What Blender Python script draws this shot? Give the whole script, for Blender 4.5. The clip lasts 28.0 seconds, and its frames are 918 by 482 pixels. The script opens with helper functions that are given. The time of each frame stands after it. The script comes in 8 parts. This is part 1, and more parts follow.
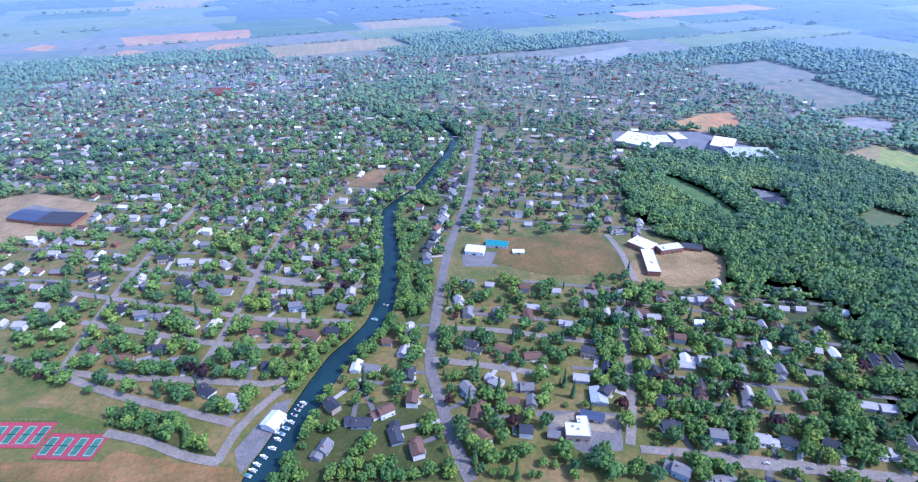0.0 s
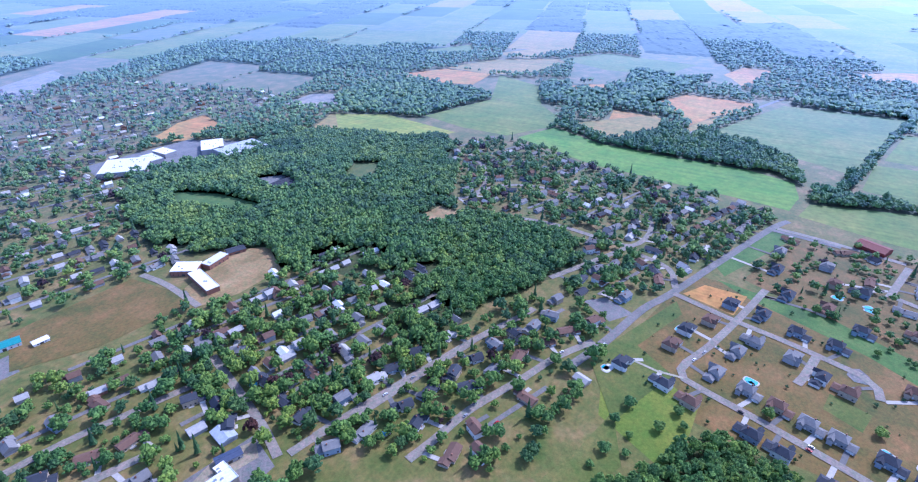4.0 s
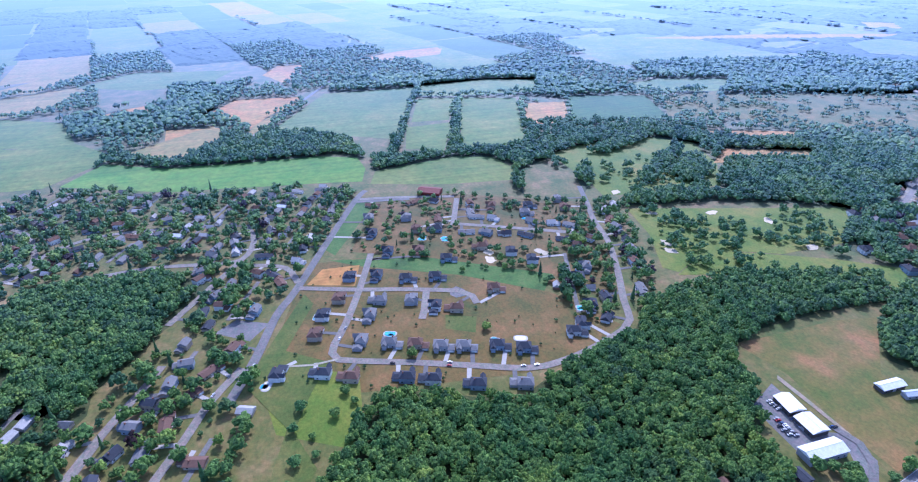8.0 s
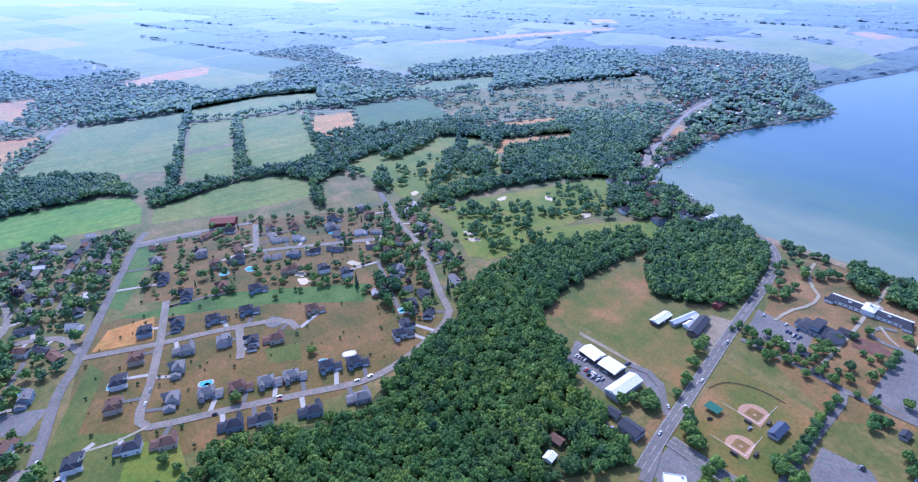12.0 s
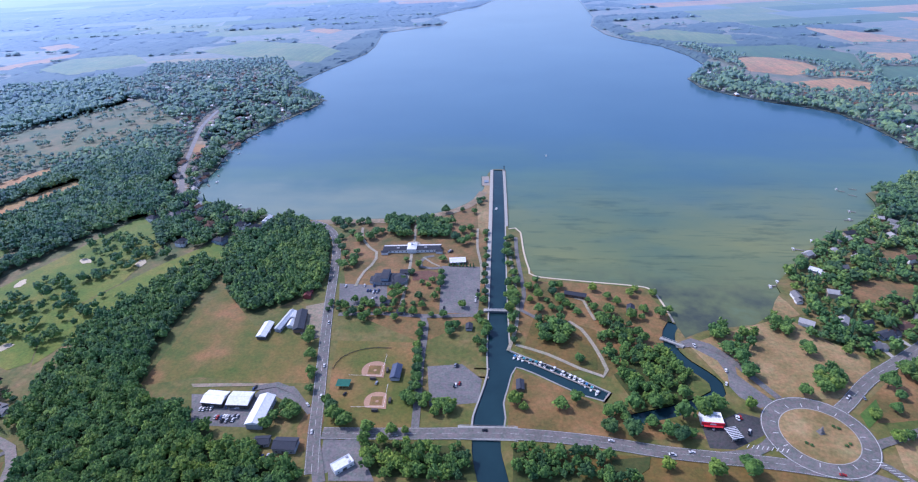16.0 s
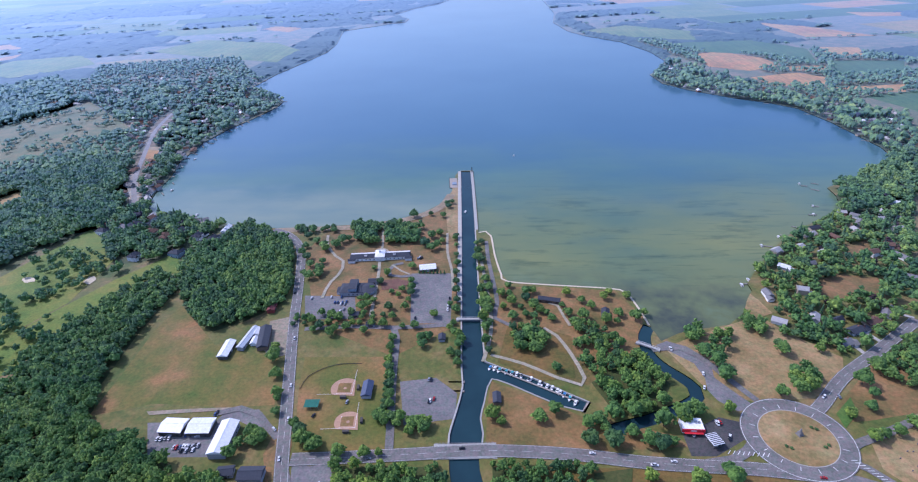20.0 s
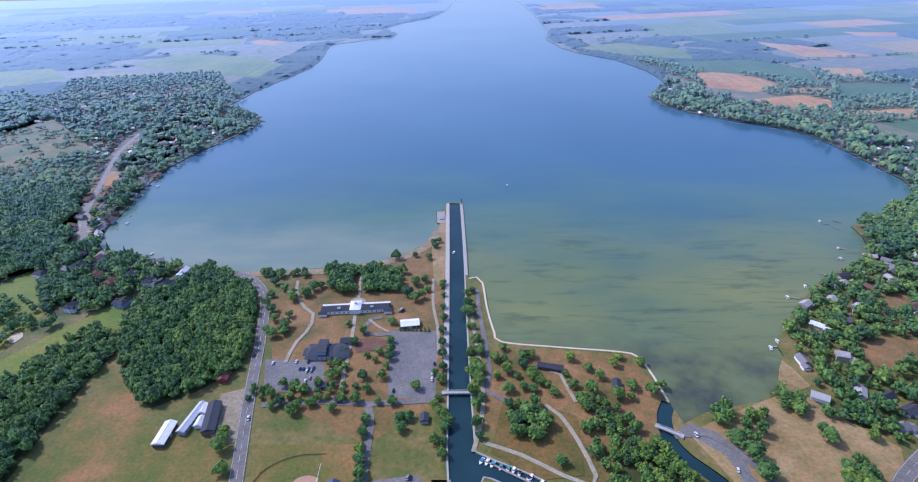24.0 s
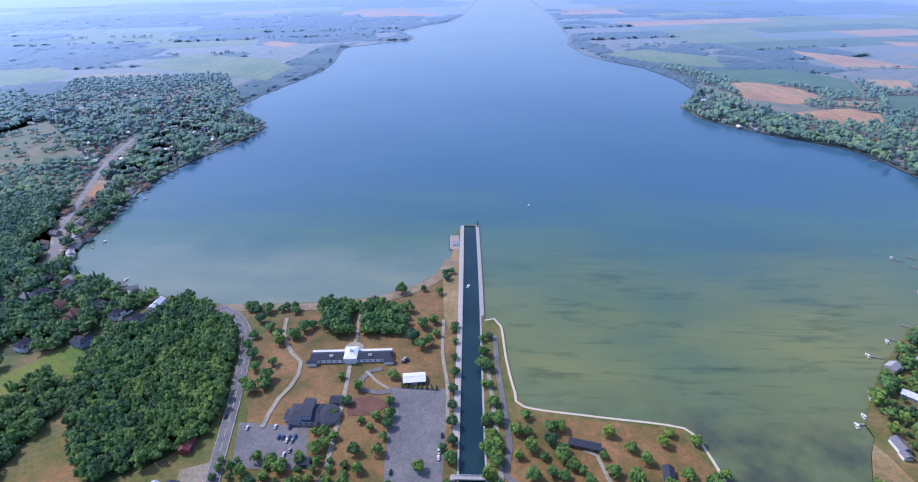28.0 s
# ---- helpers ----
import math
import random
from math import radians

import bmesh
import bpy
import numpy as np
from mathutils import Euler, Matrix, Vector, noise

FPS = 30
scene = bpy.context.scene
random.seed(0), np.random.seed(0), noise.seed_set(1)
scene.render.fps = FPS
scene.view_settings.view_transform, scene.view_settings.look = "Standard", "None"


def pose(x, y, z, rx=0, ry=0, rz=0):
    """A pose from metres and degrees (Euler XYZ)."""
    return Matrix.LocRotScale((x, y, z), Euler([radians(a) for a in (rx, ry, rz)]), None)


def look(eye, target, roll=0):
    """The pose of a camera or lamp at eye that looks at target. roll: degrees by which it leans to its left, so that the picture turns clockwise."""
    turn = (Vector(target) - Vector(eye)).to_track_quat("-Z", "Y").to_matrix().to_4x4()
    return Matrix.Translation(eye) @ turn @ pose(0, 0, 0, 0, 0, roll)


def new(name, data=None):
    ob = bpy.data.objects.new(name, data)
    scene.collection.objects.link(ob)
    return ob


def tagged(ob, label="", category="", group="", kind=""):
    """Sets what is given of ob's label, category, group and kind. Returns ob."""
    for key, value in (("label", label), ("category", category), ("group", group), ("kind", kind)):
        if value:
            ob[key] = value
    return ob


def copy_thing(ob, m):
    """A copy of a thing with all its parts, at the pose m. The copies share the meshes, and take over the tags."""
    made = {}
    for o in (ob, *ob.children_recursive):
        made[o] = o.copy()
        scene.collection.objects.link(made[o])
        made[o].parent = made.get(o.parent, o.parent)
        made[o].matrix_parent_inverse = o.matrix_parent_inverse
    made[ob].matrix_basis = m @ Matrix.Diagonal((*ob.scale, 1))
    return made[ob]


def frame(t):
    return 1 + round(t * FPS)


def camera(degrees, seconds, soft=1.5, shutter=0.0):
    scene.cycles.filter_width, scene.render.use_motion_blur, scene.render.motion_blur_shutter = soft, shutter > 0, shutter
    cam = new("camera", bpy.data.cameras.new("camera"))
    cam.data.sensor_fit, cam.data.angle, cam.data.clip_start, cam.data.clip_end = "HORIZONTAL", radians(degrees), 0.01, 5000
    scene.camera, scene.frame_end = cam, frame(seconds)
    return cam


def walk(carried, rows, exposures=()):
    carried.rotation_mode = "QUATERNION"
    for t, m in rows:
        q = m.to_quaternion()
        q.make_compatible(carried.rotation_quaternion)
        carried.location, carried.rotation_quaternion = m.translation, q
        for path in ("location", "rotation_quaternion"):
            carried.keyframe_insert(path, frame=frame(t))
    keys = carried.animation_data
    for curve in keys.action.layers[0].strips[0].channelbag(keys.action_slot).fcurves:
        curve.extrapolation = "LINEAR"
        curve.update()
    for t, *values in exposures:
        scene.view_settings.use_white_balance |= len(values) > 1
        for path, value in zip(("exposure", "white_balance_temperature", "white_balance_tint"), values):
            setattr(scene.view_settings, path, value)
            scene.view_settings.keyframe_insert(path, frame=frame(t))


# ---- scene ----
# ---- the walk ----
cam = camera(78.62, 28.0, soft=1.15)
WALK = (
    (0.0, 16.82, -238.71, 334.47, 171.08, -28.91, -0.03),
    (0.5, 15.95, -239.93, 334.05, 165.65, -28.82, -0.12),
    (1.0, 14.72, -241.94, 333.44, 157.53, -28.75, -0.35),
    (1.5, 13.88, -242.82, 333.15, 150.62, -28.72, -0.67),
    (2.0, 13.42, -243.06, 332.95, 144.54, -28.74, -0.85),
    (2.5, 13.50, -243.73, 332.82, 138.70, -28.74, -1.03),
    (4.5, 30.98, -255.24, 332.67, 112.39, -28.35, -0.09),
    (5.0, 30.57, -256.30, 331.95, 105.36, -28.27, -0.42),
    (5.5, 28.20, -257.06, 331.44, 98.86, -28.30, -0.57),
    (6.0, 27.07, -256.34, 331.87, 92.72, -28.31, -0.86),
    (6.5, 26.08, -255.75, 331.17, 87.37, -28.31, -0.98),
    (7.0, 24.65, -255.73, 329.84, 83.36, -28.29, -1.00),
    (7.5, 24.14, -254.84, 329.23, 79.86, -28.27, -1.03),
    (8.0, 24.15, -253.91, 329.65, 75.82, -28.25, -1.00),
    (8.5, 24.73, -254.88, 330.74, 72.28, -28.25, -1.01),
    (9.0, 24.73, -255.62, 331.39, 71.08, -28.25, -0.86),
    (9.5, 24.84, -255.70, 331.52, 70.51, -28.21, -0.73),
    (10.0, 24.94, -255.39, 331.67, 69.97, -28.17, -0.60),
    (10.5, 24.69, -254.67, 331.39, 67.34, -28.04, -0.61),
    (11.0, 25.90, -254.72, 332.06, 63.17, -27.92, -0.75),
    (11.5, 26.17, -254.16, 331.84, 58.97, -27.79, -0.97),
    (12.0, 25.35, -253.56, 331.32, 54.15, -27.75, -1.21),
    (12.5, 23.45, -252.97, 330.52, 48.49, -27.64, -1.33),
    (14.5, 22.68, -254.90, 334.34, 25.04, -27.89, -1.56),
    (15.0, 21.78, -254.85, 334.76, 18.01, -27.93, -1.80),
    (15.5, 20.66, -255.16, 335.69, 10.66, -28.06, -1.82),
    (16.0, 19.30, -255.67, 336.43, 6.47, -28.08, -1.94),
    (16.5, 18.86, -255.79, 336.54, 5.12, -27.99, -1.96),
    (17.0, 18.48, -255.69, 336.56, 4.09, -28.00, -1.96),
    (17.5, 18.00, -254.71, 336.21, 3.60, -28.02, -1.91),
    (18.0, 17.75, -252.90, 336.55, 3.01, -28.21, -1.91),
    (18.5, 17.07, -250.91, 336.33, 2.26, -28.30, -1.95),
    (19.0, 17.07, -248.72, 336.85, 2.20, -28.44, -1.99),
    (19.5, 16.18, -243.06, 336.66, 1.83, -28.52, -1.90),
    (20.0, 15.18, -234.64, 336.63, 2.72, -28.49, -1.77),
    (20.5, 15.61, -225.54, 336.35, 3.23, -28.38, -1.54),
    (21.0, 15.57, -215.53, 336.09, 2.85, -28.16, -1.30),
    (21.5, 14.54, -203.62, 336.12, 2.41, -27.89, -1.01),
    (23.5, 14.96, -155.77, 333.80, 1.57, -27.39, -0.91),
    (24.0, 14.93, -143.16, 332.89, 1.54, -27.32, -0.96),
    (24.5, 14.55, -129.33, 332.28, 1.76, -27.25, -0.90),
    (25.0, 14.42, -115.40, 331.61, 2.61, -27.26, -0.86),
    (25.5, 13.53, -101.37, 330.50, 2.60, -27.27, -0.85),
    (26.0, 12.19, -87.56, 327.32, 2.59, -27.29, -0.80),
    (26.5, 11.70, -73.43, 324.83, 2.58, -27.36, -0.82),
    (27.0, 9.96, -62.11, 322.58, 2.85, -27.17, -0.61),
    (27.5, 9.40, -53.20, 320.29, 3.72, -27.01, -0.37),
    (28.0, 9.52, -48.36, 317.92, 3.01, -26.87, -0.35),
)


def aimed(x, y, z, yaw, pitch, roll):
    a, b = radians(yaw), radians(pitch)
    way = (-math.sin(a) * math.cos(b), math.cos(a) * math.cos(b), math.sin(b))
    return look((x, y, z), (x + 100 * way[0], y + 100 * way[1], z + 100 * way[2]), roll)


walk(cam, [(row[0], aimed(*row[1:])) for row in WALK], [(0.0, 0.86, 4970, 27), (6.0, 0.73, 4990, 27), (12.5, 0.62, 5120, 27), (14.5, 0.42, 5400, 26), (17.0, 0.37, 5460, 26), (28.0, 0.36, 5460, 26)])

# ---- sky, sun ----
SUN_FROM = Vector((-0.75, 0.33, 0.95)).normalized()
world = bpy.data.worlds.new("world")
scene.world = world
world.use_nodes = True
nt = world.node_tree
sky = nt.nodes.new("ShaderNodeTexSky")
sky.sky_type = "NISHITA"
sky.sun_disc = False
sky.sun_elevation = math.asin(SUN_FROM.z)
sky.sun_rotation = math.atan2(SUN_FROM.x, SUN_FROM.y)
sky.air_density, sky.dust_density, sky.ozone_density = 1.0, 1.8, 3.0
nt.nodes["Background"].inputs["Strength"].default_value = 0.15
nt.links.new(sky.outputs["Color"], nt.nodes["Background"].inputs["Color"])
sun_data = bpy.data.lights.new("sun", "SUN")
sun_data.energy, sun_data.angle, sun_data.color = 2.0, radians(0.6), (1.0, 0.95, 0.86)
sun = new("sun", sun_data)
sun.matrix_world = look(SUN_FROM * 900, (0, 0, 0))


# ---- materials ----
def shader(name, rough=0.85, metal=0.0, spec=0.3):
    m = bpy.data.materials.new(name)
    m.use_nodes = True
    t = m.node_tree
    p = t.nodes["Principled BSDF"]
    p.inputs["Roughness"].default_value = rough
    p.inputs["Metallic"].default_value = metal
    p.inputs["Specular IOR Level"].default_value = spec
    return m, t, p


def noise_node(t, scale, detail=4.0, stretch=None, turn=0.0, rough=0.55):
    co = t.nodes.new("ShaderNodeNewGeometry")
    src = co.outputs["Position"]
    if stretch or turn:
        mp = t.nodes.new("ShaderNodeMapping")
        mp.inputs["Scale"].default_value = stretch or (1, 1, 1)
        mp.inputs["Rotation"].default_value = (0, 0, turn)
        t.links.new(src, mp.inputs["Vector"])
        src = mp.outputs["Vector"]
    n = t.nodes.new("ShaderNodeTexNoise")
    n.inputs["Scale"].default_value = scale
    n.inputs["Detail"].default_value = detail
    n.inputs["Roughness"].default_value = rough
    t.links.new(src, n.inputs["Vector"])
    return n.outputs["Fac"]


def ramp(t, fac, *stops):
    r = t.nodes.new("ShaderNodeValToRGB")
    e = r.color_ramp.elements
    while len(e) < len(stops):
        e.new(0.5)
    for s, (p, c) in zip(e, stops):
        s.position, s.color = p, (*c, 1)
    t.links.new(fac, r.inputs["Fac"])
    return r.outputs["Color"]


def mix(t, fac, a, b, mode="MIX"):
    n = t.nodes.new("ShaderNodeMix")
    n.data_type, n.blend_type = "RGBA", mode
    for sock, v in ((n.inputs[0], fac), (n.inputs[6], a), (n.inputs[7], b)):
        if hasattr(v, "is_linked"):
            t.links.new(v, sock)
        else:
            sock.default_value = v if isinstance(v, float) else (*v, 1)
    return n.outputs[2]


def bump(t, p, fac, strength, distance):
    b = t.nodes.new("ShaderNodeBump")
    b.inputs["Strength"].default_value, b.inputs["Distance"].default_value = strength, distance
    t.links.new(fac, b.inputs["Height"])
    t.links.new(b.outputs["Normal"], p.inputs["Normal"])


def haze_gloss(t, p, ior=1.13, rough=0.8, share=1.25):
    """Haze stand-in: a blue-tinted sky gloss that follows Fresnel, over the matt surface."""
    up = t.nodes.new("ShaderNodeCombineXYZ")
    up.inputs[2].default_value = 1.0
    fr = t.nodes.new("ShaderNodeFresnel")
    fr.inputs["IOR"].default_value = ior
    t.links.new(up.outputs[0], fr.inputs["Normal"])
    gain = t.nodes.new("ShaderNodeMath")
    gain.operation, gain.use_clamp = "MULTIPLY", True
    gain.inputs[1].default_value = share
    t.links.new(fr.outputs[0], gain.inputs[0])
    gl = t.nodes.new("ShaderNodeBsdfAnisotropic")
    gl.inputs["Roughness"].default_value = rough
    # the haze's blue is put into the gloss colour
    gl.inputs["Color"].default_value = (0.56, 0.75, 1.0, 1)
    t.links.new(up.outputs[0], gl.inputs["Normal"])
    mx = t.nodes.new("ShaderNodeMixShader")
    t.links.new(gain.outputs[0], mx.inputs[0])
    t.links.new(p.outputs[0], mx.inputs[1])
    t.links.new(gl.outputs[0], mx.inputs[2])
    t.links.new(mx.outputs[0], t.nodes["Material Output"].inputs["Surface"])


def turf(name, low, mid, high, big=0.02, fine=0.35, rows=None, turn=0.0, share=1.1):
    """Ground cover: patches at three scales, and crop rows where given."""
    m, t, p = shader(name, 0.9, 0.0, 0.25)
    a = ramp(t, noise_node(t, big, 5), (0.32, low), (0.5, mid), (0.68, high))
    b = ramp(t, noise_node(t, fine, 6, rough=0.7), (0.25, (0.42, 0.44, 0.42)), (0.75, (0.92, 0.9, 0.9)))
    c = mix(t, 1.0, a, b, "MULTIPLY")
    d = ramp(t, noise_node(t, big * 4.5, 5, rough=0.65), (0.36, (0.8, 0.95, 0.82)), (0.62, (1.16, 1.02, 1.0)))
    c = mix(t, 1.0, c, d, "MULTIPLY")
    if rows:
        s = ramp(t, noise_node(t, 1.0, 2, (rows, 0.004, 1), turn), (0.35, (0.86, 0.88, 0.84)), (0.65, (1.12, 1.1, 1.08)))
        c = mix(t, 1.0, c, s, "MULTIPLY")
    t.links.new(c, p.inputs["Base Color"])
    # painted haze over the ground, stronger at low angles
    haze_gloss(t, p, share=share)
    bump(t, p, noise_node(t, 0.8, 5), 0.5, 0.4)
    return m


def leaves(name, dark, mid, light):
    """Foliage: a tone for each crown, with lit and shaded leaf sprays painted in."""
    m, t, p = shader(name, 0.75, 0.0, 0.15)
    g = t.nodes.new("ShaderNodeNewGeometry")
    a = ramp(t, g.outputs["Random Per Island"], (0.0, dark), (0.5, mid), (1.0, light))
    a = mix(t, 1.0, a, ramp(t, noise_node(t, 0.11, 2), (0.35, (0.7, 0.76, 0.85)), (0.65, (1.3, 1.22, 1.1))), "MULTIPLY")
    b = ramp(t, noise_node(t, 0.9, 6, rough=0.75), (0.32, (0.55, 0.6, 0.6)), (0.68, (1.4, 1.36, 1.25)))
    c = mix(t, 1.0, a, b, "MULTIPLY")
    d = ramp(t, noise_node(t, 0.012, 4), (0.36, (0.72, 0.84, 0.92)), (0.64, (1.22, 1.1, 0.9)))
    e = mix(t, 1.0, c, d, "MULTIPLY")
    t.links.new(e, p.inputs["Base Color"])
    bump(t, p, noise_node(t, 0.8, 6, rough=0.7), 1.0, 1.2)
    # the same haze stand-in over foliage
    haze_gloss(t, p, share=0.95)
    return m


def paint(name, color, rough=0.6, spread=0.25, scale=0.6, metal=0.0, spec=0.4):
    """A painted or built surface with stains, and a slightly different tone on each thing."""
    m, t, p = shader(name, rough, metal, spec)
    o = t.nodes.new("ShaderNodeObjectInfo")
    a = ramp(t, noise_node(t, scale, 6, rough=0.65), (0.25, [v * (1 - spread) for v in color]), (0.75, [min(1, v * (1 + spread)) for v in color]))
    b = ramp(t, o.outputs["Random"], (0.0, (0.85, 0.86, 0.88)), (1.0, (1.12, 1.1, 1.08)))
    t.links.new(mix(t, 1.0, a, b, "MULTIPLY"), p.inputs["Base Color"])
    bump(t, p, noise_node(t, scale * 6, 3), 0.2, 0.05)
    return m


# share: how much of the haze stand-in each cover gets
TURF = dict(
    grass=turf("mown grass", (0.10, 0.155, 0.025), (0.16, 0.2, 0.035), (0.24, 0.225, 0.06)),
    grass_dry=turf("dry grass", (0.18, 0.155, 0.042), (0.34, 0.205, 0.075), (0.46, 0.265, 0.115), 0.025),
    garden=turf("dry garden lawn", (0.13, 0.14, 0.028), (0.24, 0.165, 0.042), (0.34, 0.2, 0.07), 0.025),
    sand_grass=turf("parched grass", (0.33, 0.235, 0.09), (0.47, 0.32, 0.145), (0.58, 0.41, 0.21), 0.03),
    meadow=turf("rough meadow", (0.077, 0.156, 0.03), (0.121, 0.234, 0.04), (0.176, 0.273, 0.06), 0.03),
    golf=turf("golf turf", (0.15, 0.24, 0.028), (0.23, 0.295, 0.038), (0.35, 0.32, 0.065), 0.015, share=0.8),
    golf_tan=turf("dry golf turf", (0.15, 0.19, 0.032), (0.235, 0.22, 0.045), (0.34, 0.26, 0.075), 0.02, share=0.8),
    worn=turf("worn playing field", (0.12, 0.185, 0.025), (0.25, 0.21, 0.05), (0.47, 0.25, 0.105), 0.016),
    dirt=turf("bare dirt", (0.30, 0.17, 0.07), (0.37, 0.23, 0.09), (0.25, 0.22, 0.07), 0.04),
    dirt_pale=turf("pale gravel", (0.38, 0.31, 0.22), (0.46, 0.38, 0.28), (0.5, 0.42, 0.33), 0.05),
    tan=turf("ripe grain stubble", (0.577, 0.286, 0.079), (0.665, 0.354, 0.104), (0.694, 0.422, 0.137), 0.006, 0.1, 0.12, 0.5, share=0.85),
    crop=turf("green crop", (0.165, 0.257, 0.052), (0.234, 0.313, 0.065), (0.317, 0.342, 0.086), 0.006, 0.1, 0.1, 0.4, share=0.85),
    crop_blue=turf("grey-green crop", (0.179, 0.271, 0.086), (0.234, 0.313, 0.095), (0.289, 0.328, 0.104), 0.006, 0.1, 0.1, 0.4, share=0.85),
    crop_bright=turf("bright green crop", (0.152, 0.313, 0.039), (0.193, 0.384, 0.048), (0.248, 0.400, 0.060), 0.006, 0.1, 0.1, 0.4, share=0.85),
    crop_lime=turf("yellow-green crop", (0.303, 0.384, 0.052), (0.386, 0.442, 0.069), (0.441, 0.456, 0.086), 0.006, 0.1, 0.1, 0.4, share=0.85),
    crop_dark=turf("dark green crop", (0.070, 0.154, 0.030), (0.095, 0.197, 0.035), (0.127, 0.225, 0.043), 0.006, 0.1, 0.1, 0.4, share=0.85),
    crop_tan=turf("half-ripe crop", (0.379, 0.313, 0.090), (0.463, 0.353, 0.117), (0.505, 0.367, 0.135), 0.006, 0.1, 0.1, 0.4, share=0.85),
    city=turf("paved town ground", (0.25, 0.24, 0.22), (0.4, 0.37, 0.33), (0.5, 0.42, 0.35), 0.03, 0.2),
    lot=turf("worn grey asphalt", (0.23, 0.22, 0.23), (0.28, 0.265, 0.275), (0.33, 0.31, 0.31), 0.05, 0.5),
    tar=turf("fresh dark asphalt", (0.085, 0.08, 0.085), (0.11, 0.105, 0.11), (0.14, 0.13, 0.13), 0.05, 0.5),
    brick_bed=turf("red-brown bark mulch", (0.2, 0.09, 0.06), (0.26, 0.13, 0.09), (0.3, 0.17, 0.11), 0.08, 0.8),
    base=turf("mixed lawn and soil", (0.135, 0.18, 0.035), (0.235, 0.215, 0.06), (0.38, 0.265, 0.115), 0.03, 0.25),
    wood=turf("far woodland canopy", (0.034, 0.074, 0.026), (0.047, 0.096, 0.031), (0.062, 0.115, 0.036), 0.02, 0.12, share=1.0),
    floor=turf("woodland floor", (0.07, 0.095, 0.024), (0.1, 0.12, 0.03), (0.14, 0.14, 0.045), 0.05),
    beach=turf("beach sand", (0.34, 0.25, 0.15), (0.44, 0.33, 0.21), (0.5, 0.4, 0.28), 0.08, 0.6),
)
MAT = dict(
    road=turf("faded road asphalt", (0.23, 0.215, 0.21), (0.275, 0.255, 0.255), (0.32, 0.295, 0.29), 0.06, 0.6),
    street=turf("sun-bleached street asphalt", (0.32, 0.275, 0.25), (0.38, 0.33, 0.30), (0.43, 0.38, 0.345), 0.06, 0.6),
    path=turf("pale concrete path", (0.46, 0.41, 0.32), (0.54, 0.48, 0.38), (0.6, 0.54, 0.44), 0.1, 0.8),
    line=paint("road paint", (0.75, 0.74, 0.7), 0.7),
    concrete=paint("concrete", (0.42, 0.40, 0.36), 0.85),
    leaf=leaves("broadleaf foliage", (0.073, 0.144, 0.035), (0.116, 0.215, 0.05), (0.165, 0.277, 0.065)),
    leaf_dark=leaves("dark conifer foliage", (0.048, 0.105, 0.037), (0.073, 0.145, 0.05), (0.1, 0.181, 0.06)),
    leaf_light=leaves("sunny green foliage", (0.106, 0.189, 0.035), (0.165, 0.26, 0.05), (0.23, 0.325, 0.066)),
    leaf_red=leaves("dark red foliage", (0.03, 0.015, 0.015), (0.05, 0.022, 0.022), (0.07, 0.03, 0.03)),
    bark=paint("bark", (0.12, 0.09, 0.065), 0.95),
)


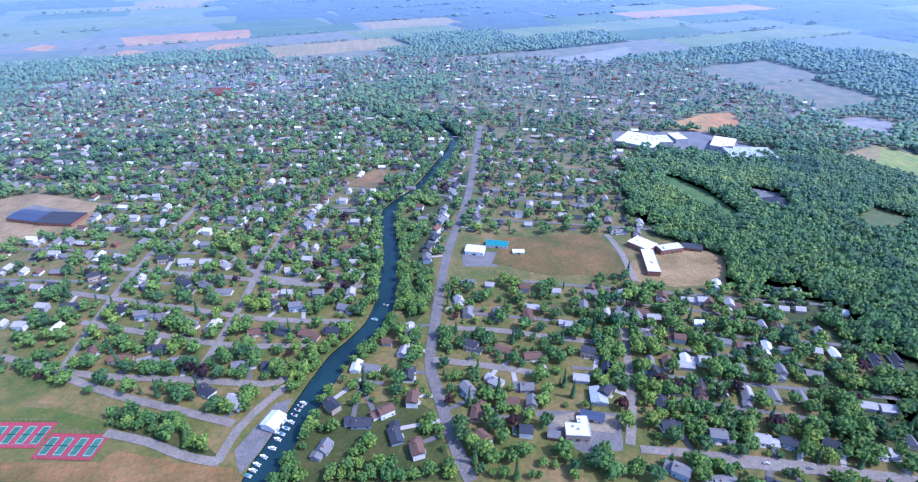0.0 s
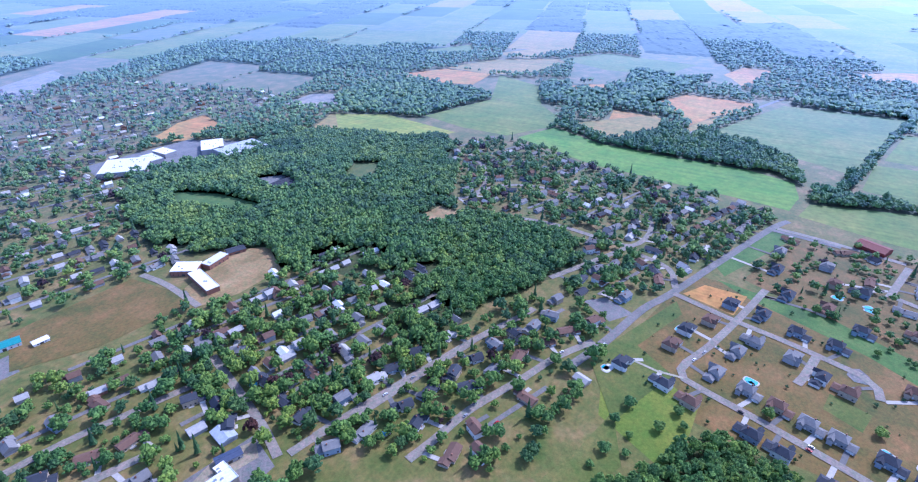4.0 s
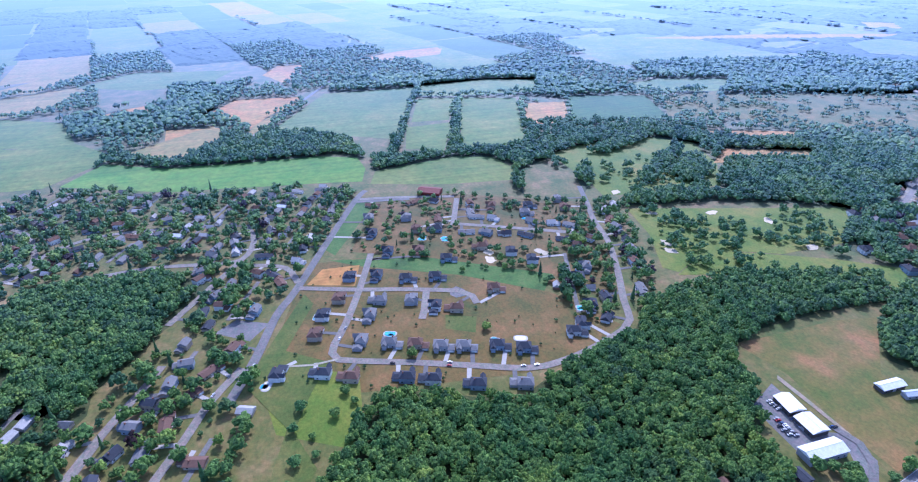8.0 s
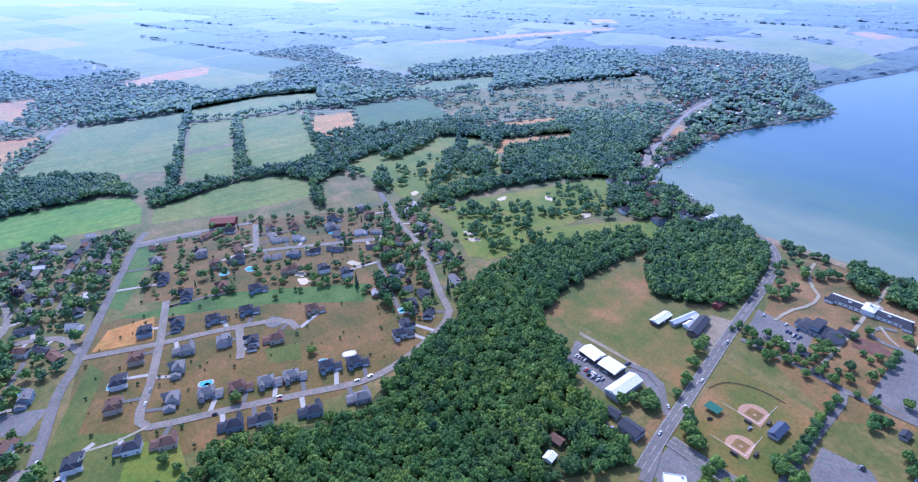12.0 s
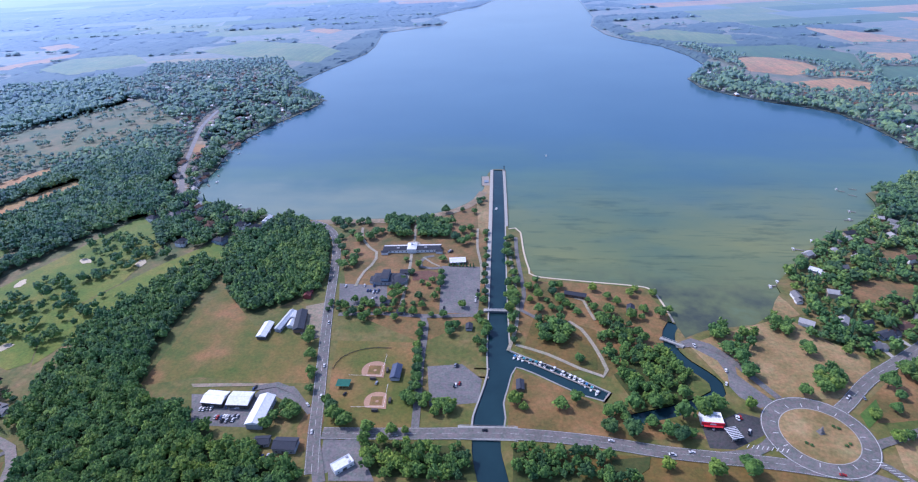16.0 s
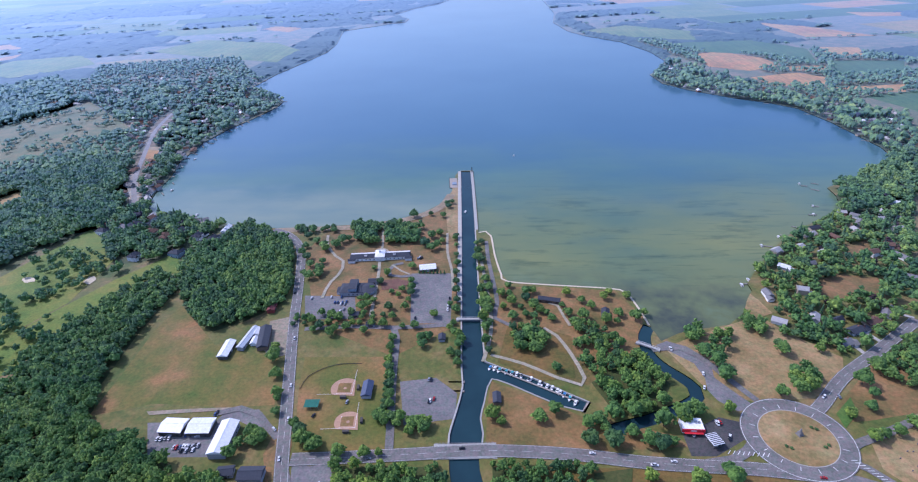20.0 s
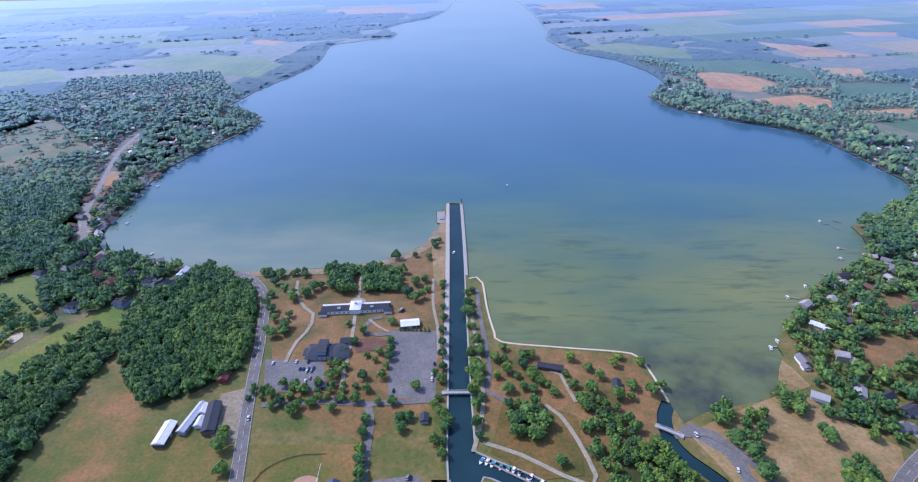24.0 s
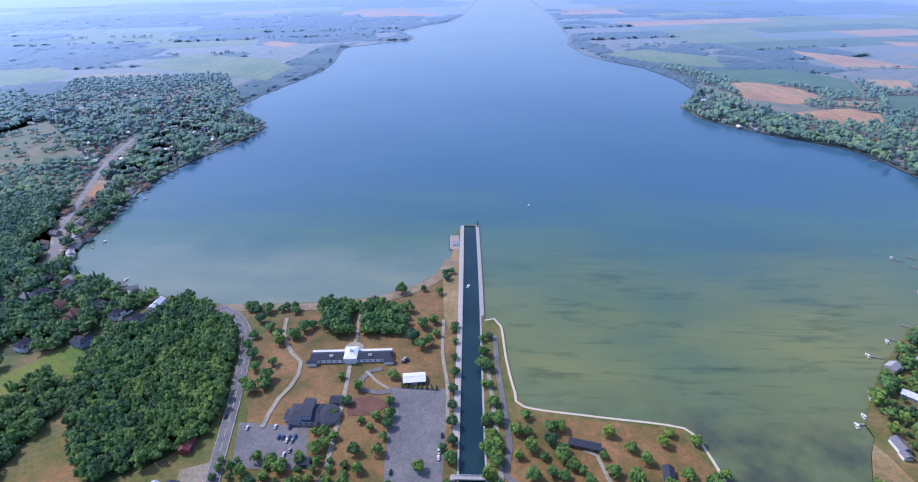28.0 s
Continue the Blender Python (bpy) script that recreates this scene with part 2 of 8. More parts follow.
def water_material():
    m, t, p = shader("lake water", 0.16, 0.0, 0.5)
    p.inputs["IOR"].default_value = 1.33
    g = t.nodes.new("ShaderNodeNewGeometry")
    s = t.nodes.new("ShaderNodeSeparateXYZ")
    t.links.new(g.outputs["Position"], s.inputs[0])

    def reach(sock, lo, hi, wobble, scale):
        """From 0 to 1 between two lines across the lake, with a wandering edge."""
        wob = t.nodes.new("ShaderNodeMath")
        wob.operation = "MULTIPLY_ADD"
        t.links.new(noise_node(t, scale, 4), wob.inputs[0])
        wob.inputs[1].default_value = wobble
        t.links.new(sock, wob.inputs[2])
        r = t.nodes.new("ShaderNodeMapRange")
        r.interpolation_type = "SMOOTHSTEP"
        r.inputs["From Min"].default_value, r.inputs["From Max"].default_value = lo + wobble / 2, hi + wobble / 2
        t.links.new(wob.outputs[0], r.inputs["Value"])
        return r.outputs["Result"]

    shoal = ramp(t, noise_node(t, 0.006, 5, (0.7, 1.4, 1)), (0.3, (0.085, 0.146, 0.092)), (0.48, (0.148, 0.188, 0.082)), (0.66, (0.205, 0.222, 0.08)))
    weed = ramp(t, noise_node(t, 0.016, 6, (0.6, 2.2, 1), 0.12, 0.66), (0.33, (0.55, 0.64, 0.72)), (0.46, (1, 1, 1)))
    bars = ramp(t, noise_node(t, 0.03, 4, (0.35, 4.2, 1), 0.05, 0.6), (0.33, (0.7, 0.78, 0.82)), (0.42, (1, 1, 1)))
    flat = mix(t, 1.0, mix(t, 1.0, shoal, weed, "MULTIPLY"), bars, "MULTIPLY")
    cove = ramp(t, noise_node(t, 0.013, 5, (1, 1, 1), 0.6, 0.62), (0.38, (0.06, 0.072, 0.055)), (0.54, (0.132, 0.158, 0.068)), (0.68, (0.15, 0.2, 0.11)))
    flat = mix(t, reach(s.outputs["Y"], 340, 235, 60, 0.02), flat, cove)
    teal = ramp(t, noise_node(t, 0.004, 4, (0.6, 1.6, 1)), (0.35, (0.055, 0.138, 0.145)), (0.65, (0.1, 0.185, 0.125)))
    flat = mix(t, reach(s.outputs["Y"], 380, 640, 200, 0.006), flat, teal)
    sandy = ramp(t, noise_node(t, 0.012, 5, (0.6, 1.6, 1)), (0.3, (0.14, 0.21, 0.175)), (0.7, (0.22, 0.265, 0.185)))
    bay = mix(t, reach(s.outputs["Y"], 480, 600, 110, 0.01), sandy, teal)
    side = t.nodes.new("ShaderNodeMapRange")
    side.inputs["From Min"].default_value, side.inputs["From Max"].default_value = -20, 5
    t.links.new(s.outputs["X"], side.inputs["Value"])
    shallow = mix(t, side.outputs["Result"], bay, flat)
    deep = ramp(t, noise_node(t, 0.0016, 3), (0.3, (0.032, 0.106, 0.168)), (0.7, (0.054, 0.138, 0.2)))
    t.links.new(mix(t, reach(s.outputs["Y"], 540, 860, 300, 0.004), shallow, deep), p.inputs["Base Color"])
    bump(t, p, noise_node(t, 0.25, 5, (1, 1.8, 1)), 0.12, 0.6)
    # weaker haze stand-in on top of the water's own reflection
    haze_gloss(t, p, share=0.44)
    return m


def river_material():
    m, t, p = shader("river water", 0.12, 0.0, 0.5)
    p.inputs["IOR"].default_value = 1.33
    t.links.new(ramp(t, noise_node(t, 0.02, 4), (0.3, (0.012, 0.035, 0.045)), (0.7, (0.02, 0.055, 0.065))), p.inputs["Base Color"])
    bump(t, p, noise_node(t, 0.3, 4), 0.1, 0.4)
    return m


MAT["lake"], MAT["river"] = water_material(), river_material()


# ---- plan helpers ----
def link(name, verts, faces, material, smooth=False):
    me = bpy.data.meshes.new(name)
    me.from_pydata([tuple(v) for v in verts], [], [tuple(f) for f in faces])
    me.materials.append(material)
    if smooth:
        me.polygons.foreach_set("use_smooth", [True] * len(me.polygons))
    return new(name, me)


def link_np(name, verts, tris, material, smooth=False):
    """One mesh from arrays of places and triangles."""
    me = bpy.data.meshes.new(name)
    me.vertices.add(len(verts))
    me.vertices.foreach_set("co", np.ascontiguousarray(verts, np.float32).ravel())
    me.loops.add(len(tris) * 3)
    me.loops.foreach_set("vertex_index", np.ascontiguousarray(tris, np.int32).ravel())
    me.polygons.add(len(tris))
    me.polygons.foreach_set("loop_start", np.arange(0, len(tris) * 3, 3, dtype=np.int32))
    me.update(calc_edges=True)
    if not smooth:
        me.shade_flat()
    me.materials.append(material)
    return new(name, me)


def inside(px, py, outline):
    """For arrays of places: which lie inside the outline."""
    o = np.asarray(outline, float)
    hit = np.zeros(np.shape(px), bool)
    for (x0, y0), (x1, y1) in zip(o, np.roll(o, -1, 0)):
        if y0 != y1:
            hit ^= ((y0 > py) != (y1 > py)) & (px < (x1 - x0) * (py - y0) / (y1 - y0) + x0)
    return hit


def curved(points, step=12.0):
    """A smooth line through the plan's points."""
    p = [np.array(q, float) for q in points]
    p = [2 * p[0] - p[1]] + p + [2 * p[-1] - p[-2]]
    out = []
    for a, b, c, d in zip(p, p[1:], p[2:], p[3:]):
        n = max(1, int(np.hypot(*(c - b)) / step))
        for i in range(n):
            u = i / n
            out.append(0.5 * (2 * b + (c - a) * u + (2 * a - 5 * b + 4 * c - d) * u * u + (3 * b - a - 3 * c + d) * u**3))
    return np.array(out + [p[-2]])


def sides(line, width):
    d = np.gradient(line, axis=0)
    d /= np.hypot(d[:, 0], d[:, 1])[:, None] + 1e-9
    n = np.stack([-d[:, 1], d[:, 0]], 1) * width / 2
    return line + n, line - n


def ribbon(name, line, width, z, material, thick=0.0):
    a, b = sides(line, width)
    n = len(line)
    v = [(*q, z) for q in a] + [(*q, z) for q in b]
    f = [(i, i + n, i + n + 1, i + 1) for i in range(n - 1)]
    return link(name, v, f, material)


from mathutils.geometry import delaunay_2d_cdt

WATER = {}


def in_water(px, py):
    hit = np.zeros(np.shape(px), bool)
    for o in WATER.values():
        lo, hi = np.min(o, 0), np.max(o, 0)
        near = (px > lo[0]) & (px < hi[0]) & (py > lo[1]) & (py < hi[1])
        if near.any():
            hit[near] |= inside(px[near], py[near], o)
    return hit


def sheet(outline, z, wet_too=False, extra=()):
    """Triangles that fill the outline, with the water cut out."""
    loops = [outline]
    lo, hi = np.min(outline, 0), np.max(outline, 0)
    if not wet_too:
        loops += [o for o in WATER.values() if (np.max(o, 0) > lo).all() and (np.min(o, 0) < hi).all()]
    pts, edges = [], []
    for o in loops:
        k = len(pts)
        pts += [Vector((float(x), float(y))) for x, y in o]
        edges += [(k + i, k + (i + 1) % len(o)) for i in range(len(o))]
    pts += [Vector(e) for e in extra]
    v, _, f, *_ = delaunay_2d_cdt(pts, edges, [], 0, 0.01)
    c = np.array([[sum(v[i][k] for i in t) / 3 for k in (0, 1)] for t in f])
    keep = inside(c[:, 0], c[:, 1], outline)
    if not wet_too:
        keep &= ~in_water(c[:, 0], c[:, 1])
    return [(q[0], q[1], z) for q in v], [t for t, k in zip(f, keep) if k]


PATCHES = []


CLEARED = []


def patch(name, cover, label, outline, clear=False):
    """A level piece of land cover, laid just above the ground."""
    z = 0.02 + 0.0025 * len(PATCHES)
    if clear:
        CLEARED.append(np.array(outline, float))
    v, f = sheet(outline, z)
    PATCHES.append(np.array(outline, float))
    return tagged(link(name, v, f, TURF[cover]), label, name.replace("_", " "), "", "structure")


ROADS = []


def road(name, width, label, points, z=0.42, material="road", marks=False):
    line = curved(points)
    ROADS.append((line, width))
    ob = tagged(ribbon(name, line, width, z + 0.002 * len(ROADS), MAT[material]), label, "road", "", "structure")
    if marks:
        n = len(line)
        verts, faces = [], []
        a, b = sides(line, 0.17)
        for i in range(0, n - 1):
            k = len(verts)
            verts += [(*(a[i]), z + 0.16), (*(b[i]), z + 0.16), (*(b[i] * 0.45 + b[i + 1] * 0.55), z + 0.16), (*(a[i] * 0.45 + a[i + 1] * 0.55), z + 0.16)]
            faces.append((k, k + 1, k + 2, k + 3))
        lines = link("lane_marking", verts, faces, MAT["line"])
        lines.parent = ob
        for s in (-1, 1):
            e0, e1 = sides(line, width - 1.2)
            edge = e0 if s > 0 else e1
            o = ribbon("edge_line", edge, 0.15, z + 0.16, MAT["line"])
            o.parent = ob
    return ob

# ---- water outlines ----
SHORE_EAST = ((-147, 3640), (-217, 3264), (-333, 3047), (-413, 2798), (-324, 2594), (-329, 2470), (-393, 2442), (-459, 2358), (-563, 2251), (-517, 1915), (-512, 1755), (-548, 1552), (-577, 1406), (-591, 1251), (-515, 1167), (-459, 1098), (-459, 1043), (-483, 950), (-507, 876), (-522, 794), (-518, 686), (-499, 613), (-491, 549), (-479, 503), (-453, 475), (-401, 458), (-332, 439), (-260, 425), (-211, 428), (-147, 434), (-100, 448), (-65, 471), (-41, 502), (-30, 541), (-27, 608))
SHORE_PARK = ((10, 408), (20, 411), (27, 398), (31, 347), (37, 306), (43, 291), (94, 283), (151, 276), (167, 268), (174, 239), (177, 210))
SHORE_WEST = ((181, 186), (201, 198), (222, 204), (253, 211), (275, 231), (287, 253), (299, 270), (300, 284), (322, 313), (356, 355), (412, 409), (464, 440), (500, 466), (516, 511), (519, 539), (562, 566), (629, 608), (688, 660), (699, 710), (697, 749), (695, 850), (680, 957), (642, 1007), (584, 1052), (516, 1124), (469, 1202), (464, 1305), (519, 1385), (555, 1483), (550, 1628), (501, 1828), (403, 1976), (355, 2103), (327, 2368), (370, 2680), (379, 3487))
CANAL_EAST = ((-19, 624), (-14, 487), (-10, 362), (-6, 228), (-4, 157), (-2, 125), (-4, 110), (-8, 89), (-11, 73), (-11, 58))
CANAL_WEST = ((-3, 623), (3, 487), (6, 394), (10, 280), (14, 193), (16, 157))
BASIN_SOUTH = ((16, 157), (32, 148), (58, 135), (82, 119), (101, 107))
BASIN_NORTH = ((95, 98), (80, 103), (61, 114), (37, 129), (22, 135), (18, 125), (15, 107), (12, 90), (14, 74), (12, 58))
CREEK = ((176, 209), (168, 195), (165, 179), (166, 164), (174, 149), (184, 137), (191, 125), (190, 114), (179, 105), (163, 97), (148, 90), (130, 84), (113, 78))
RIVER = ((0, 66), (1, 40), (8, 10), (30, -80), (75, -220), (108, -360), (118, -450), (115, -517), (106, -540), (94, -569), (78, -606), (62, -639), (49, -655), (30, -683), (18, -721), (12, -771), (6, -823), (8, -884), (4, -932), (-19, -971), (-40, -999), (-71, -1064), (-114, -1167), (-129, -1230), (-111, -1305), (-60, -1382), (11, -1450), (74, -1484))
# ---- water and ground ----
FAR = 9000.0
lake = [(-40, 6400)] + list(SHORE_EAST) + [(-19, 626), (-2, 626), (1, 626), (4, 560), (8, 480), (10, 420)] + list(SHORE_PARK) + list(SHORE_WEST) + [(330, 6400)]
WATER["lake"] = np.array(lake, float)
WATER["canal"] = np.array(list(CANAL_EAST) + list(reversed(BASIN_NORTH)) + list(reversed(BASIN_SOUTH)) + list(reversed(CANAL_WEST)), float)
creek_line, river_line = curved(CREEK, 6), curved(RIVER, 10)


def banked(line, width):
    a, b = sides(line, width)
    return np.array(list(a) + list(reversed(list(b))))


WATER["creek"] = banked(creek_line, 11.5)
wide = np.interp(np.arange(len(river_line)), [0, 12, 60, 90, len(river_line)], [22, 22, 22, 20, 16])
d = np.gradient(river_line, axis=0)
d /= np.hypot(d[:, 0], d[:, 1])[:, None]
nrm = np.stack([-d[:, 1], d[:, 0]], 1) * wide[:, None] / 2
WATER["river"] = np.array(list(river_line + nrm) + list(reversed(list(river_line - nrm))))

v, f = sheet([(-FAR, -FAR), (FAR, -FAR), (FAR, FAR), (-FAR, FAR)], 0.0)
ground = tagged(link("ground", v, f, TURF["base"]), "wide plain of mixed grass and soil", "ground", "", "structure")
WET = -0.9
for name, key, mat, label in (("lake", "lake", "lake", "blue lake with green sandy shallows"), ("canal", "canal", "river", "dark blue-green canal and boat basin"), ("creek", "creek", "river", "dark narrow creek"), ("river", "river", "river", "dark blue river through the town")):
    v, f = sheet(WATER[key], WET - 0.004 * len(name), True)
    tagged(link(name, v, f, MAT[mat]), label, "water", "", "structure")


def bank(name, outline, material, label, closed=True, top=0.35, bottom=-3.0, lip=0.6):
    """A low wall along the water's edge, with a flat top."""
    o = np.array(outline, float)
    n = len(o)
    d = np.gradient(o, axis=0)
    d /= np.hypot(d[:, 0], d[:, 1])[:, None] + 1e-9
    e = o + np.stack([-d[:, 1], d[:, 0]], 1) * lip
    v = [(*p, bottom) for p in o] + [(*p, top) for p in o] + [(*p, top) for p in e] + [(*p, -0.5) for p in e]
    f = [(k * n + i, k * n + i + 1, k * n + n + i + 1, k * n + n + i) for i in range(n - 1) for k in range(3)]
    return tagged(link(name, v, f, material), label, "embankment", "", "structure")
# ---- land cover ----
patch("playing_field", "worn", "worn playing field with bare brown patches", ((-308, 89), (-309, 151), (-312, 203), (-305, 247), (-240, 180), (-175, 163), (-158, 103), (-196, 100), (-261, 104)), clear=True)
patch("playing_field", "worn", "worn playing field with bare brown patches", ((-149, 163), (-67, 164), (-52, 57), (-127, 52), (-143, 122)), clear=True)
patch("dry_lawn", "grass_dry", "dry yellow-green mown grass", ((-203, 362), (-181, 439), (-99, 444), (-28, 497), (-17, 394), (-9, 212), (-67, 164), (-153, 211)))
patch("dry_lawn", "grass_dry", "dry yellow-green mown grass", ((22, 193), (35, 280), (94, 278), (156, 271), (174, 225), (160, 177), (103, 127), (48, 145)))
patch("dry_lawn", "grass_dry", "dry yellow-green mown grass", ((19, 111), (22, 132), (61, 112), (93, 92), (120, 86), (158, 74), (168, 63), (88, 56), (16, 61)))
patch("parched_lawn", "sand_grass", "parched yellow-brown grass", ((181, 177), (220, 196), (287, 226), (303, 197), (333, 163), (321, 139), (283, 113), (234, 108), (201, 122)))
patch("dry_lawn", "grass_dry", "dry yellow-green mown grass", ((295, 103), (364, 164), (398, 164), (356, 98), (312, 89), (293, 87)))
patch("parched_lawn", "sand_grass", "parched yellow-brown grass", ((302, 72), (356, 98), (309, 23), (295, 44)))
patch("garden_lawn", "garden", "dry olive-brown garden lawns", ((21, 44), (112, 43), (190, 39), (222, 37), (251, 21), (82, 16)))
patch("parking_lot", "lot", "worn grey asphalt parking lot", ((-177, 264), (-122, 262), (-113, 222), (-165, 221)), clear=True)
patch("parking_lot", "lot", "worn grey asphalt parking lot", ((-66, 308), (-19, 308), (-17, 214), (-57, 214)), clear=True)
patch("parking_lot", "lot", "worn grey asphalt parking lot", ((-57, 131), (-26, 136), (-7, 117), (-8, 89), (-48, 82)), clear=True)
patch("parking_lot", "lot", "worn grey asphalt parking lot", ((-255, 83), (-200, 85), (-195, 97), (-169, 98), (-153, 79), (-168, 79), (-180, 85), (-185, 50), (-237, 49)), clear=True)
patch("parking_lot", "lot", "worn grey asphalt boat launch lot", ((174, 180), (186, 186), (202, 178), (216, 159), (212, 137), (220, 123), (232, 104), (217, 98), (205, 110), (201, 122), (204, 136), (201, 155), (189, 167)), clear=True)
patch("parking_lot", "tar", "fresh dark asphalt forecourt", ((166, 74), (166, 54), (184, 54), (214, 72), (214, 87), (199, 92), (190, 87)), clear=True)
patch("parking_lot", "lot", "worn grey asphalt parking lot", ((-126, 46), (-108, 41), (-105, 27), (-113, 12), (-119, 10)), clear=True)
patch("parking_lot", "lot", "worn grey asphalt parking lot", ((136, -547), (112, -591), (99, -595), (105, -571), (118, -542), (128, -525)), clear=True)
patch("parking_lot", "lot", "worn grey asphalt parking lot", ((-90, -553), (-160, -538), (-147, -503), (-118, -505), (-105, -518)), clear=True)
patch("parking_lot", "lot", "worn grey asphalt parking lot", ((-455, -377), (-472, -358), (-457, -326), (-433, -343)), clear=True)
patch("parking_lot", "lot", "worn grey asphalt parking lot", ((-523, -939), (-562, -906), (-530, -834), (-501, -860)), clear=True)
patch("parking_lot", "lot", "worn grey asphalt parking lot", ((-77, -810), (-118, -803), (-111, -771), (-72, -777)), clear=True)
patch("parking_lot", "lot", "worn grey asphalt parking lot", ((-261, -754), (-353, -769), (-333, -719), (-305, -707), (-265, -721)), clear=True)
patch("garden_lawn", "garden", "dry olive-brown garden lawns", ((-366, -330), (-503, -302), (-564, -281), (-562, -227), (-494, -125), (-434, -40), (-362, 4), (-331, -54), (-322, -106), (-331, -197), (-336, -247)))
patch("garden_lawn", "garden", "dry olive-brown garden lawns", ((-581, -236), (-731, -185), (-715, -73), (-634, 95), (-499, 64), (-402, 21), (-442, -29), (-518, -118)))
patch("lawn", "grass", "green mown grass", ((-424, -156), (-412, -127), (-388, -135), (-402, -161)))
patch("meadow", "meadow", "rough green meadow of tall grass", ((-577, -255), (-721, -187), (-743, -215), (-599, -269)))
patch("lawn", "golf", "bright yellow-green mown grass", ((-366, -330), (-389, -308), (-358, -248), (-310, -250), (-279, -261), (-308, -316)))
patch("meadow", "meadow", "rough green meadow of tall grass", ((-567, -263), (-543, -152), (-467, -24), (-437, -45), (-494, -125), (-543, -229)))
patch("grain_field", "tan", "ripe orange-tan grain field with drill rows", ((-519, -289), (-548, -271), (-546, -229), (-503, -238)), clear=True)
patch("crop_field", "crop_bright", "bright green crop field", ((-956, -515), (-944, -362), (-942, -261), (-915, -196), (-859, -188), (-802, -199), (-837, -360), (-843, -497)), clear=True)
patch("crop_field", "crop", "green crop field with faint rows", ((-840, -174), (-873, -36), (-850, 29), (-787, 47), (-742, 24), (-755, -79), (-789, -188)), clear=True)
patch("crop_field", "crop_blue", "wide grey-green crop field with faint rows", ((-1106, -352), (-1406, -229), (-1404, -2), (-995, -112), (-1067, -243)), clear=True)
patch("crop_field", "crop", "green crop field with faint rows", ((-1286, -18), (-1268, 66), (-1091, 11), (-1099, -67)), clear=True)
patch("crop_field", "crop", "green crop field with faint rows", ((-1065, -83), (-1073, 11), (-909, -42), (-935, -107)), clear=True)
patch("crop_field", "crop", "green crop field with faint rows", ((-1264, 83), (-1220, 204), (-966, 130), (-880, 95), (-909, -10), (-1028, 20)), clear=True)
patch("grain_field", "tan", "ripe orange-tan grain field with drill rows", ((-1169, 208), (-1154, 298), (-1000, 241), (-1012, 151)), clear=True)
patch("crop_field", "crop_dark", "dark green crop field", ((-1200, 329), (-1149, 500), (-956, 445), (-993, 245)), clear=True)
patch("grain_field", "tan", "ripe orange-tan grain field with drill rows", ((-1270, -494), (-1404, -439), (-1361, -280), (-1268, -327)), clear=True)
patch("crop_field", "crop_tan", "half-ripe tan and green field", ((-1088, -394), (-1188, -377), (-1268, -327), (-1128, -352)), clear=True)
patch("grain_field", "tan", "ripe orange-tan grain field with drill rows", ((-1192, -552), (-1175, -443), (-1077, -434), (-1028, -480), (-1025, -526)), clear=True)
patch("grain_field", "tan", "ripe orange-tan grain field with drill rows", ((-1696, -385), (-1801, -345), (-1787, -276), (-1549, -325)), clear=True)
patch("grain_field", "tan", "ripe orange-tan grain field with drill rows", ((-1836, -85), (-1928, 16), (-1944, 194), (-1840, 164), (-1781, -26)), clear=True)
patch("grain_field", "tan", "ripe orange-tan grain field with drill rows", ((-873, 441), (-844, 551), (-814, 622), (-787, 585), (-828, 462)), clear=True)
patch("grain_field", "tan", "ripe orange-tan grain field with drill rows", ((-754, 414), (-743, 506), (-717, 567), (-689, 538), (-717, 413)), clear=True)
patch("crop_field", "crop", "green crop field with faint rows", ((-1975, 612), (-2018, 992), (-1693, 1149), (-1382, 1191), (-1455, 867), (-1487, 609)), clear=True)
patch("crop_field", "crop", "green crop field with faint rows", ((-1265, 465), (-1293, 629), (-1239, 798), (-1128, 701), (-1176, 552)), clear=True)
patch("crop_field", "crop", "green crop field with faint rows", ((-1415, 14), (-1433, 203), (-1385, 326), (-1268, 269), (-1285, 68), (-1316, -7)), clear=True)
patch("grain_field", "tan", "ripe orange-tan grain field with drill rows", ((-1924, 909), (-1834, 1410), (-1671, 1864), (-1613, 1762), (-1772, 1211)), clear=True)
patch("crop_field", "crop", "green crop field with faint rows", ((-1157, -831), (-1068, -650), (-943, -666), (-924, -724), (-929, -742)), clear=True)
patch("crop_field", "crop_tan", "half-ripe tan and green field", ((-1032, -584), (-1134, -524), (-1170, -448), (-1069, -432), (-975, -498)), clear=True)
patch("grain_field", "tan", "ripe orange-tan grain field with drill rows", ((-1260, -493), (-1386, -438), (-1366, -291), (-1261, -379)), clear=True)
patch("crop_field", "crop", "green crop field with faint rows", ((-1387, -921), (-1317, -774), (-1133, -697), (-1157, -831)), clear=True)
patch("grain_field", "tan", "ripe orange-tan grain field with drill rows", ((-1314, -723), (-1386, -689), (-1416, -616), (-1338, -618)), clear=True)
patch("crop_field", "crop_blue", "wide grey-green crop field with faint rows", ((-1682, -860), (-1840, -753), (-1787, -472), (-1608, -531), (-1590, -684)), clear=True)
patch("crop_field", "crop_tan", "half-ripe tan and green field", ((-1600, -1004), (-1682, -860), (-1598, -808), (-1506, -895), (-1502, -966)), clear=True)
patch("grain_field", "tan", "ripe orange-tan grain field with drill rows", ((-1847, -87), (-1945, 82), (-1956, 187), (-1847, 158), (-1792, -20)), clear=True)
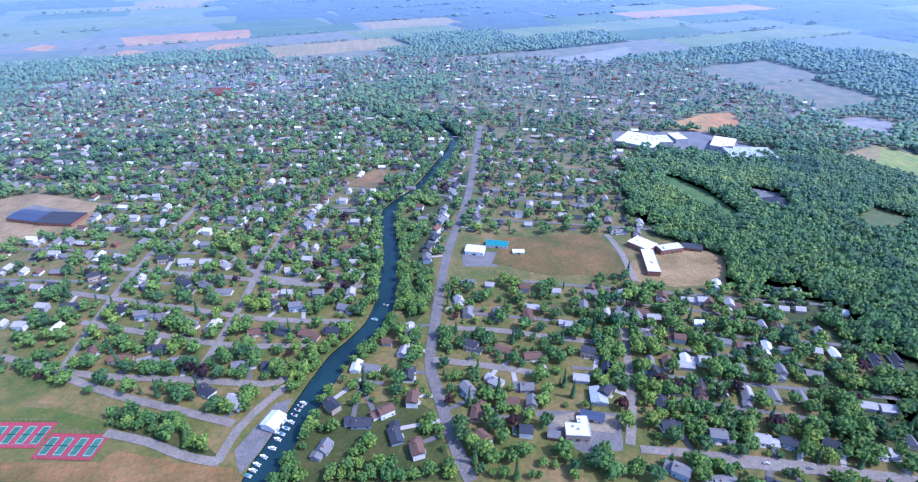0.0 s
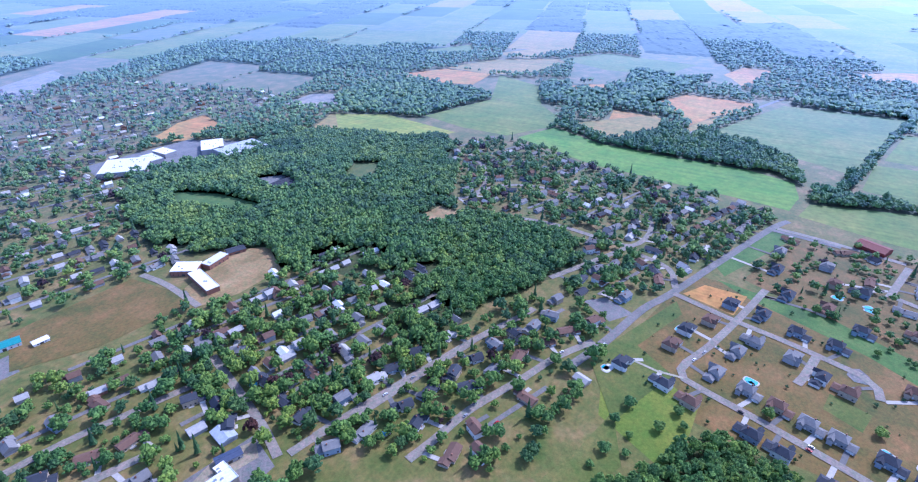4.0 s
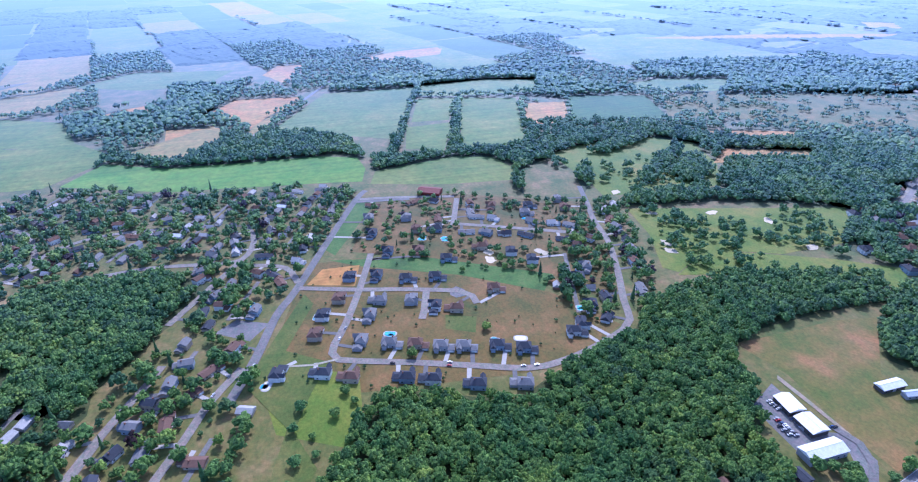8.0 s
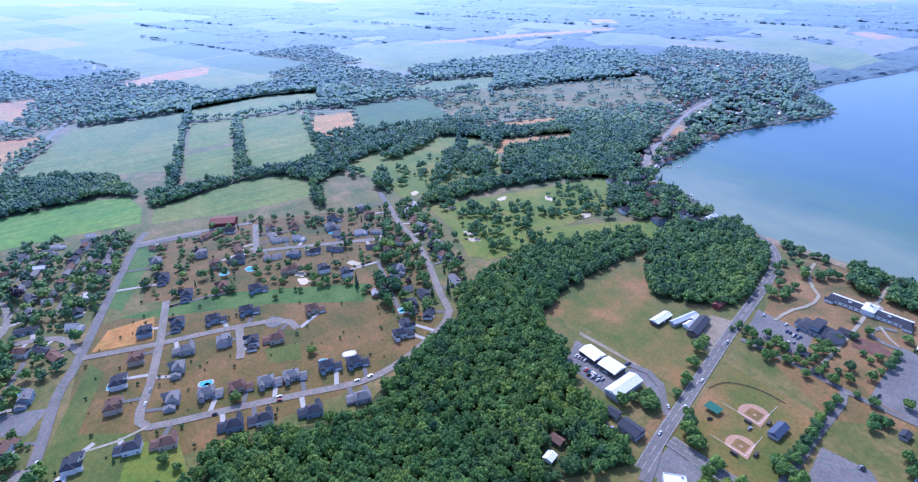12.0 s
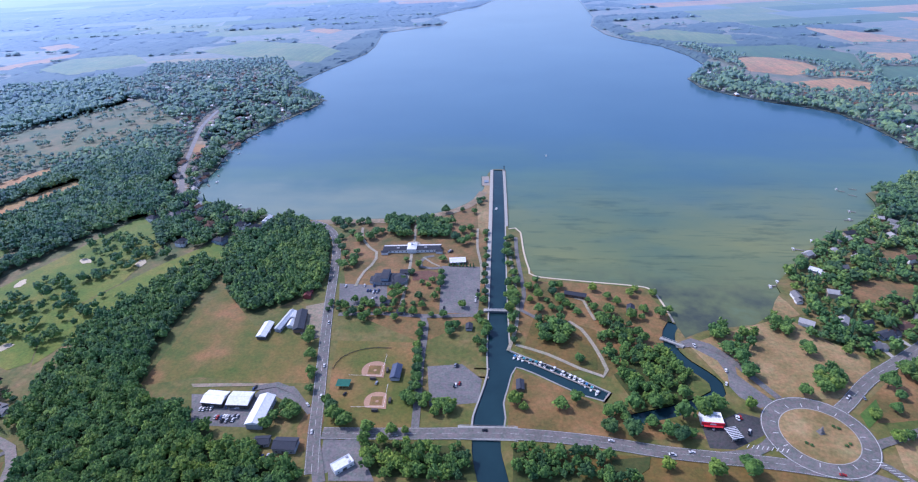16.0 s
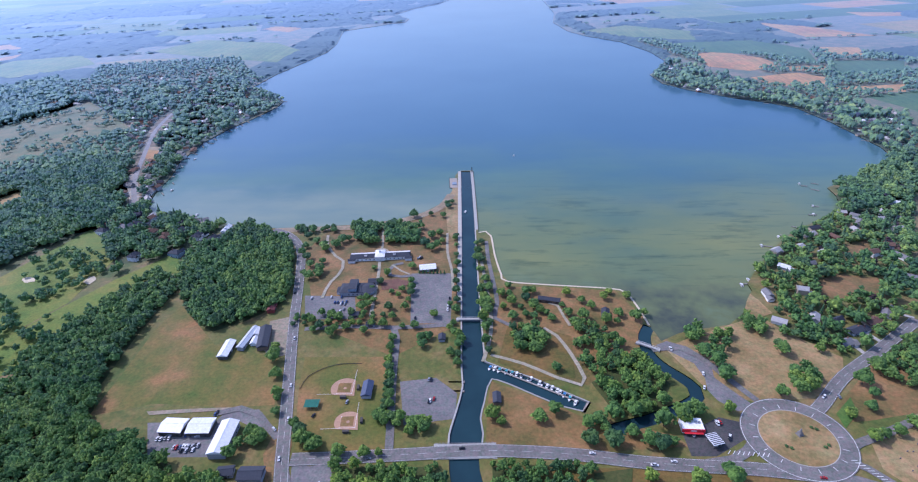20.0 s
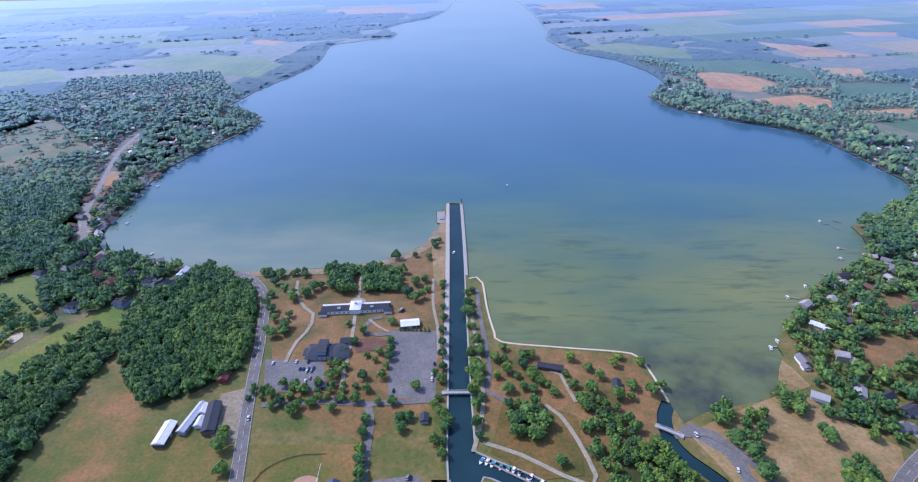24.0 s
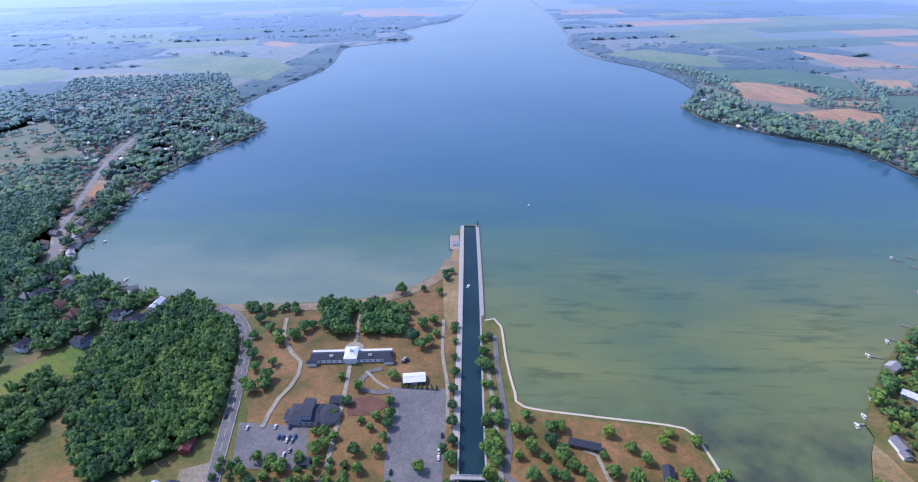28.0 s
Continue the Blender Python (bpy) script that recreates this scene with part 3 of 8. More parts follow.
patch("crop_field", "crop_tan", "half-ripe tan and green field", ((-739, -1023), (-868, -1071), (-886, -1045), (-797, -989)), clear=True)
patch("crop_field", "crop_lime", "yellow-green ripening crop field", ((-871, -1060), (-923, -963), (-886, -774), (-813, -818), (-783, -978)), clear=True)
patch("crop_field", "crop", "green crop field with faint rows", ((-954, -888), (-1133, -829), (-1183, -734), (-1046, -605), (-916, -680), (-921, -780)), clear=True)
patch("crop_field", "crop_tan", "half-ripe tan and green field", ((-1046, -605), (-1198, -462), (-1089, -430), (-1016, -523)), clear=True)
patch("grain_field", "tan", "ripe orange-tan grain field with drill rows", ((-1300, -487), (-1408, -424), (-1392, -279), (-1222, -361), (-1143, -389), (-1210, -411)), clear=True)
patch("grain_field", "tan", "ripe orange-tan grain field with drill rows", ((-1261, -1171), (-1391, -1089), (-1387, -946), (-1253, -932), (-1229, -1032)), clear=True)
patch("crop_field", "crop_tan", "half-ripe tan and green field", ((-1405, -1097), (-1575, -1032), (-1672, -821), (-1452, -835), (-1387, -946)), clear=True)
patch("grain_field", "tan", "ripe orange-tan grain field with drill rows", ((-1335, -727), (-1393, -682), (-1431, -610), (-1359, -626)), clear=True)
patch("crop_field", "crop_bright", "bright green crop field", ((-915, -656), (-1009, -618), (-934, -469), (-920, -339), (-926, -220), (-850, -188), (-810, -228), (-829, -377), (-849, -501)), clear=True)
patch("grain_field", "tan", "ripe orange-tan grain field with drill rows", ((-1839, -106), (-1942, 39), (-1977, 189), (-1872, 153), (-1789, -43)), clear=True)
patch("grain_field", "tan", "ripe orange-tan grain field with drill rows", ((-1681, -388), (-1811, -350), (-1799, -275), (-1575, -318)), clear=True)
patch("crop_field", "crop", "green crop field with faint rows", ((-1607, -1312), (-1783, -1216), (-1645, -1146), (-1546, -1234)), clear=True)
patch("crop_field", "crop_tan", "half-ripe tan and green field", ((-1663, -1073), (-1891, -957), (-1875, -866), (-1642, -945)), clear=True)
patch("crop_field", "crop_tan", "half-ripe tan and green field", ((-895, 750), (-942, 895), (-840, 955), (-748, 857), (-809, 731)), clear=True)
patch("fairway", "golf", "green golf turf with dry patches", ((-834, 126), (-873, 223), (-877, 328), (-817, 397), (-715, 372), (-631, 318), (-631, 216), (-647, 132), (-702, 137)))
patch("fairway", "golf", "green golf turf with dry patches", ((-597, 142), (-565, 253), (-516, 426), (-436, 356), (-433, 252), (-466, 175), (-431, 113), (-445, 101), (-519, 130)))
patch("fairway", "golf", "green golf turf with dry patches", ((-426, 108), (-466, 175), (-408, 298), (-366, 359), (-332, 311), (-365, 311), (-411, 166)))
patch("verge", "garden", "dry lawn verge along the shore street", ((-486, 494), (-505, 534), (-538, 597), (-585, 715), (-638, 855), (-661, 948), (-672, 1005), (-700, 1005), (-695, 955), (-672, 866), (-618, 730), (-566, 612), (-530, 542), (-506, 490)), clear=True)
patch("lawn", "sand_grass", "parched open lawn beside the shore street", ((-573, 736), (-592, 772), (-618, 771), (-603, 735)), clear=True)
patch("lawn", "garden", "open waterside lawn between the trees", ((-512, 706), (-527, 720), (-535, 756), (-519, 760), (-508, 735)), clear=True)
patch("lawn", "garden", "open lawn among the shore houses", ((-530, 1000), (-560, 985), (-582, 1003), (-552, 1028)), clear=True)
patch("lawn", "sand_grass", "parched yard of a lakeside farm", ((-707, 920), (-740, 895), (-772, 920), (-735, 952)), clear=True)
patch("rough_turf", "golf_tan", "dry tan golf turf", ((-1121, 525), (-1136, 688), (-947, 557), (-978, 453)), clear=True)
patch("rough_turf", "golf_tan", "dry tan golf turf", ((-1103, 680), (-959, 1128), (-709, 880), (-848, 635), (-947, 557)), clear=True)
patch("grain_field", "tan", "ripe orange-tan grain field with drill rows", ((671, 1583), (758, 1603), (837, 1497), (844, 1385), (734, 1325), (648, 1388)), clear=True)
patch("grain_field", "tan", "ripe orange-tan grain field with drill rows", ((703, 1249), (840, 1293), (883, 1234), (838, 1148), (720, 1157)), clear=True)
patch("grain_field", "tan", "ripe orange-tan grain field with drill rows", ((845, 1369), (955, 1374), (932, 1314), (835, 1316)), clear=True)
patch("grain_field", "tan", "ripe orange-tan grain field with drill rows", ((1079, 1647), (1189, 1622), (1116, 1466), (1038, 1502)), clear=True)
patch("grain_field", "tan", "ripe orange-tan grain field with drill rows", ((836, 1130), (1021, 1146), (976, 1074), (877, 1098)), clear=True)
patch("grain_field", "tan", "ripe orange-tan grain field with drill rows", ((1120, 2220), (1256, 2078), (1364, 1831), (1138, 1839)), clear=True)
patch("grain_field", "tan", "ripe orange-tan grain field with drill rows", ((1613, 2454), (1822, 2408), (1754, 2300), (1604, 2312)), clear=True)
patch("crop_field", "crop", "green crop field with faint rows", ((400, 2095), (609, 2225), (805, 2030), (761, 1829), (557, 1898)), clear=True)
patch("crop_field", "crop_dark", "dark green crop field", ((667, 1781), (929, 1806), (1031, 1621), (941, 1375), (872, 1540), (690, 1611)), clear=True)
patch("crop_field", "crop_dark", "dark green crop field", ((1003, 1435), (1192, 1415), (1100, 1270), (920, 1251)), clear=True)
patch("crop_field", "crop", "green crop field with faint rows", ((-1180, 1836), (-1092, 2093), (-760, 1975), (-619, 1803), (-636, 1590), (-873, 1687)), clear=True)
patch("crop_field", "crop", "green crop field with faint rows", ((-1580, 1513), (-1612, 1713), (-1408, 1803), (-1253, 1624), (-1382, 1411)), clear=True)
patch("grain_field", "tan", "ripe orange-tan grain field with drill rows", ((-948, 2349), (-916, 2456), (-768, 2374), (-799, 2255)), clear=True)
patch("grain_field", "tan", "ripe orange-tan grain field with drill rows", ((-1977, 1997), (-1906, 2101), (-1731, 1967), (-1852, 1904)), clear=True)
patch("crop_field", "crop_tan", "half-ripe tan and green field", ((-1253, 1624), (-1187, 1689), (-1004, 1701), (-1053, 1633)), clear=True)
patch("garden_lawn", "garden", "dry olive-brown garden lawns", ((-106, -778), (-134, -838), (-252, -827), (-258, -768), (-258, -729), (-165, -743)), clear=True)
patch("parched_lawn", "sand_grass", "parched yellow-brown grass", ((-253, -717), (-268, -759), (-353, -781), (-379, -748), (-348, -697), (-289, -700)), clear=True)
patch("dry_lawn", "grass_dry", "dry yellow-green mown grass", ((300, -563), (230, -552), (221, -561), (175, -543), (133, -531), (123, -518), (291, -545)), clear=True)
patch("lawn", "grass", "green mown grass", ((332, -625), (282, -611), (240, -592), (235, -577), (277, -598), (322, -605)), clear=True)
patch("parched_lawn", "sand_grass", "parched yellow-brown grass", ((551, -1061), (512, -1076), (387, -1016), (397, -946), (472, -904)), clear=True)
patch("parking_lot", "lot", "worn grey asphalt parking lot", ((517, -1008), (492, -1032), (425, -999), (433, -965)), clear=True)
patch("parking_lot", "lot", "worn grey asphalt parking lot", ((-426, -1218), (-602, -1190), (-673, -1049), (-566, -1052), (-464, -1112), (-410, -1152)), clear=True)
patch("grain_field", "tan", "ripe orange-tan grain field with drill rows", ((-542, -1236), (-664, -1299), (-732, -1301), (-699, -1212), (-602, -1190)), clear=True)
patch("dry_lawn", "grass_dry", "dry yellow-green mown grass", ((65, -1038), (20, -1091), (-15, -1080), (13, -1008)), clear=True)
patch("parched_lawn", "sand_grass", "parched yellow-brown grass", ((-536, -636), (-583, -627), (-578, -589), (-531, -591)), clear=True)
patch("lawn", "grass", "green mown grass", ((-595, -817), (-660, -839), (-682, -802), (-620, -765), (-594, -782)), clear=True)
patch("meadow", "meadow", "rough green meadow of tall grass", ((-434, -999), (-460, -933), (-465, -845), (-430, -829), (-398, -955)), clear=True)
patch("lawn", "grass", "green mown grass", ((-365, -340), (-404, -331), (-501, -292), (-480, -283), (-409, -310), (-383, -273), (-346, -289), (-307, -303), (-268, -287), (-229, -305), (-221, -337), (-259, -321), (-312, -308)))
patch("gravel_yard", "dirt_pale", "pale gravel and dust", ((-101, -542), (-134, -546), (-157, -533), (-147, -519), (-109, -531)), clear=True)
patch("grain_field", "tan", "ripe orange-tan grain field with drill rows", ((816, -2153), (787, -2266), (715, -2234), (699, -2153), (780, -2120)), clear=True)
patch("grain_field", "tan", "ripe orange-tan grain field with drill rows", ((550, -2178), (521, -2332), (407, -2337), (406, -2216), (487, -2168)), clear=True)
patch("grain_field", "tan", "ripe orange-tan grain field with drill rows", ((1124, -2320), (1106, -2414), (1037, -2381), (1025, -2273)), clear=True)
patch("town_ground", "city", "pale paved ground of the town centre", ((911, -1777), (753, -1813), (485, -1872), (127, -1815), (119, -1651), (337, -1639), (437, -1672), (699, -1743)))
patch("town_ground", "city", "pale paved ground of the town centre", ((-426, -1885), (-608, -1945), (-830, -2061), (-806, -1962), (-617, -1772), (-487, -1850)))
patch("town_ground", "city", "pale paved ground of the town centre", ((-876, -1223), (-986, -1226), (-1023, -1141), (-977, -1095), (-902, -1131)))
patch("gravel_yard", "dirt_pale", "pale gravel and dust", ((-200, 218), (-180, 226), (-166, 167), (-181, 160), (-190, 172)), clear=True)
patch("parched_lawn", "sand_grass", "parched yellow-brown grass", ((-39, 584), (-21, 585), (-15, 422), (-21, 381), (-30, 411), (-40, 522)))
patch("dry_lawn", "grass_dry", "dry yellow-green mown grass", ((371, 285), (404, 302), (442, 293), (431, 265), (387, 249), (363, 260)), clear=True)
patch("parched_lawn", "sand_grass", "parched yellow-brown grass", ((293, 266), (298, 253), (302, 229), (281, 220), (275, 234)), clear=True)
patch("dry_lawn", "grass_dry", "dry yellow-green mown grass", ((445, 365), (480, 379), (470, 350), (436, 337)), clear=True)
patch("bare_ground", "dirt", "bare brown worn soil in dry grass", ((-140, 28), (-150, 52), (-148, 77), (-140, 84), (-131, 62), (-128, 35)), clear=True)
patch("gravel_yard", "dirt_pale", "pale gravel and dust", ((-573, 611), (-580, 651), (-516, 549), (-484, 485), (-501, 495)), clear=True)
patch("grain_field", "tan", "ripe orange-tan grain field with drill rows", ((-617, 757), (-583, 746), (-566, 693), (-596, 709)), clear=True)
patch("grain_field", "tan", "ripe orange-tan grain field with drill rows", ((-719, 522), (-695, 538), (-680, 506), (-695, 490)), clear=True)
patch("parking_lot", "lot", "worn grey asphalt parking lot", ((-467, -141), (-471, -133), (-463, -126), (-451, -127), (-450, -138), (-457, -143)), clear=True)
patch("meadow", "meadow", "rough green meadow of tall grass", ((291, 96), (312, 114), (308, 97), (290, 81)))
patch("garden_lawn", "garden", "dry olive-brown garden lawns", ((28, 156), (40, 213), (69, 208), (99, 193), (94, 136), (63, 132)))
patch("gravel_yard", "dirt_pale", "pale gravel and dust", ((-262, 95), (-229, 98), (-193, 100), (-191, 97), (-227, 94), (-258, 91)), clear=True)

for x, y in ((-178, -20), (-170, -35)):
    CLEARED.append(np.array([(x - 9, y - 8), (x + 12, y - 8), (x + 12, y + 8), (x - 9, y + 8)], float))

patch("grain_field", "tan", "ripe orange-tan grain field with drill rows", ((-850, 512), (-796, 595), (-765, 573), (-810, 469)), clear=True)
patch("grain_field", "tan", "ripe orange-tan grain field with drill rows", ((-772, 427), (-722, 545), (-678, 531), (-715, 367)), clear=True)
patch("plaza_bed", "brick_bed", "red-brown mulched bed beside the path", ((-99, 293), (-80, 297), (-63, 289), (-76, 276), (-95, 274)), clear=True)
patch("pond", "floor", "still brown-green pond beside the road", ((93, 38), (121, 43), (118, 32), (107, 24), (90, 23)), clear=True)
patch("parking_lot", "lot", "worn grey asphalt shop forecourt", ((-121, 40), (-99, 45), (-87, 23), (-77, 7), (-110, 5)), clear=True)

# ---- roads ----
road("road", 10.5, "grey asphalt two-lane road with pale edges", ((-124, 10), (-133, 43), (-145, 93), (-158, 146), (-176, 221), (-191, 291), (-207, 355), (-222, 387), (-242, 409), (-262, 420)), marks=True)
road("road", 12.0, "grey asphalt two-lane road with pale edges", ((-128, 48), (-92, 50), (-47, 53), (5, 57), (43, 57), (87, 54), (130, 48), (172, 45), (208, 43), (232, 40), (256, 37)), marks=True)
road("road", 11.0, "grey asphalt two-lane road with pale edges", ((273, 95), (288, 108), (320, 138), (369, 172), (433, 218)), marks=True)
road("street", 7.0, "narrow sun-bleached asphalt street", ((277, 59), (292, 67), (318, 77), (353, 92)))
road("road", 10.0, "grey asphalt two-lane road with pale edges", ((253, 38), (273, 33), (292, 25), (304, 16)))
road("street", 7.0, "narrow sun-bleached asphalt street", ((274, 52), (285, 44), (297, 28), (302, 17)))
road("street", 8.0, "narrow sun-bleached asphalt street", ((174, 47), (195, 51), (208, 59), (219, 70), (224, 79)))
road("street", 6.5, "narrow sun-bleached asphalt street", ((-56, 57), (-59, 88), (-64, 139), (-68, 192), (-73, 207)))
road("street", 6.0, "narrow sun-bleached asphalt street", ((-161, 205), (-116, 209), (-70, 207), (-14, 212)))
road("footpath", 3.5, "pale narrow path across grass", ((15, 157), (22, 193), (23, 234), (19, 280), (14, 333)), material="path")
road("street", 6.0, "narrow sun-bleached asphalt street", ((169, 173), (195, 176), (209, 163), (221, 139), (236, 110)))
road("street", 8.0, "narrow sun-bleached asphalt street", ((-494, 492), (-517, 535), (-554, 603), (-603, 723), (-656, 861), (-679, 953), (-687, 1003), (-701, 1162), (-722, 1260)), material="street")
road("road", 9.0, "grey asphalt two-lane road with pale edges", ((-116, 3), (-136, 50)))
road("road", 10.0, "grey asphalt two-lane road with pale edges", ((-32, -494), (-28, -511), (-24, -539), (-20, -577), (-17, -620), (-25, -661), (-39, -728), (-60, -813), (-79, -871), (-113, -977), (-163, -1175), (-191, -1292)))
road("street", 7.5, "narrow sun-bleached asphalt street", ((-160, -502), (-183, -496), (-212, -483), (-246, -473), (-285, -462), (-338, -446)), material="street")
road("street", 7.5, "narrow sun-bleached asphalt street", ((-154, -507), (-170, -540), (-190, -593), (-207, -641)), material="street")
road("street", 7.5, "narrow sun-bleached asphalt street", ((-20, -624), (-65, -609), (-113, -590)), material="street")
road("street", 7.5, "narrow sun-bleached asphalt street", ((-28, -669), (-86, -656), (-138, -637), (-193, -617)), material="street")
road("street", 7.5, "narrow sun-bleached asphalt street", ((-253, -717), (-263, -781), (-263, -825)), material="street")
road("street", 7.5, "narrow sun-bleached asphalt street", ((301, -655), (242, -621), (190, -597), (141, -574)), material="street")
road("street", 7.5, "narrow sun-bleached asphalt street", ((363, -688), (276, -651), (184, -630), (115, -615), (92, -634)), material="street")
road("street", 7.5, "narrow sun-bleached asphalt street", ((146, -538), (137, -567), (121, -592), (105, -610)), material="street")
road("street", 7.5, "narrow sun-bleached asphalt street", ((236, -580), (202, -566), (169, -547), (144, -538)), material="street")
road("street", 7.5, "narrow sun-bleached asphalt street", ((313, -732), (239, -702), (159, -672), (95, -662)), material="street")
road("street", 7.5, "narrow sun-bleached asphalt street", ((347, -789), (229, -744), (138, -710), (52, -691)), material="street")
road("street", 7.5, "narrow sun-bleached asphalt street", ((351, -844), (214, -803), (116, -770), (28, -750)), material="street")
road("street", 7.5, "narrow sun-bleached asphalt street", ((206, -855), (150, -793), (104, -774)), material="street")
road("street", 7.5, "narrow sun-bleached asphalt street", ((301, -655), (298, -781), (281, -911), (258, -1036), (228, -1150)), material="street")
road("street", 7.5, "narrow sun-bleached asphalt street", ((184, -630), (167, -719), (153, -819), (131, -920), (106, -1012)), material="street")
road("street", 7.5, "narrow sun-bleached asphalt street", ((-182, -497), (-237, -480), (-293, -462), (-349, -443), (-394, -424), (-417, -416)), material="street")
road("road", 9.0, "grey asphalt two-lane road with pale edges", ((-764, -198), (-735, -215), (-616, -261), (-512, -300), (-470, -319), (-402, -337), (-353, -354)))
road("street", 7.5, "narrow sun-bleached asphalt street", ((-198, -423), (-223, -416), (-263, -407), (-316, -385), (-358, -369), (-395, -347)), material="street")
road("street", 7.5, "narrow sun-bleached asphalt street", ((-598, -534), (-606, -467), (-597, -400), (-598, -362), (-645, -351), (-691, -363)), material="street")
road("street", 7.5, "narrow sun-bleached asphalt street", ((-480, -423), (-527, -398), (-598, -362)), material="street")
road("street", 7.5, "narrow sun-bleached asphalt street", ((-650, -605), (-688, -585), (-712, -537), (-710, -454)), material="street")
road("street", 7.5, "narrow sun-bleached asphalt street", ((-596, -652), (-640, -601), (-737, -635), (-803, -709)), material="street")
road("street", 7.5, "narrow sun-bleached asphalt street", ((-583, -359), (-564, -313), (-526, -298)), material="street")
road("street", 7.5, "narrow sun-bleached asphalt street", ((-514, -297), (-494, -237), (-482, -192), (-471, -158), (-462, -132)), material="street")
road("street", 7.5, "narrow sun-bleached asphalt street", ((-569, -213), (-495, -234), (-437, -253), (-407, -266)), material="street")
road("street", 7.5, "narrow sun-bleached asphalt street", ((-407, -266), (-394, -269), (-383, -264), (-376, -245), (-361, -199), (-344, -152), (-327, -103), (-329, -67), (-340, -30), (-354, 2), (-367, 16), (-399, 27), (-457, 51), (-521, 73), (-575, 82), (-632, 99)), material="street")
road("street", 7.5, "narrow sun-bleached asphalt street", ((-470, -166), (-436, -175), (-423, -180)), material="street")
road("street", 7.5, "narrow sun-bleached asphalt street", ((-462, -132), (-449, -121), (-434, -120)), material="street")
road("street", 7.5, "narrow sun-bleached asphalt street", ((-734, -210), (-725, -155), (-705, -76)), material="street")
road("street", 7.5, "narrow sun-bleached asphalt street", ((-697, -74), (-615, -100)), material="street")
road("street", 7.5, "narrow sun-bleached asphalt street", ((-619, -98), (-588, -33), (-554, 35), (-533, 67)), material="street")
road("street", 7.0, "narrow sun-bleached asphalt street", ((-632, 99), (-688, 114)))
road("street", 7.5, "narrow sun-bleached asphalt street", ((-726, -214), (-715, -140)))
road("road", 9.0, "grey asphalt two-lane road with pale edges", ((-1089, -381), (-1362, -277), (-1684, -172), (-2373, -78)))
road("footpath", 2.5, "pale narrow path across grass", ((-386, -308), (-382, -286), (-384, -265)), material="path")
road("footpath", 3.5, "pale narrow path across grass", ((-107, 336), (-104, 311), (-102, 282), (-100, 247), (-99, 225)), material="path")
road("footpath", 3.5, "pale narrow path across grass", ((-185, 403), (-179, 376), (-163, 349), (-151, 337), (-148, 321), (-150, 305), (-155, 291), (-157, 274), (-157, 259)), material="path")
road("street", 5.0, "narrow sun-bleached asphalt street", ((-78, 331), (-88, 327), (-93, 315), (-90, 304), (-76, 301), (-65, 303)))
road("footpath", 2.5, "pale narrow path across grass", ((-91, 327), (-78, 313), (-68, 306)), material="path")
road("footpath", 3.0, "pale narrow path across grass", ((-115, 414), (-109, 374), (-109, 364)), material="path")
road("footpath", 3.0, "pale narrow path across grass", ((-30, 406), (-27, 354), (-20, 313), (-17, 272)), material="path")
road("street", 4.5, "narrow sun-bleached asphalt street", ((20, 383), (22, 338), (27, 287), (30, 249), (27, 222), (42, 210)))
road("footpath", 3.0, "pale narrow path across grass", ((83, 248), (92, 243), (96, 224), (100, 209)), material="path")
road("footpath", 3.5, "pale narrow path across grass", ((22, 166), (51, 154), (79, 136), (98, 127), (102, 136), (95, 167), (85, 194), (74, 206)), material="path")
road("street", 6.0, "narrow sun-bleached asphalt street", ((-203, 93), (-185, 99), (-167, 92), (-158, 82), (-144, 68)))

# ---- zones ----
WOODS = {}
TOWN = {}
WOODS["front"] = ((-240, -300), (-280, -263), (-308, -252), (-329, -235), (-324, -199), (-307, -160), (-295, -123), (-309, -98), (-326, -54), (-344, 6), (-375, 35), (-399, 89), (-411, 166), (-390, 249), (-364, 314), (-324, 283), (-326, 200), (-320, 127), (-301, 78), (-265, 69), (-236, 56), (-208, 35), (-179, 31), (-152, 16), (-130, 10), (-160, -60), (-190, -160))
WOODS["block"] = ((-291, 227), (-328, 291), (-353, 359), (-319, 446), (-247, 413), (-226, 384), (-212, 350), (-197, 290), (-197, 252), (-214, 230), (-226, 218), (-252, 201))
WOODS["big"] = ((-472, -1046), (-530, -988), (-616, -1010), (-740, -1055), (-783, -978), (-823, -884), (-852, -769), (-725, -681), (-632, -634), (-576, -597), (-589, -535), (-586, -444), (-551, -390), (-520, -396), (-473, -425), (-432, -444), (-399, -464), (-373, -503), (-397, -556), (-377, -591), (-369, -656), (-349, -698), (-371, -744), (-360, -777), (-302, -836))
WOODS["big2"] = ((-363, -563), (-409, -468), (-369, -463), (-318, -487), (-316, -527))
WOODS["mid"] = ((-1033, -620), (-1037, -504), (-1113, -422), (-1100, -301), (-1012, -200), (-906, -182), (-948, -230), (-930, -351), (-935, -436), (-952, -507))
WOODS["line1"] = ((-1341, -29), (-1331, -11), (-1066, -85), (-908, -127), (-887, -145), (-1006, -119))
WOODS["line2"] = ((-1282, 74), (-1275, 86), (-993, 9), (-892, -10), (-892, -41), (-1037, 5))
WOODS["line3"] = ((-901, -171), (-892, -41), (-880, 95), (-807, 55), (-873, -36), (-841, -176))
WOODS["golf"] = ((-885, 85), (-911, 192), (-938, 367), (-875, 411), (-781, 424), (-883, 333), (-844, 159), (-778, 53), (-685, 25), (-714, 17))
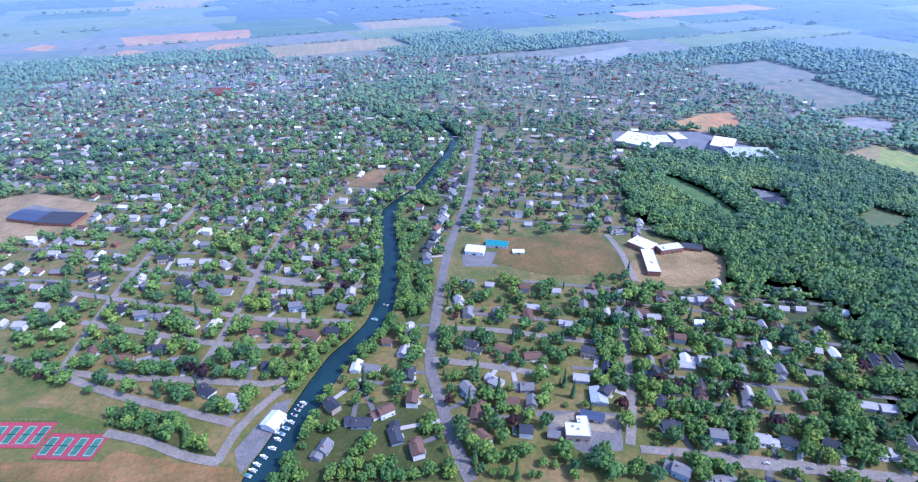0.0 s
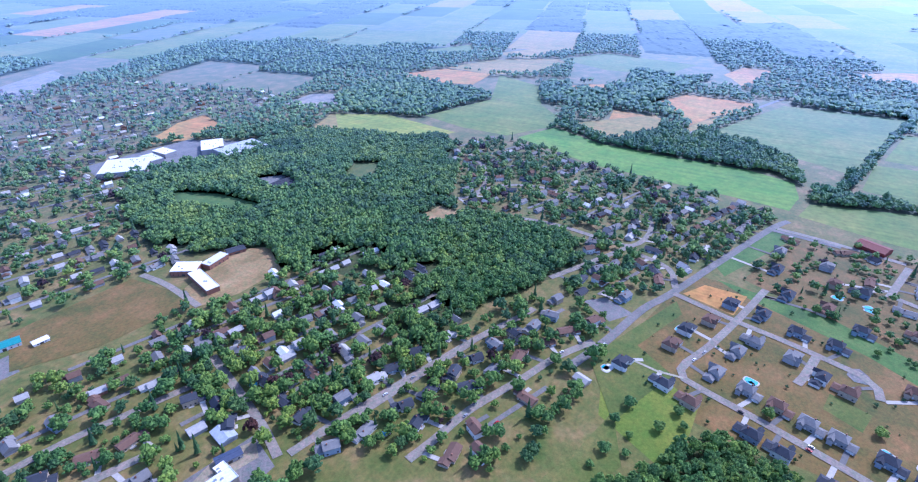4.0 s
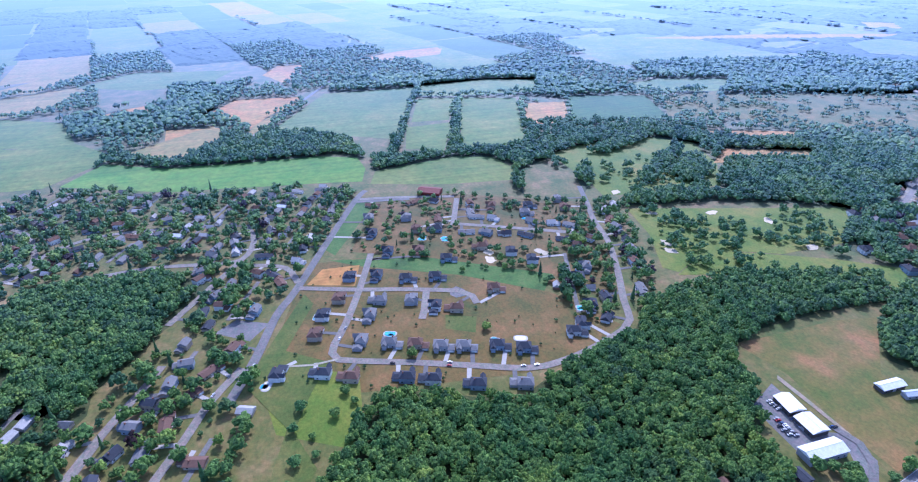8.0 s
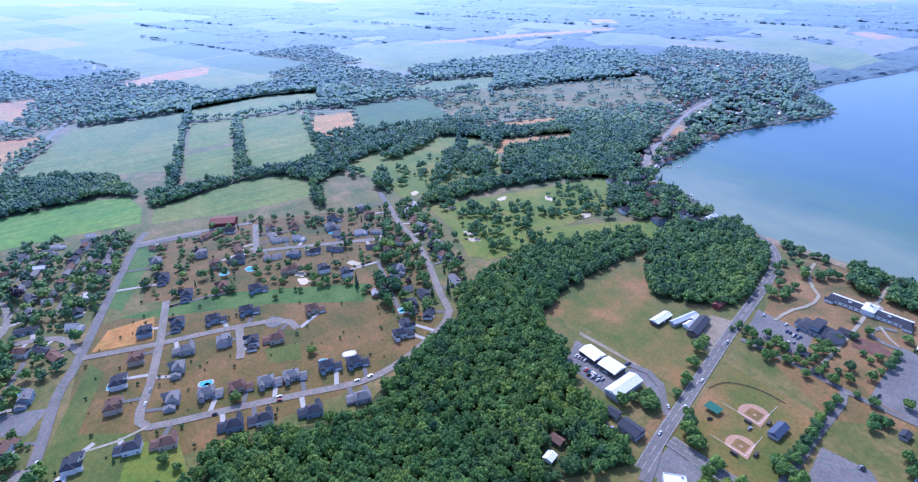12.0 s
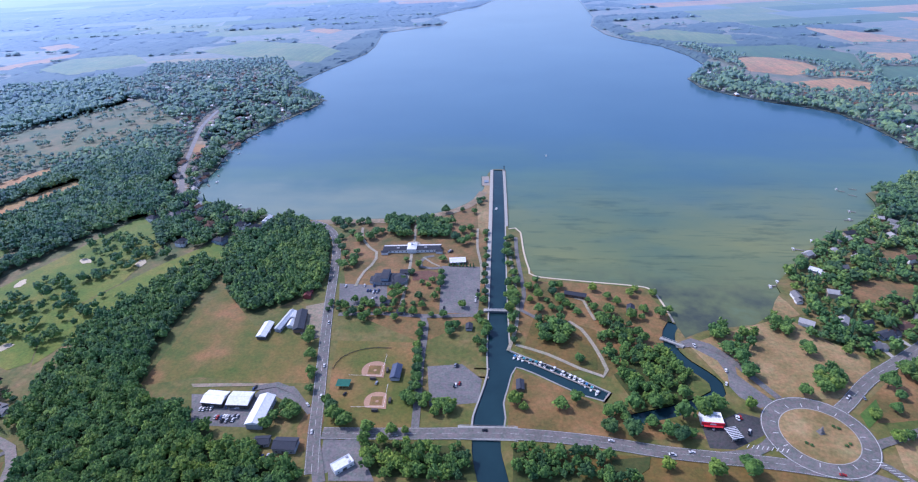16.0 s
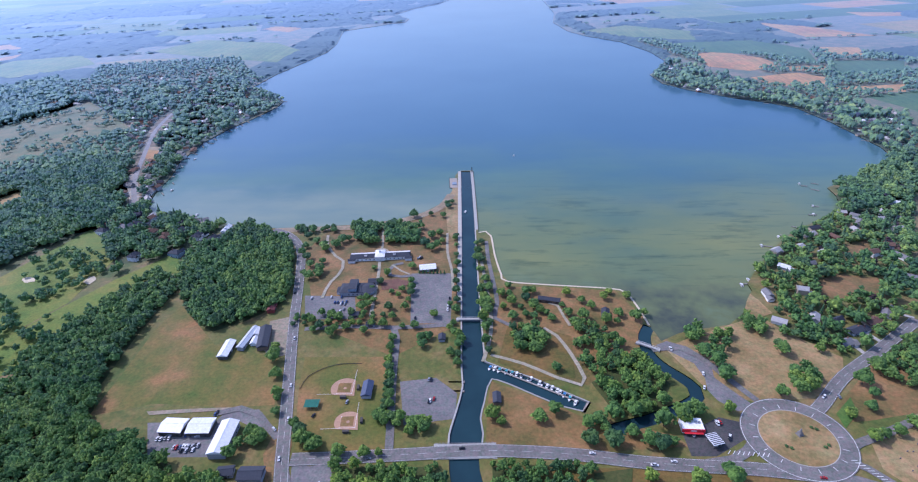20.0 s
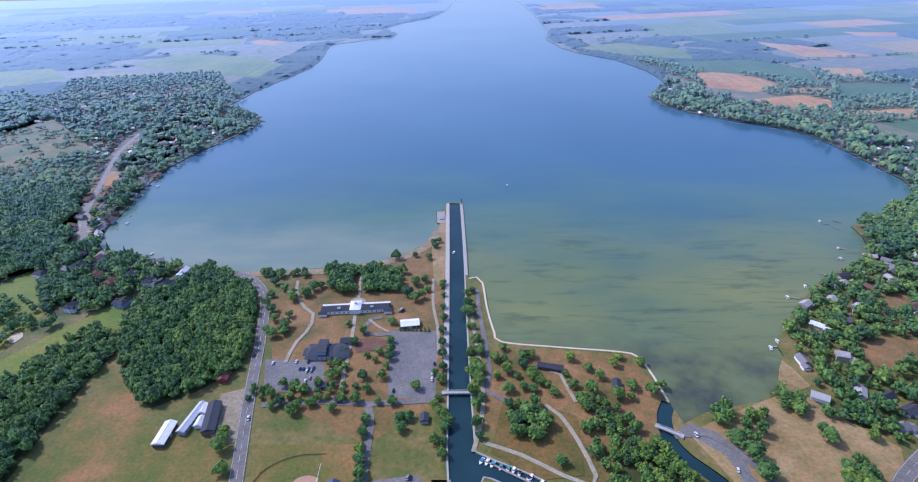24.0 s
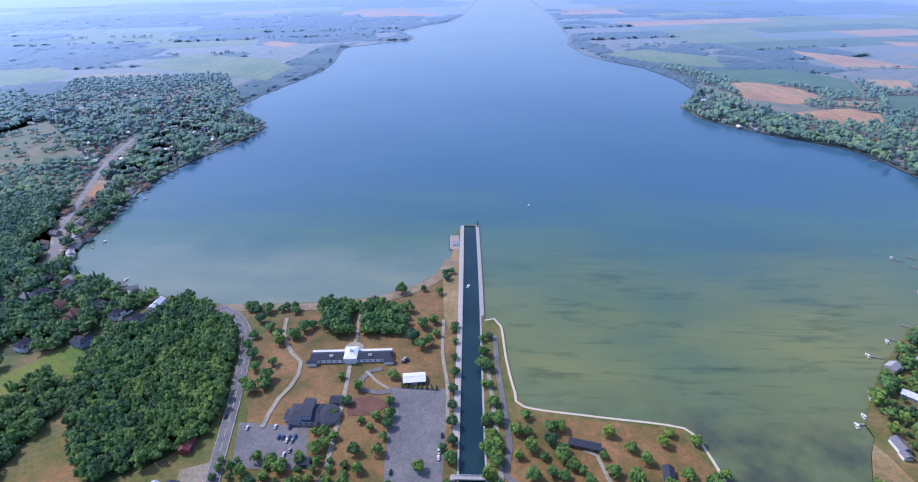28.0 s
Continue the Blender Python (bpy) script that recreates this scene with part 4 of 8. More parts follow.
WOODS["golf2"] = ((-843, 388), (-785, 655), (-707, 751), (-577, 652), (-499, 457), (-554, 357), (-636, 310), (-745, 417))
WOODS["shore"] = ((-496, 416), (-506, 545), (-407, 491), (-326, 433), (-355, 362), (-384, 343), (-429, 331))
WOODS["far1"] = ((-1238, 383), (-1243, 791), (-1054, 829), (-1265, 916), (-1000, 1205), (-763, 1331), (-714, 1414), (-522, 1038), (-558, 822), (-629, 770), (-935, 907), (-997, 683), (-1204, 570))
WOODS["far2"] = ((-1616, -617), (-1564, -473), (-1620, -403), (-1274, -495), (-1231, -558))
WOODS["far3"] = ((-1542, -206), (-1479, 29), (-1423, 334), (-1206, 501), (-1173, 319), (-1259, 204), (-1300, -11), (-1428, -215))
WOODS["far4"] = ((-977, -1159), (-1232, -1152), (-1195, -918), (-1179, -820), (-969, -830), (-912, -942), (-896, -1039))
WOODS["far5"] = ((-1314, -814), (-1427, -628), (-1318, -412), (-1194, -377), (-1201, -449), (-1165, -698))
WOODS["far6"] = ((-1553, -150), (-1534, 141), (-1625, 539), (-1280, 347), (-1391, 13))
WOODS["far7"] = ((-1621, 697), (-1225, 1405), (-948, 1072), (-1149, 738), (-1334, 608))
WOODS["rshore"] = ((454, 1256), (512, 1113), (591, 1036), (681, 934), (696, 739), (695, 666), (699, 638), (867, 902), (785, 999), (672, 1173), (563, 1482))
WOODS["rshore2"] = ((516, 511), (571, 566), (687, 652), (667, 587), (524, 362), (493, 453))
WOODS["rshore3"] = ((351, 2463), (420, 1945), (527, 1684), (560, 1500), (603, 1622), (495, 2005), (427, 2448))
WOODS["lshore"] = ((-586, 1237), (-458, 1092), (-515, 836), (-507, 641), (-485, 537), (-496, 503), (-562, 614), (-647, 849), (-724, 1181), (-667, 1277))
WOODS["lshore2"] = ((-525, 2426), (-560, 2217), (-504, 1813), (-574, 1397), (-602, 1258), (-702, 1280), (-678, 1719), (-648, 2265))
WOODS["lshore3"] = ((-783, 542), (-738, 618), (-667, 675), (-583, 643), (-503, 503), (-511, 423), (-579, 396), (-623, 347))
WOODS["island"] = ((101, 209), (122, 214), (152, 168), (173, 129), (154, 93), (121, 92), (108, 127), (98, 167))
WOODS["islandb"] = ((42, 208), (75, 209), (74, 171), (44, 171))
WOODS["roadN"] = ((21, 44), (86, 46), (109, 28), (107, 17), (21, 14))
WOODS["roadN2"] = ((-99, 41), (-19, 43), (-5, 30), (-4, 13), (-92, 11))
WOODS["pav"] = ((-159, 421), (-138, 434), (-97, 430), (-64, 420), (-68, 378), (-136, 375))
WOODS["riverE"] = ((103, -515), (94, -546), (70, -584), (51, -581), (4, -580), (-13, -565), (-18, -528), (-22, -496))
WOODS["riverN"] = ((5, -714), (-14, -806), (-12, -881), (-45, -988), (-129, -1068), (-113, -977), (-64, -873), (-43, -815), (-30, -708), (-3, -673))
WOODS["riverW"] = ((56, -1004), (-15, -1049), (-19, -981), (16, -920), (25, -871), (54, -876))
WOODS["tennis"] = ((243, -605), (203, -596), (170, -569), (145, -543), (165, -549), (199, -568), (236, -586))
WOODS["dark"] = ((702, -1361), (509, -1331), (354, -1289), (301, -1189), (419, -1129), (574, -1107))
WOODS["curve"] = ((139, -1519), (-62, -1416), (-168, -1296), (-142, -1211), (-56, -1333), (109, -1421))
WOODS["E"] = ((-391, -1080), (-527, -1058), (-603, -968), (-637, -874), (-601, -713), (-444, -553), (-421, -572), (-444, -643), (-375, -675), (-351, -702), (-395, -774), (-365, -817), (-301, -870))
TOWN["town_nw"] = ("town", ((351, -663), (468, -896), (382, -1025), (568, -1095), (837, -1629), (525, -1615), (117, -1593), (11, -1428), (-127, -1181), (-30, -1012), (16, -920), (30, -697), (72, -634), (120, -586), (141, -577), (250, -619)))
TOWN["town_n"] = ("town", ((-127, -1181), (-66, -1462), (-247, -1756), (-571, -1741), (-700, -1411), (-449, -1114), (-380, -1054), (-301, -870), (-369, -809), (-267, -825), (-121, -848), (-77, -855), (-35, -752), (-20, -992)))
TOWN["town_e"] = ("town", ((-48, -750), (-136, -736), (-245, -707), (-344, -691), (-452, -652), (-457, -567), (-338, -446), (-22, -496), (-13, -565), (-10, -621)))
TOWN["town_far"] = ("town", ((837, -1629), (702, -1944), (240, -2034), (-454, -1924), (-847, -1776), (-946, -1276), (-724, -1189), (-700, -1411), (-571, -1741), (-247, -1756), (117, -1593), (525, -1615)))
TOWN["hill"] = ("town", ((-817, -750), (-903, -675), (-837, -477), (-797, -280), (-770, -202), (-626, -254), (-498, -304), (-462, -349), (-459, -407), (-544, -388), (-606, -467), (-595, -546), (-600, -600)))
TOWN["south"] = ("town", ((-245, -766), (-347, -704), (-363, -563), (-314, -473), (-428, -436), (-464, -343), (-425, -324), (-358, -336), (-291, -338), (-219, -345), (-141, -638)))
TOWN["sub"] = ("sub", ((-581, -236), (-731, -185), (-715, -73), (-634, 95), (-499, 64), (-402, 21), (-442, -29), (-518, -118)))
TOWN["rshore"] = ("lush", ((322, 313), (360, 355), (464, 440), (513, 491), (667, 587), (433, 218), (333, 163), (314, 198), (292, 212)))
TOWN["rshore2"] = ("lush", ((454, 1256), (512, 1113), (591, 1036), (681, 934), (696, 739), (695, 666), (699, 638), (867, 902), (785, 999), (672, 1173), (563, 1482)))
TOWN["lshore"] = ("lush", ((-458, 1092), (-515, 836), (-507, 641), (-477, 503), (-562, 614), (-647, 849), (-724, 1181), (-667, 1277)))
TOWN["lcove"] = ("sparse", ((-511, 423), (-503, 503), (-453, 475), (-401, 458), (-332, 439), (-347, 395), (-403, 379), (-364, 347), (-418, 347)))
H_SUB = ((-518, -244), (-514, -212), (-499, -183), (-494, -151), (-454, -96), (-478, -258), (-463, -216), (-455, -186), (-438, -162), (-428, -143), (-441, -228), (-402, -241), (-392, -217), (-384, -194), (-375, -172), (-369, -152), (-362, -122), (-352, -100), (-370, -35), (-397, -10), (-365, -278), (-354, -255), (-341, -209), (-333, -188), (-317, -153), (-307, -115), (-452, -276), (-422, -284), (-374, -317), (-467, 18), (-362, -46))
POOLS = ((-455, -281), (-408, -214), (-369, -120), (-398, -20), (-468, 11), (-454, 82), (-577, -118), (-588, -147), (-365, -325), (-495, -344), (-503, -370), (-368, -97))
TOWN["river_e"] = ("town", ((52, -643), (30, -669), (-4, -682), (-21, -657), (-14, -621), (-17, -571), (51, -581)))
WOODS["gw1"] = ((-819, 191), (-884, 293), (-870, 340), (-839, 305), (-803, 220))
WOODS["gw2"] = ((-684, 211), (-765, 301), (-816, 362), (-781, 352), (-715, 280), (-656, 211))
WOODS["gw3"] = ((-690, 267), (-760, 349), (-710, 349), (-659, 323), (-653, 278))
WOODS["gw4"] = ((-606, 148), (-641, 169), (-610, 289), (-576, 366), (-557, 347), (-584, 269))
WOODS["gw5"] = ((-736, 128), (-775, 170), (-700, 141), (-663, 111))
WOODS["rp1"] = ((271, 133), (294, 154), (299, 141), (292, 120), (275, 116))
WOODS["rp2"] = ((203, 188), (216, 210), (219, 197), (213, 178))
WOODS["rp3"] = ((222, 186), (238, 200), (248, 197), (238, 173), (218, 162))
WOODS["rp4"] = ((275, 204), (301, 213), (348, 209), (356, 195), (323, 181), (291, 192))
WOODS["rp5"] = ((353, 159), (386, 184), (423, 201), (369, 120), (363, 130), (348, 141))
WOODS["rp6"] = ((263, 225), (282, 234), (281, 206), (263, 201))
TOWN["lsh2"] = ("lush", ((-517, 433), (-442, 480), (-309, 422), (-382, 391), (-462, 395)))
TOWN["lfar"] = ("lush", ((-1080, 1069), (-970, 1414), (-751, 1485), (-568, 1128), (-656, 974), (-758, 888)))
TOWN["lfar2"] = ("lush", ((-805, 983), (-722, 978), (-755, 1257), (-693, 1474), (-526, 1238), (-530, 966), (-578, 844), (-614, 774), (-673, 777)))
TOWN["sube"] = ("town", ((-630, 104), (-610, 140), (-512, 107), (-435, 90), (-376, 41), (-353, 11), (-395, 34), (-466, 63), (-543, 84)))
TOWN["subi"] = ("town", ((-616, 58), (-583, 79), (-488, 52), (-402, 20), (-372, 7), (-366, -14), (-380, -40), (-432, -35), (-525, 16)))
TREES_CANAL_EAST = ((-18, 394), (-17, 370), (-16, 347), (-15, 326), (-15, 305), (-14, 286), (-13, 268), (-12, 250), (-12, 233), (-14, 212), (-17, 204), (-9, 193), (-8, 179), (-8, 165), (-8, 153), (-28, 497), (-32, 483),)
TREES_CANAL_WEST = ((14, 333), (15, 312), (17, 292), (14, 274), (19, 256), (17, 239), (16, 218), (18, 203), (19, 184), (20, 170), (16, 250), (12, 355), (14, 378), (21, 232), (22, 213),)
TREES_WAY = ((-70, 156), (-68, 146), (-66, 135), (-65, 124), (-63, 112), (-62, 102), (-62, 91), (-65, 88), (-57, 88), (-71, 173), (-71, 187), (-69, 88), (-53, 81), (-41, 79), (-36, 82), (-43, 74), (-29, 82),)
TREES_PARK = ((-93, 304), (-110, 317), (-98, 287), (-83, 268), (-75, 261), (-72, 272), (-82, 238), (-65, 238), (-64, 289), (-62, 274), (-62, 264), (-63, 252), (-66, 320), (-108, 255), (-105, 243), (-100, 251), (-115, 255), (-165, 220), (-156, 216), (-149, 228), (-139, 213), (-138, 226), (-130, 220), (-118, 228), (-106, 228), (-130, 202), (-83, 209), (-101, 199), (-64, 207), (-34, 225), (-45, 190), (-37, 190), (-42, 178), (-41, 192), (-52, 207), (-120, 205), (-114, 211), (-95, 211), (-146, 206), (-151, 201), (-76, 222), (-110, 238), (-106, 273),)
TREES_BEACH = ((-176, 307), (-190, 307), (-174, 332), (-195, 341), (-204, 352), (-178, 362), (-194, 383), (-217, 409), (-207, 412), (-227, 416), (-189, 418), (-179, 412), (-168, 372), (-161, 383), (-153, 424), (-144, 391), (-135, 403), (-126, 415), (-122, 391), (-105, 421), (-91, 403), (-82, 421), (-83, 380), (-69, 396), (-72, 380), (-78, 454), (-55, 459), (-38, 453), (-42, 405), (-35, 380), (-47, 361), (-56, 372), (-50, 395), (-91, 386), (-101, 398), (-130, 386), (-143, 412), (-208, 395), (-205, 370), (-187, 325), (-171, 302), (-181, 298),)
TREES_FIELD = ((-128, 73), (-120, 63), (-112, 64), (-166, 72), (-161, 63), (-180, 168), (-180, 175), (-159, 114), (-153, 93), (-125, 68), (-115, 58), (-93, 53), (-74, 53), (-63, 53), (-167, 137), (-159, 69), (-171, 61), (-174, 50),)
TREES_ISLAND = ((43, 278), (35, 262), (43, 262), (61, 265), (68, 267), (60, 253), (68, 246), (67, 238), (103, 263), (96, 242), (117, 249), (100, 227), (125, 239), (114, 221), (141, 255), (148, 265), (156, 284), (165, 257), (150, 226), (135, 214), (146, 213), (165, 219), (175, 227), (45, 246), (54, 239), (36, 239), (45, 222), (58, 225), (66, 222), (79, 228), (105, 210), (19, 291), (21, 273), (12, 268), (16, 256), (20, 247), (11, 313), (9, 337), (22, 236), (15, 220), (73, 231), (83, 219),)
TREES_POINT = (((79, 146), (59, 88), (25, 94), (21, 90), (29, 84), (72, 96), (96, 81), (115, 75), (49, 187), (71, 184), (59, 194), (63, 171), (52, 175), (214, 196), (235, 192), (270, 211), (284, 179), (282, 131), (293, 142), (221, 137), (209, 98), (178, 94), (149, 65), (138, 65), (156, 65), (275, 120), (275, 131), (258, 116), (331, 116), (320, 101), (304, 70), (314, 74), (325, 76), (341, 83), (300, 93), (131, 34), (163, 30), (188, 33), (187, 41), (104, 85), (109, 78), (275, 197), (297, 197), (317, 171), (188, 129),) + ((171, 87),))
TREES_ROWS = tuple((x + (y * 7) % 5, y + (x * 3) % 4) for y in (203, 211, 219, 226) for x in range(-176, -84, 11) if (x * y) % 7) + tuple((-66 - (y - 92) * 0.055, y) for y in range(92, 190, 7))
TREES_GREAT = ((154, 83), (141, 97), (128, 74), (117, 91), (170, 91), (160, 106), (134, 93), (95, 66), (112, 64), (182, 95), (146, 61), (220, 134), (219, 153), (213, 168), (281, 141), (285, 124), (283, 169), (-176, 158), (-124, 64), (-112, 58), (330, 130), (351, 146))
LAWN_TREES = ((-475, -258), (-307, -303), (-297, -289), (-315, -271), (-339, -261), (-326, -255), (-275, -302), (-279, -287), (-257, -307), (-249, -297), (-329, -297), (-286, -263), (-370, -199), (-390, -124), (-500, -118), (-527, -100), (-497, -91), (-547, -167), (-544, -152), (-492, -71), (-479, -42),)
GOLF_TREES = ((-614, 133), (-602, 155), (-579, 175), (-545, 176), (-545, 196), (-520, 202), (-525, 232), (-483, 213), (-488, 242), (-465, 247), (-462, 270), (-483, 310), (-454, 304), (-434, 304), (-465, 193), (-438, 208), (-408, 200), (-425, 169), (-434, 153), (-497, 134), (-487, 153), (-484, 175), (-509, 325), (-509, 347), (-493, 354), (-465, 342), (-679, 232), (-697, 255), (-715, 279), (-747, 314), (-768, 341), (-725, 323), (-654, 226), (-654, 199), (-695, 203), (-722, 208), (-739, 207), (-634, 262), (-643, 297), (-709, 178), (-765, 282), (-678, 260), (-694, 288), (-737, 332),)
BUNKERS = ((-575, 166), (-476, 132), (-511, 299), (-437, 297), (-495, 138), (-533, -77), (-515, -80), (-516, -16), (-553, 244), (-652, 155),)
CARS_LOT = ((-147, 260), (-136, 260), (-138, 250), (-133, 250), (-129, 251), (-134, 247), (-130, 247), (-129, 238), (-132, 234), (-168, 258), (-141, 250), (-138, 225), (-133, 225), (-20, 257), (-21, 245), (-21, 242), (-21, 236), (-53, 222), (-62, 341), (-59, 341), (-85, 222), (-189, 268),)
CARS_YARD = ((-238, 66), (-235, 66), (-232, 67), (-229, 67), (-217, 70), (-214, 70), (-211, 70), (-209, 70), (-221, 58), (-219, 58), (-216, 58), (-214, 59), (-212, 59), (-210, 59), (-207, 59), (-205, 60), (-203, 60), (-214, 55), (-210, 55), (-207, 56), (-205, 56), (-203, 92), (-202, 94), (-177, 22), (-171, 22), (-166, 22), (-162, 23),)
CARS_PARK = ((-32, 133), (-30, 133), (-29, 108), (-26, 110), (-30, 107), (186, 174), (204, 141), (199, 124), (195, 86), (196, 85), (198, 86), (174, 73), (200, 72), (199, 70), (-60, 344), (-57, 343), (303, 114), (-122, 91), (-98, 106),)
CARS_ROAD = ((4, 57), (93, 55), (137, 49), (154, 49), (247, 44), (297, 112), (-66, 50), (-136, 54), (-152, 122), (-168, 190), (-138, 81), (-152, 74),)
CARS_TOWN = ((-251, -427), (-258, -410), (-259, -376), (-359, -363), (-386, -328), (-347, -165), (-330, -112), (-380, -160), (-428, -264), (-407, -265), (-366, -214), (-281, -478), (-252, -483), (-327, -102), (-278, -413),)
BOATS_BASIN = ((21, 149), (25, 148), (29, 146), (35, 144), (40, 142), (44, 141), (48, 138), (54, 134), (56, 135), (63, 130), (65, 129), (69, 126), (73, 124), (77, 121), (79, 119), (82, 116), (86, 112), (90, 107),)
BOATS_RIVER = ((123, -524), (120, -528), (118, -533), (114, -539), (109, -546), (106, -554), (104, -559), (101, -564), (98, -570), (96, -577), (94, -582), (92, -586), (90, -589), (30, -693), (18, -716),)
BOATS_LAKE = ((71, 696), (-8, 471), (293, 282), (304, 292), (321, 312), (331, 316), (351, 368), (381, 390), (467, 478), (455, 452), (487, 556), (-389, 470), (-470, 560), (-497, 700))
DOCKS_WEST = ((300, 281), (328, 311), (357, 340), (360, 364), (394, 389), (418, 413), (457, 448), (474, 475), (502, 530), (494, 545), (513, 553), (698, 742), (696, 812), (682, 912), (638, 998),)
DOCKS_EAST = ((-470, 1076), (-459, 1098), (-478, 974), (-493, 906), (-502, 864), (-512, 813), (-516, 769), (-517, 708), (-507, 641), (-392, 464), (-322, 446), (-485, 520), (-482, 548), (-486, 590), (-503, 620), (-507, 665), (-514, 730), (-510, 790), (-499, 885), (-488, 930),)
POOLS_TOWN = ((-340, -468), (-365, -327), (-210, -452), (-264, -679), (-199, -581), (-467, 8), (-396, -22), (-608, -4), (-494, -344), (-505, -368), (-593, -144), (-583, -120), (-260, -635), (-405, -214), (-456, -279), (-372, -122),)
MONUMENT = (252, 74)
ROUNDABOUT = (250, 72)
DOCKEND = (101, 105)
CREEKB = (166.5, 177.5)
LAUNCH1 = (-15, 120)
LAUNCH2 = (-12, 125)

# ---- trees ----
rng = np.random.default_rng(7)


def ico(level):
    bm = bmesh.new()
    bmesh.ops.create_icosphere(bm, subdivisions=level, radius=1.0)
    v = np.array([p.co[:] for p in bm.verts])
    f = np.array([[p.index for p in q.verts] for q in bm.faces])
    bm.free()
    return v, f


ICO = {k: ico(k) for k in (1, 2, 3)}


def lobed(level, seed, lobes, ragged=0.07, low=-0.45):
    """A round crown of swelling lobes, open underneath, one metre in radius, standing on z = 0."""
    r = np.random.default_rng(seed)
    v, f = ICO[level]
    d = r.normal(size=(lobes, 3))
    d[:, 2] = abs(d[:, 2]) * 0.9 - 0.15
    d /= np.linalg.norm(d, axis=1)[:, None]
    near = (v @ d.T).max(1)
    size = 0.74 + 0.34 * np.clip((near - 0.55) / 0.45, 0, 1) + r.uniform(-ragged, ragged, len(v))
    f = f[v[f][:, :, 2].mean(1) > low]
    used = np.unique(f)
    back = np.zeros(len(v), int)
    back[used] = np.arange(len(used))
    out = (v * size[:, None] * np.array([1, 1, 0.92]))[used]
    out[:, 2] += 0.72
    return out, back[f]


def spruce(seed, tiers=4, sides_n=8):
    """A narrow conifer of ragged skirts."""
    r = np.random.default_rng(seed)
    vs, fs = [], []
    for i in range(tiers):
        z0, w = 0.1 + 0.62 * i, 0.62 * (1 - i / (tiers + 0.6))
        a = np.arange(sides_n) * math.tau / sides_n + r.uniform(0, 1)
        q = w * r.uniform(0.75, 1.2, sides_n)
        k = sum(map(len, vs))
        vs.append(np.concatenate([np.stack([np.cos(a) * q, np.sin(a) * q, np.full(sides_n, z0) + r.uniform(-0.1, 0.1, sides_n)], 1), [(0, 0, z0 + 1.05)]]))
        fs.append(np.array([(k + j, k + (j + 1) % sides_n, k + sides_n) for j in range(sides_n)]))
    return np.concatenate(vs), np.concatenate(fs)


OCTA = (np.array([(1, 0, 0), (-1, 0, 0), (0, 1, 0), (0, -1, 0), (0, 0, 1), (0, 0, -1)], float), np.array([(0, 2, 4), (2, 1, 4), (1, 3, 4), (3, 0, 4), (2, 0, 5), (1, 2, 5), (3, 1, 5), (0, 3, 5)]))


def sprays(level, seed, count, size):
    """A lobed core, set all over with small ragged sprays of leaves."""
    r = np.random.default_rng(seed + 500)
    v, f = lobed(level, seed, 6, 0.12)
    v = (v - (0, 0, 0.72)) * 0.86 + (0, 0, 0.72)
    vs, fs, k = [v], [f], len(v)
    q = r.normal(size=3)
    for i in range(count):
        u = 1 - 1.25 * (i + 0.5) / count
        a = i * 2.399 + r.uniform(-0.4, 0.4)
        w = math.sqrt(max(0.0, 1 - u * u))
        d = np.array([math.cos(a) * w, math.sin(a) * w, u * 0.95])
        swell = 0.8 + 0.16 * math.sin(3 * a + seed) + 0.1 * math.sin(5 * u + seed * 2)
        o = OCTA[0] * r.uniform(0.7, 1.3, (6, 1)) * size * r.uniform(0.7, 1.25) * np.array([1, 1, 0.75])
        t = r.uniform(0, 6.28)
        o = o @ np.array([[math.cos(t), -math.sin(t), 0.2], [math.sin(t), math.cos(t), 0.1], [-0.2, 0, 1]])
        vs.append(o + d * swell + (0, 0, 0.72))
        fs.append(OCTA[1] + k)
        k += 6
    return np.concatenate(vs), np.concatenate(fs)


RICH = [sprays(2, i, 60, 0.22) for i in range(6)]
FINE = [sprays(1, 20 + i, 22, 0.33) for i in range(8)]
PLAIN = [sprays(1, 40 + i, 9, 0.42) for i in range(8)]
COARSE = [lobed(1, 60 + i, 4, 0.3, -0.1) for i in range(8)]
SPRUCE = [spruce(90 + i) for i in range(4)]
EYE = np.array([20.0, -250.0])


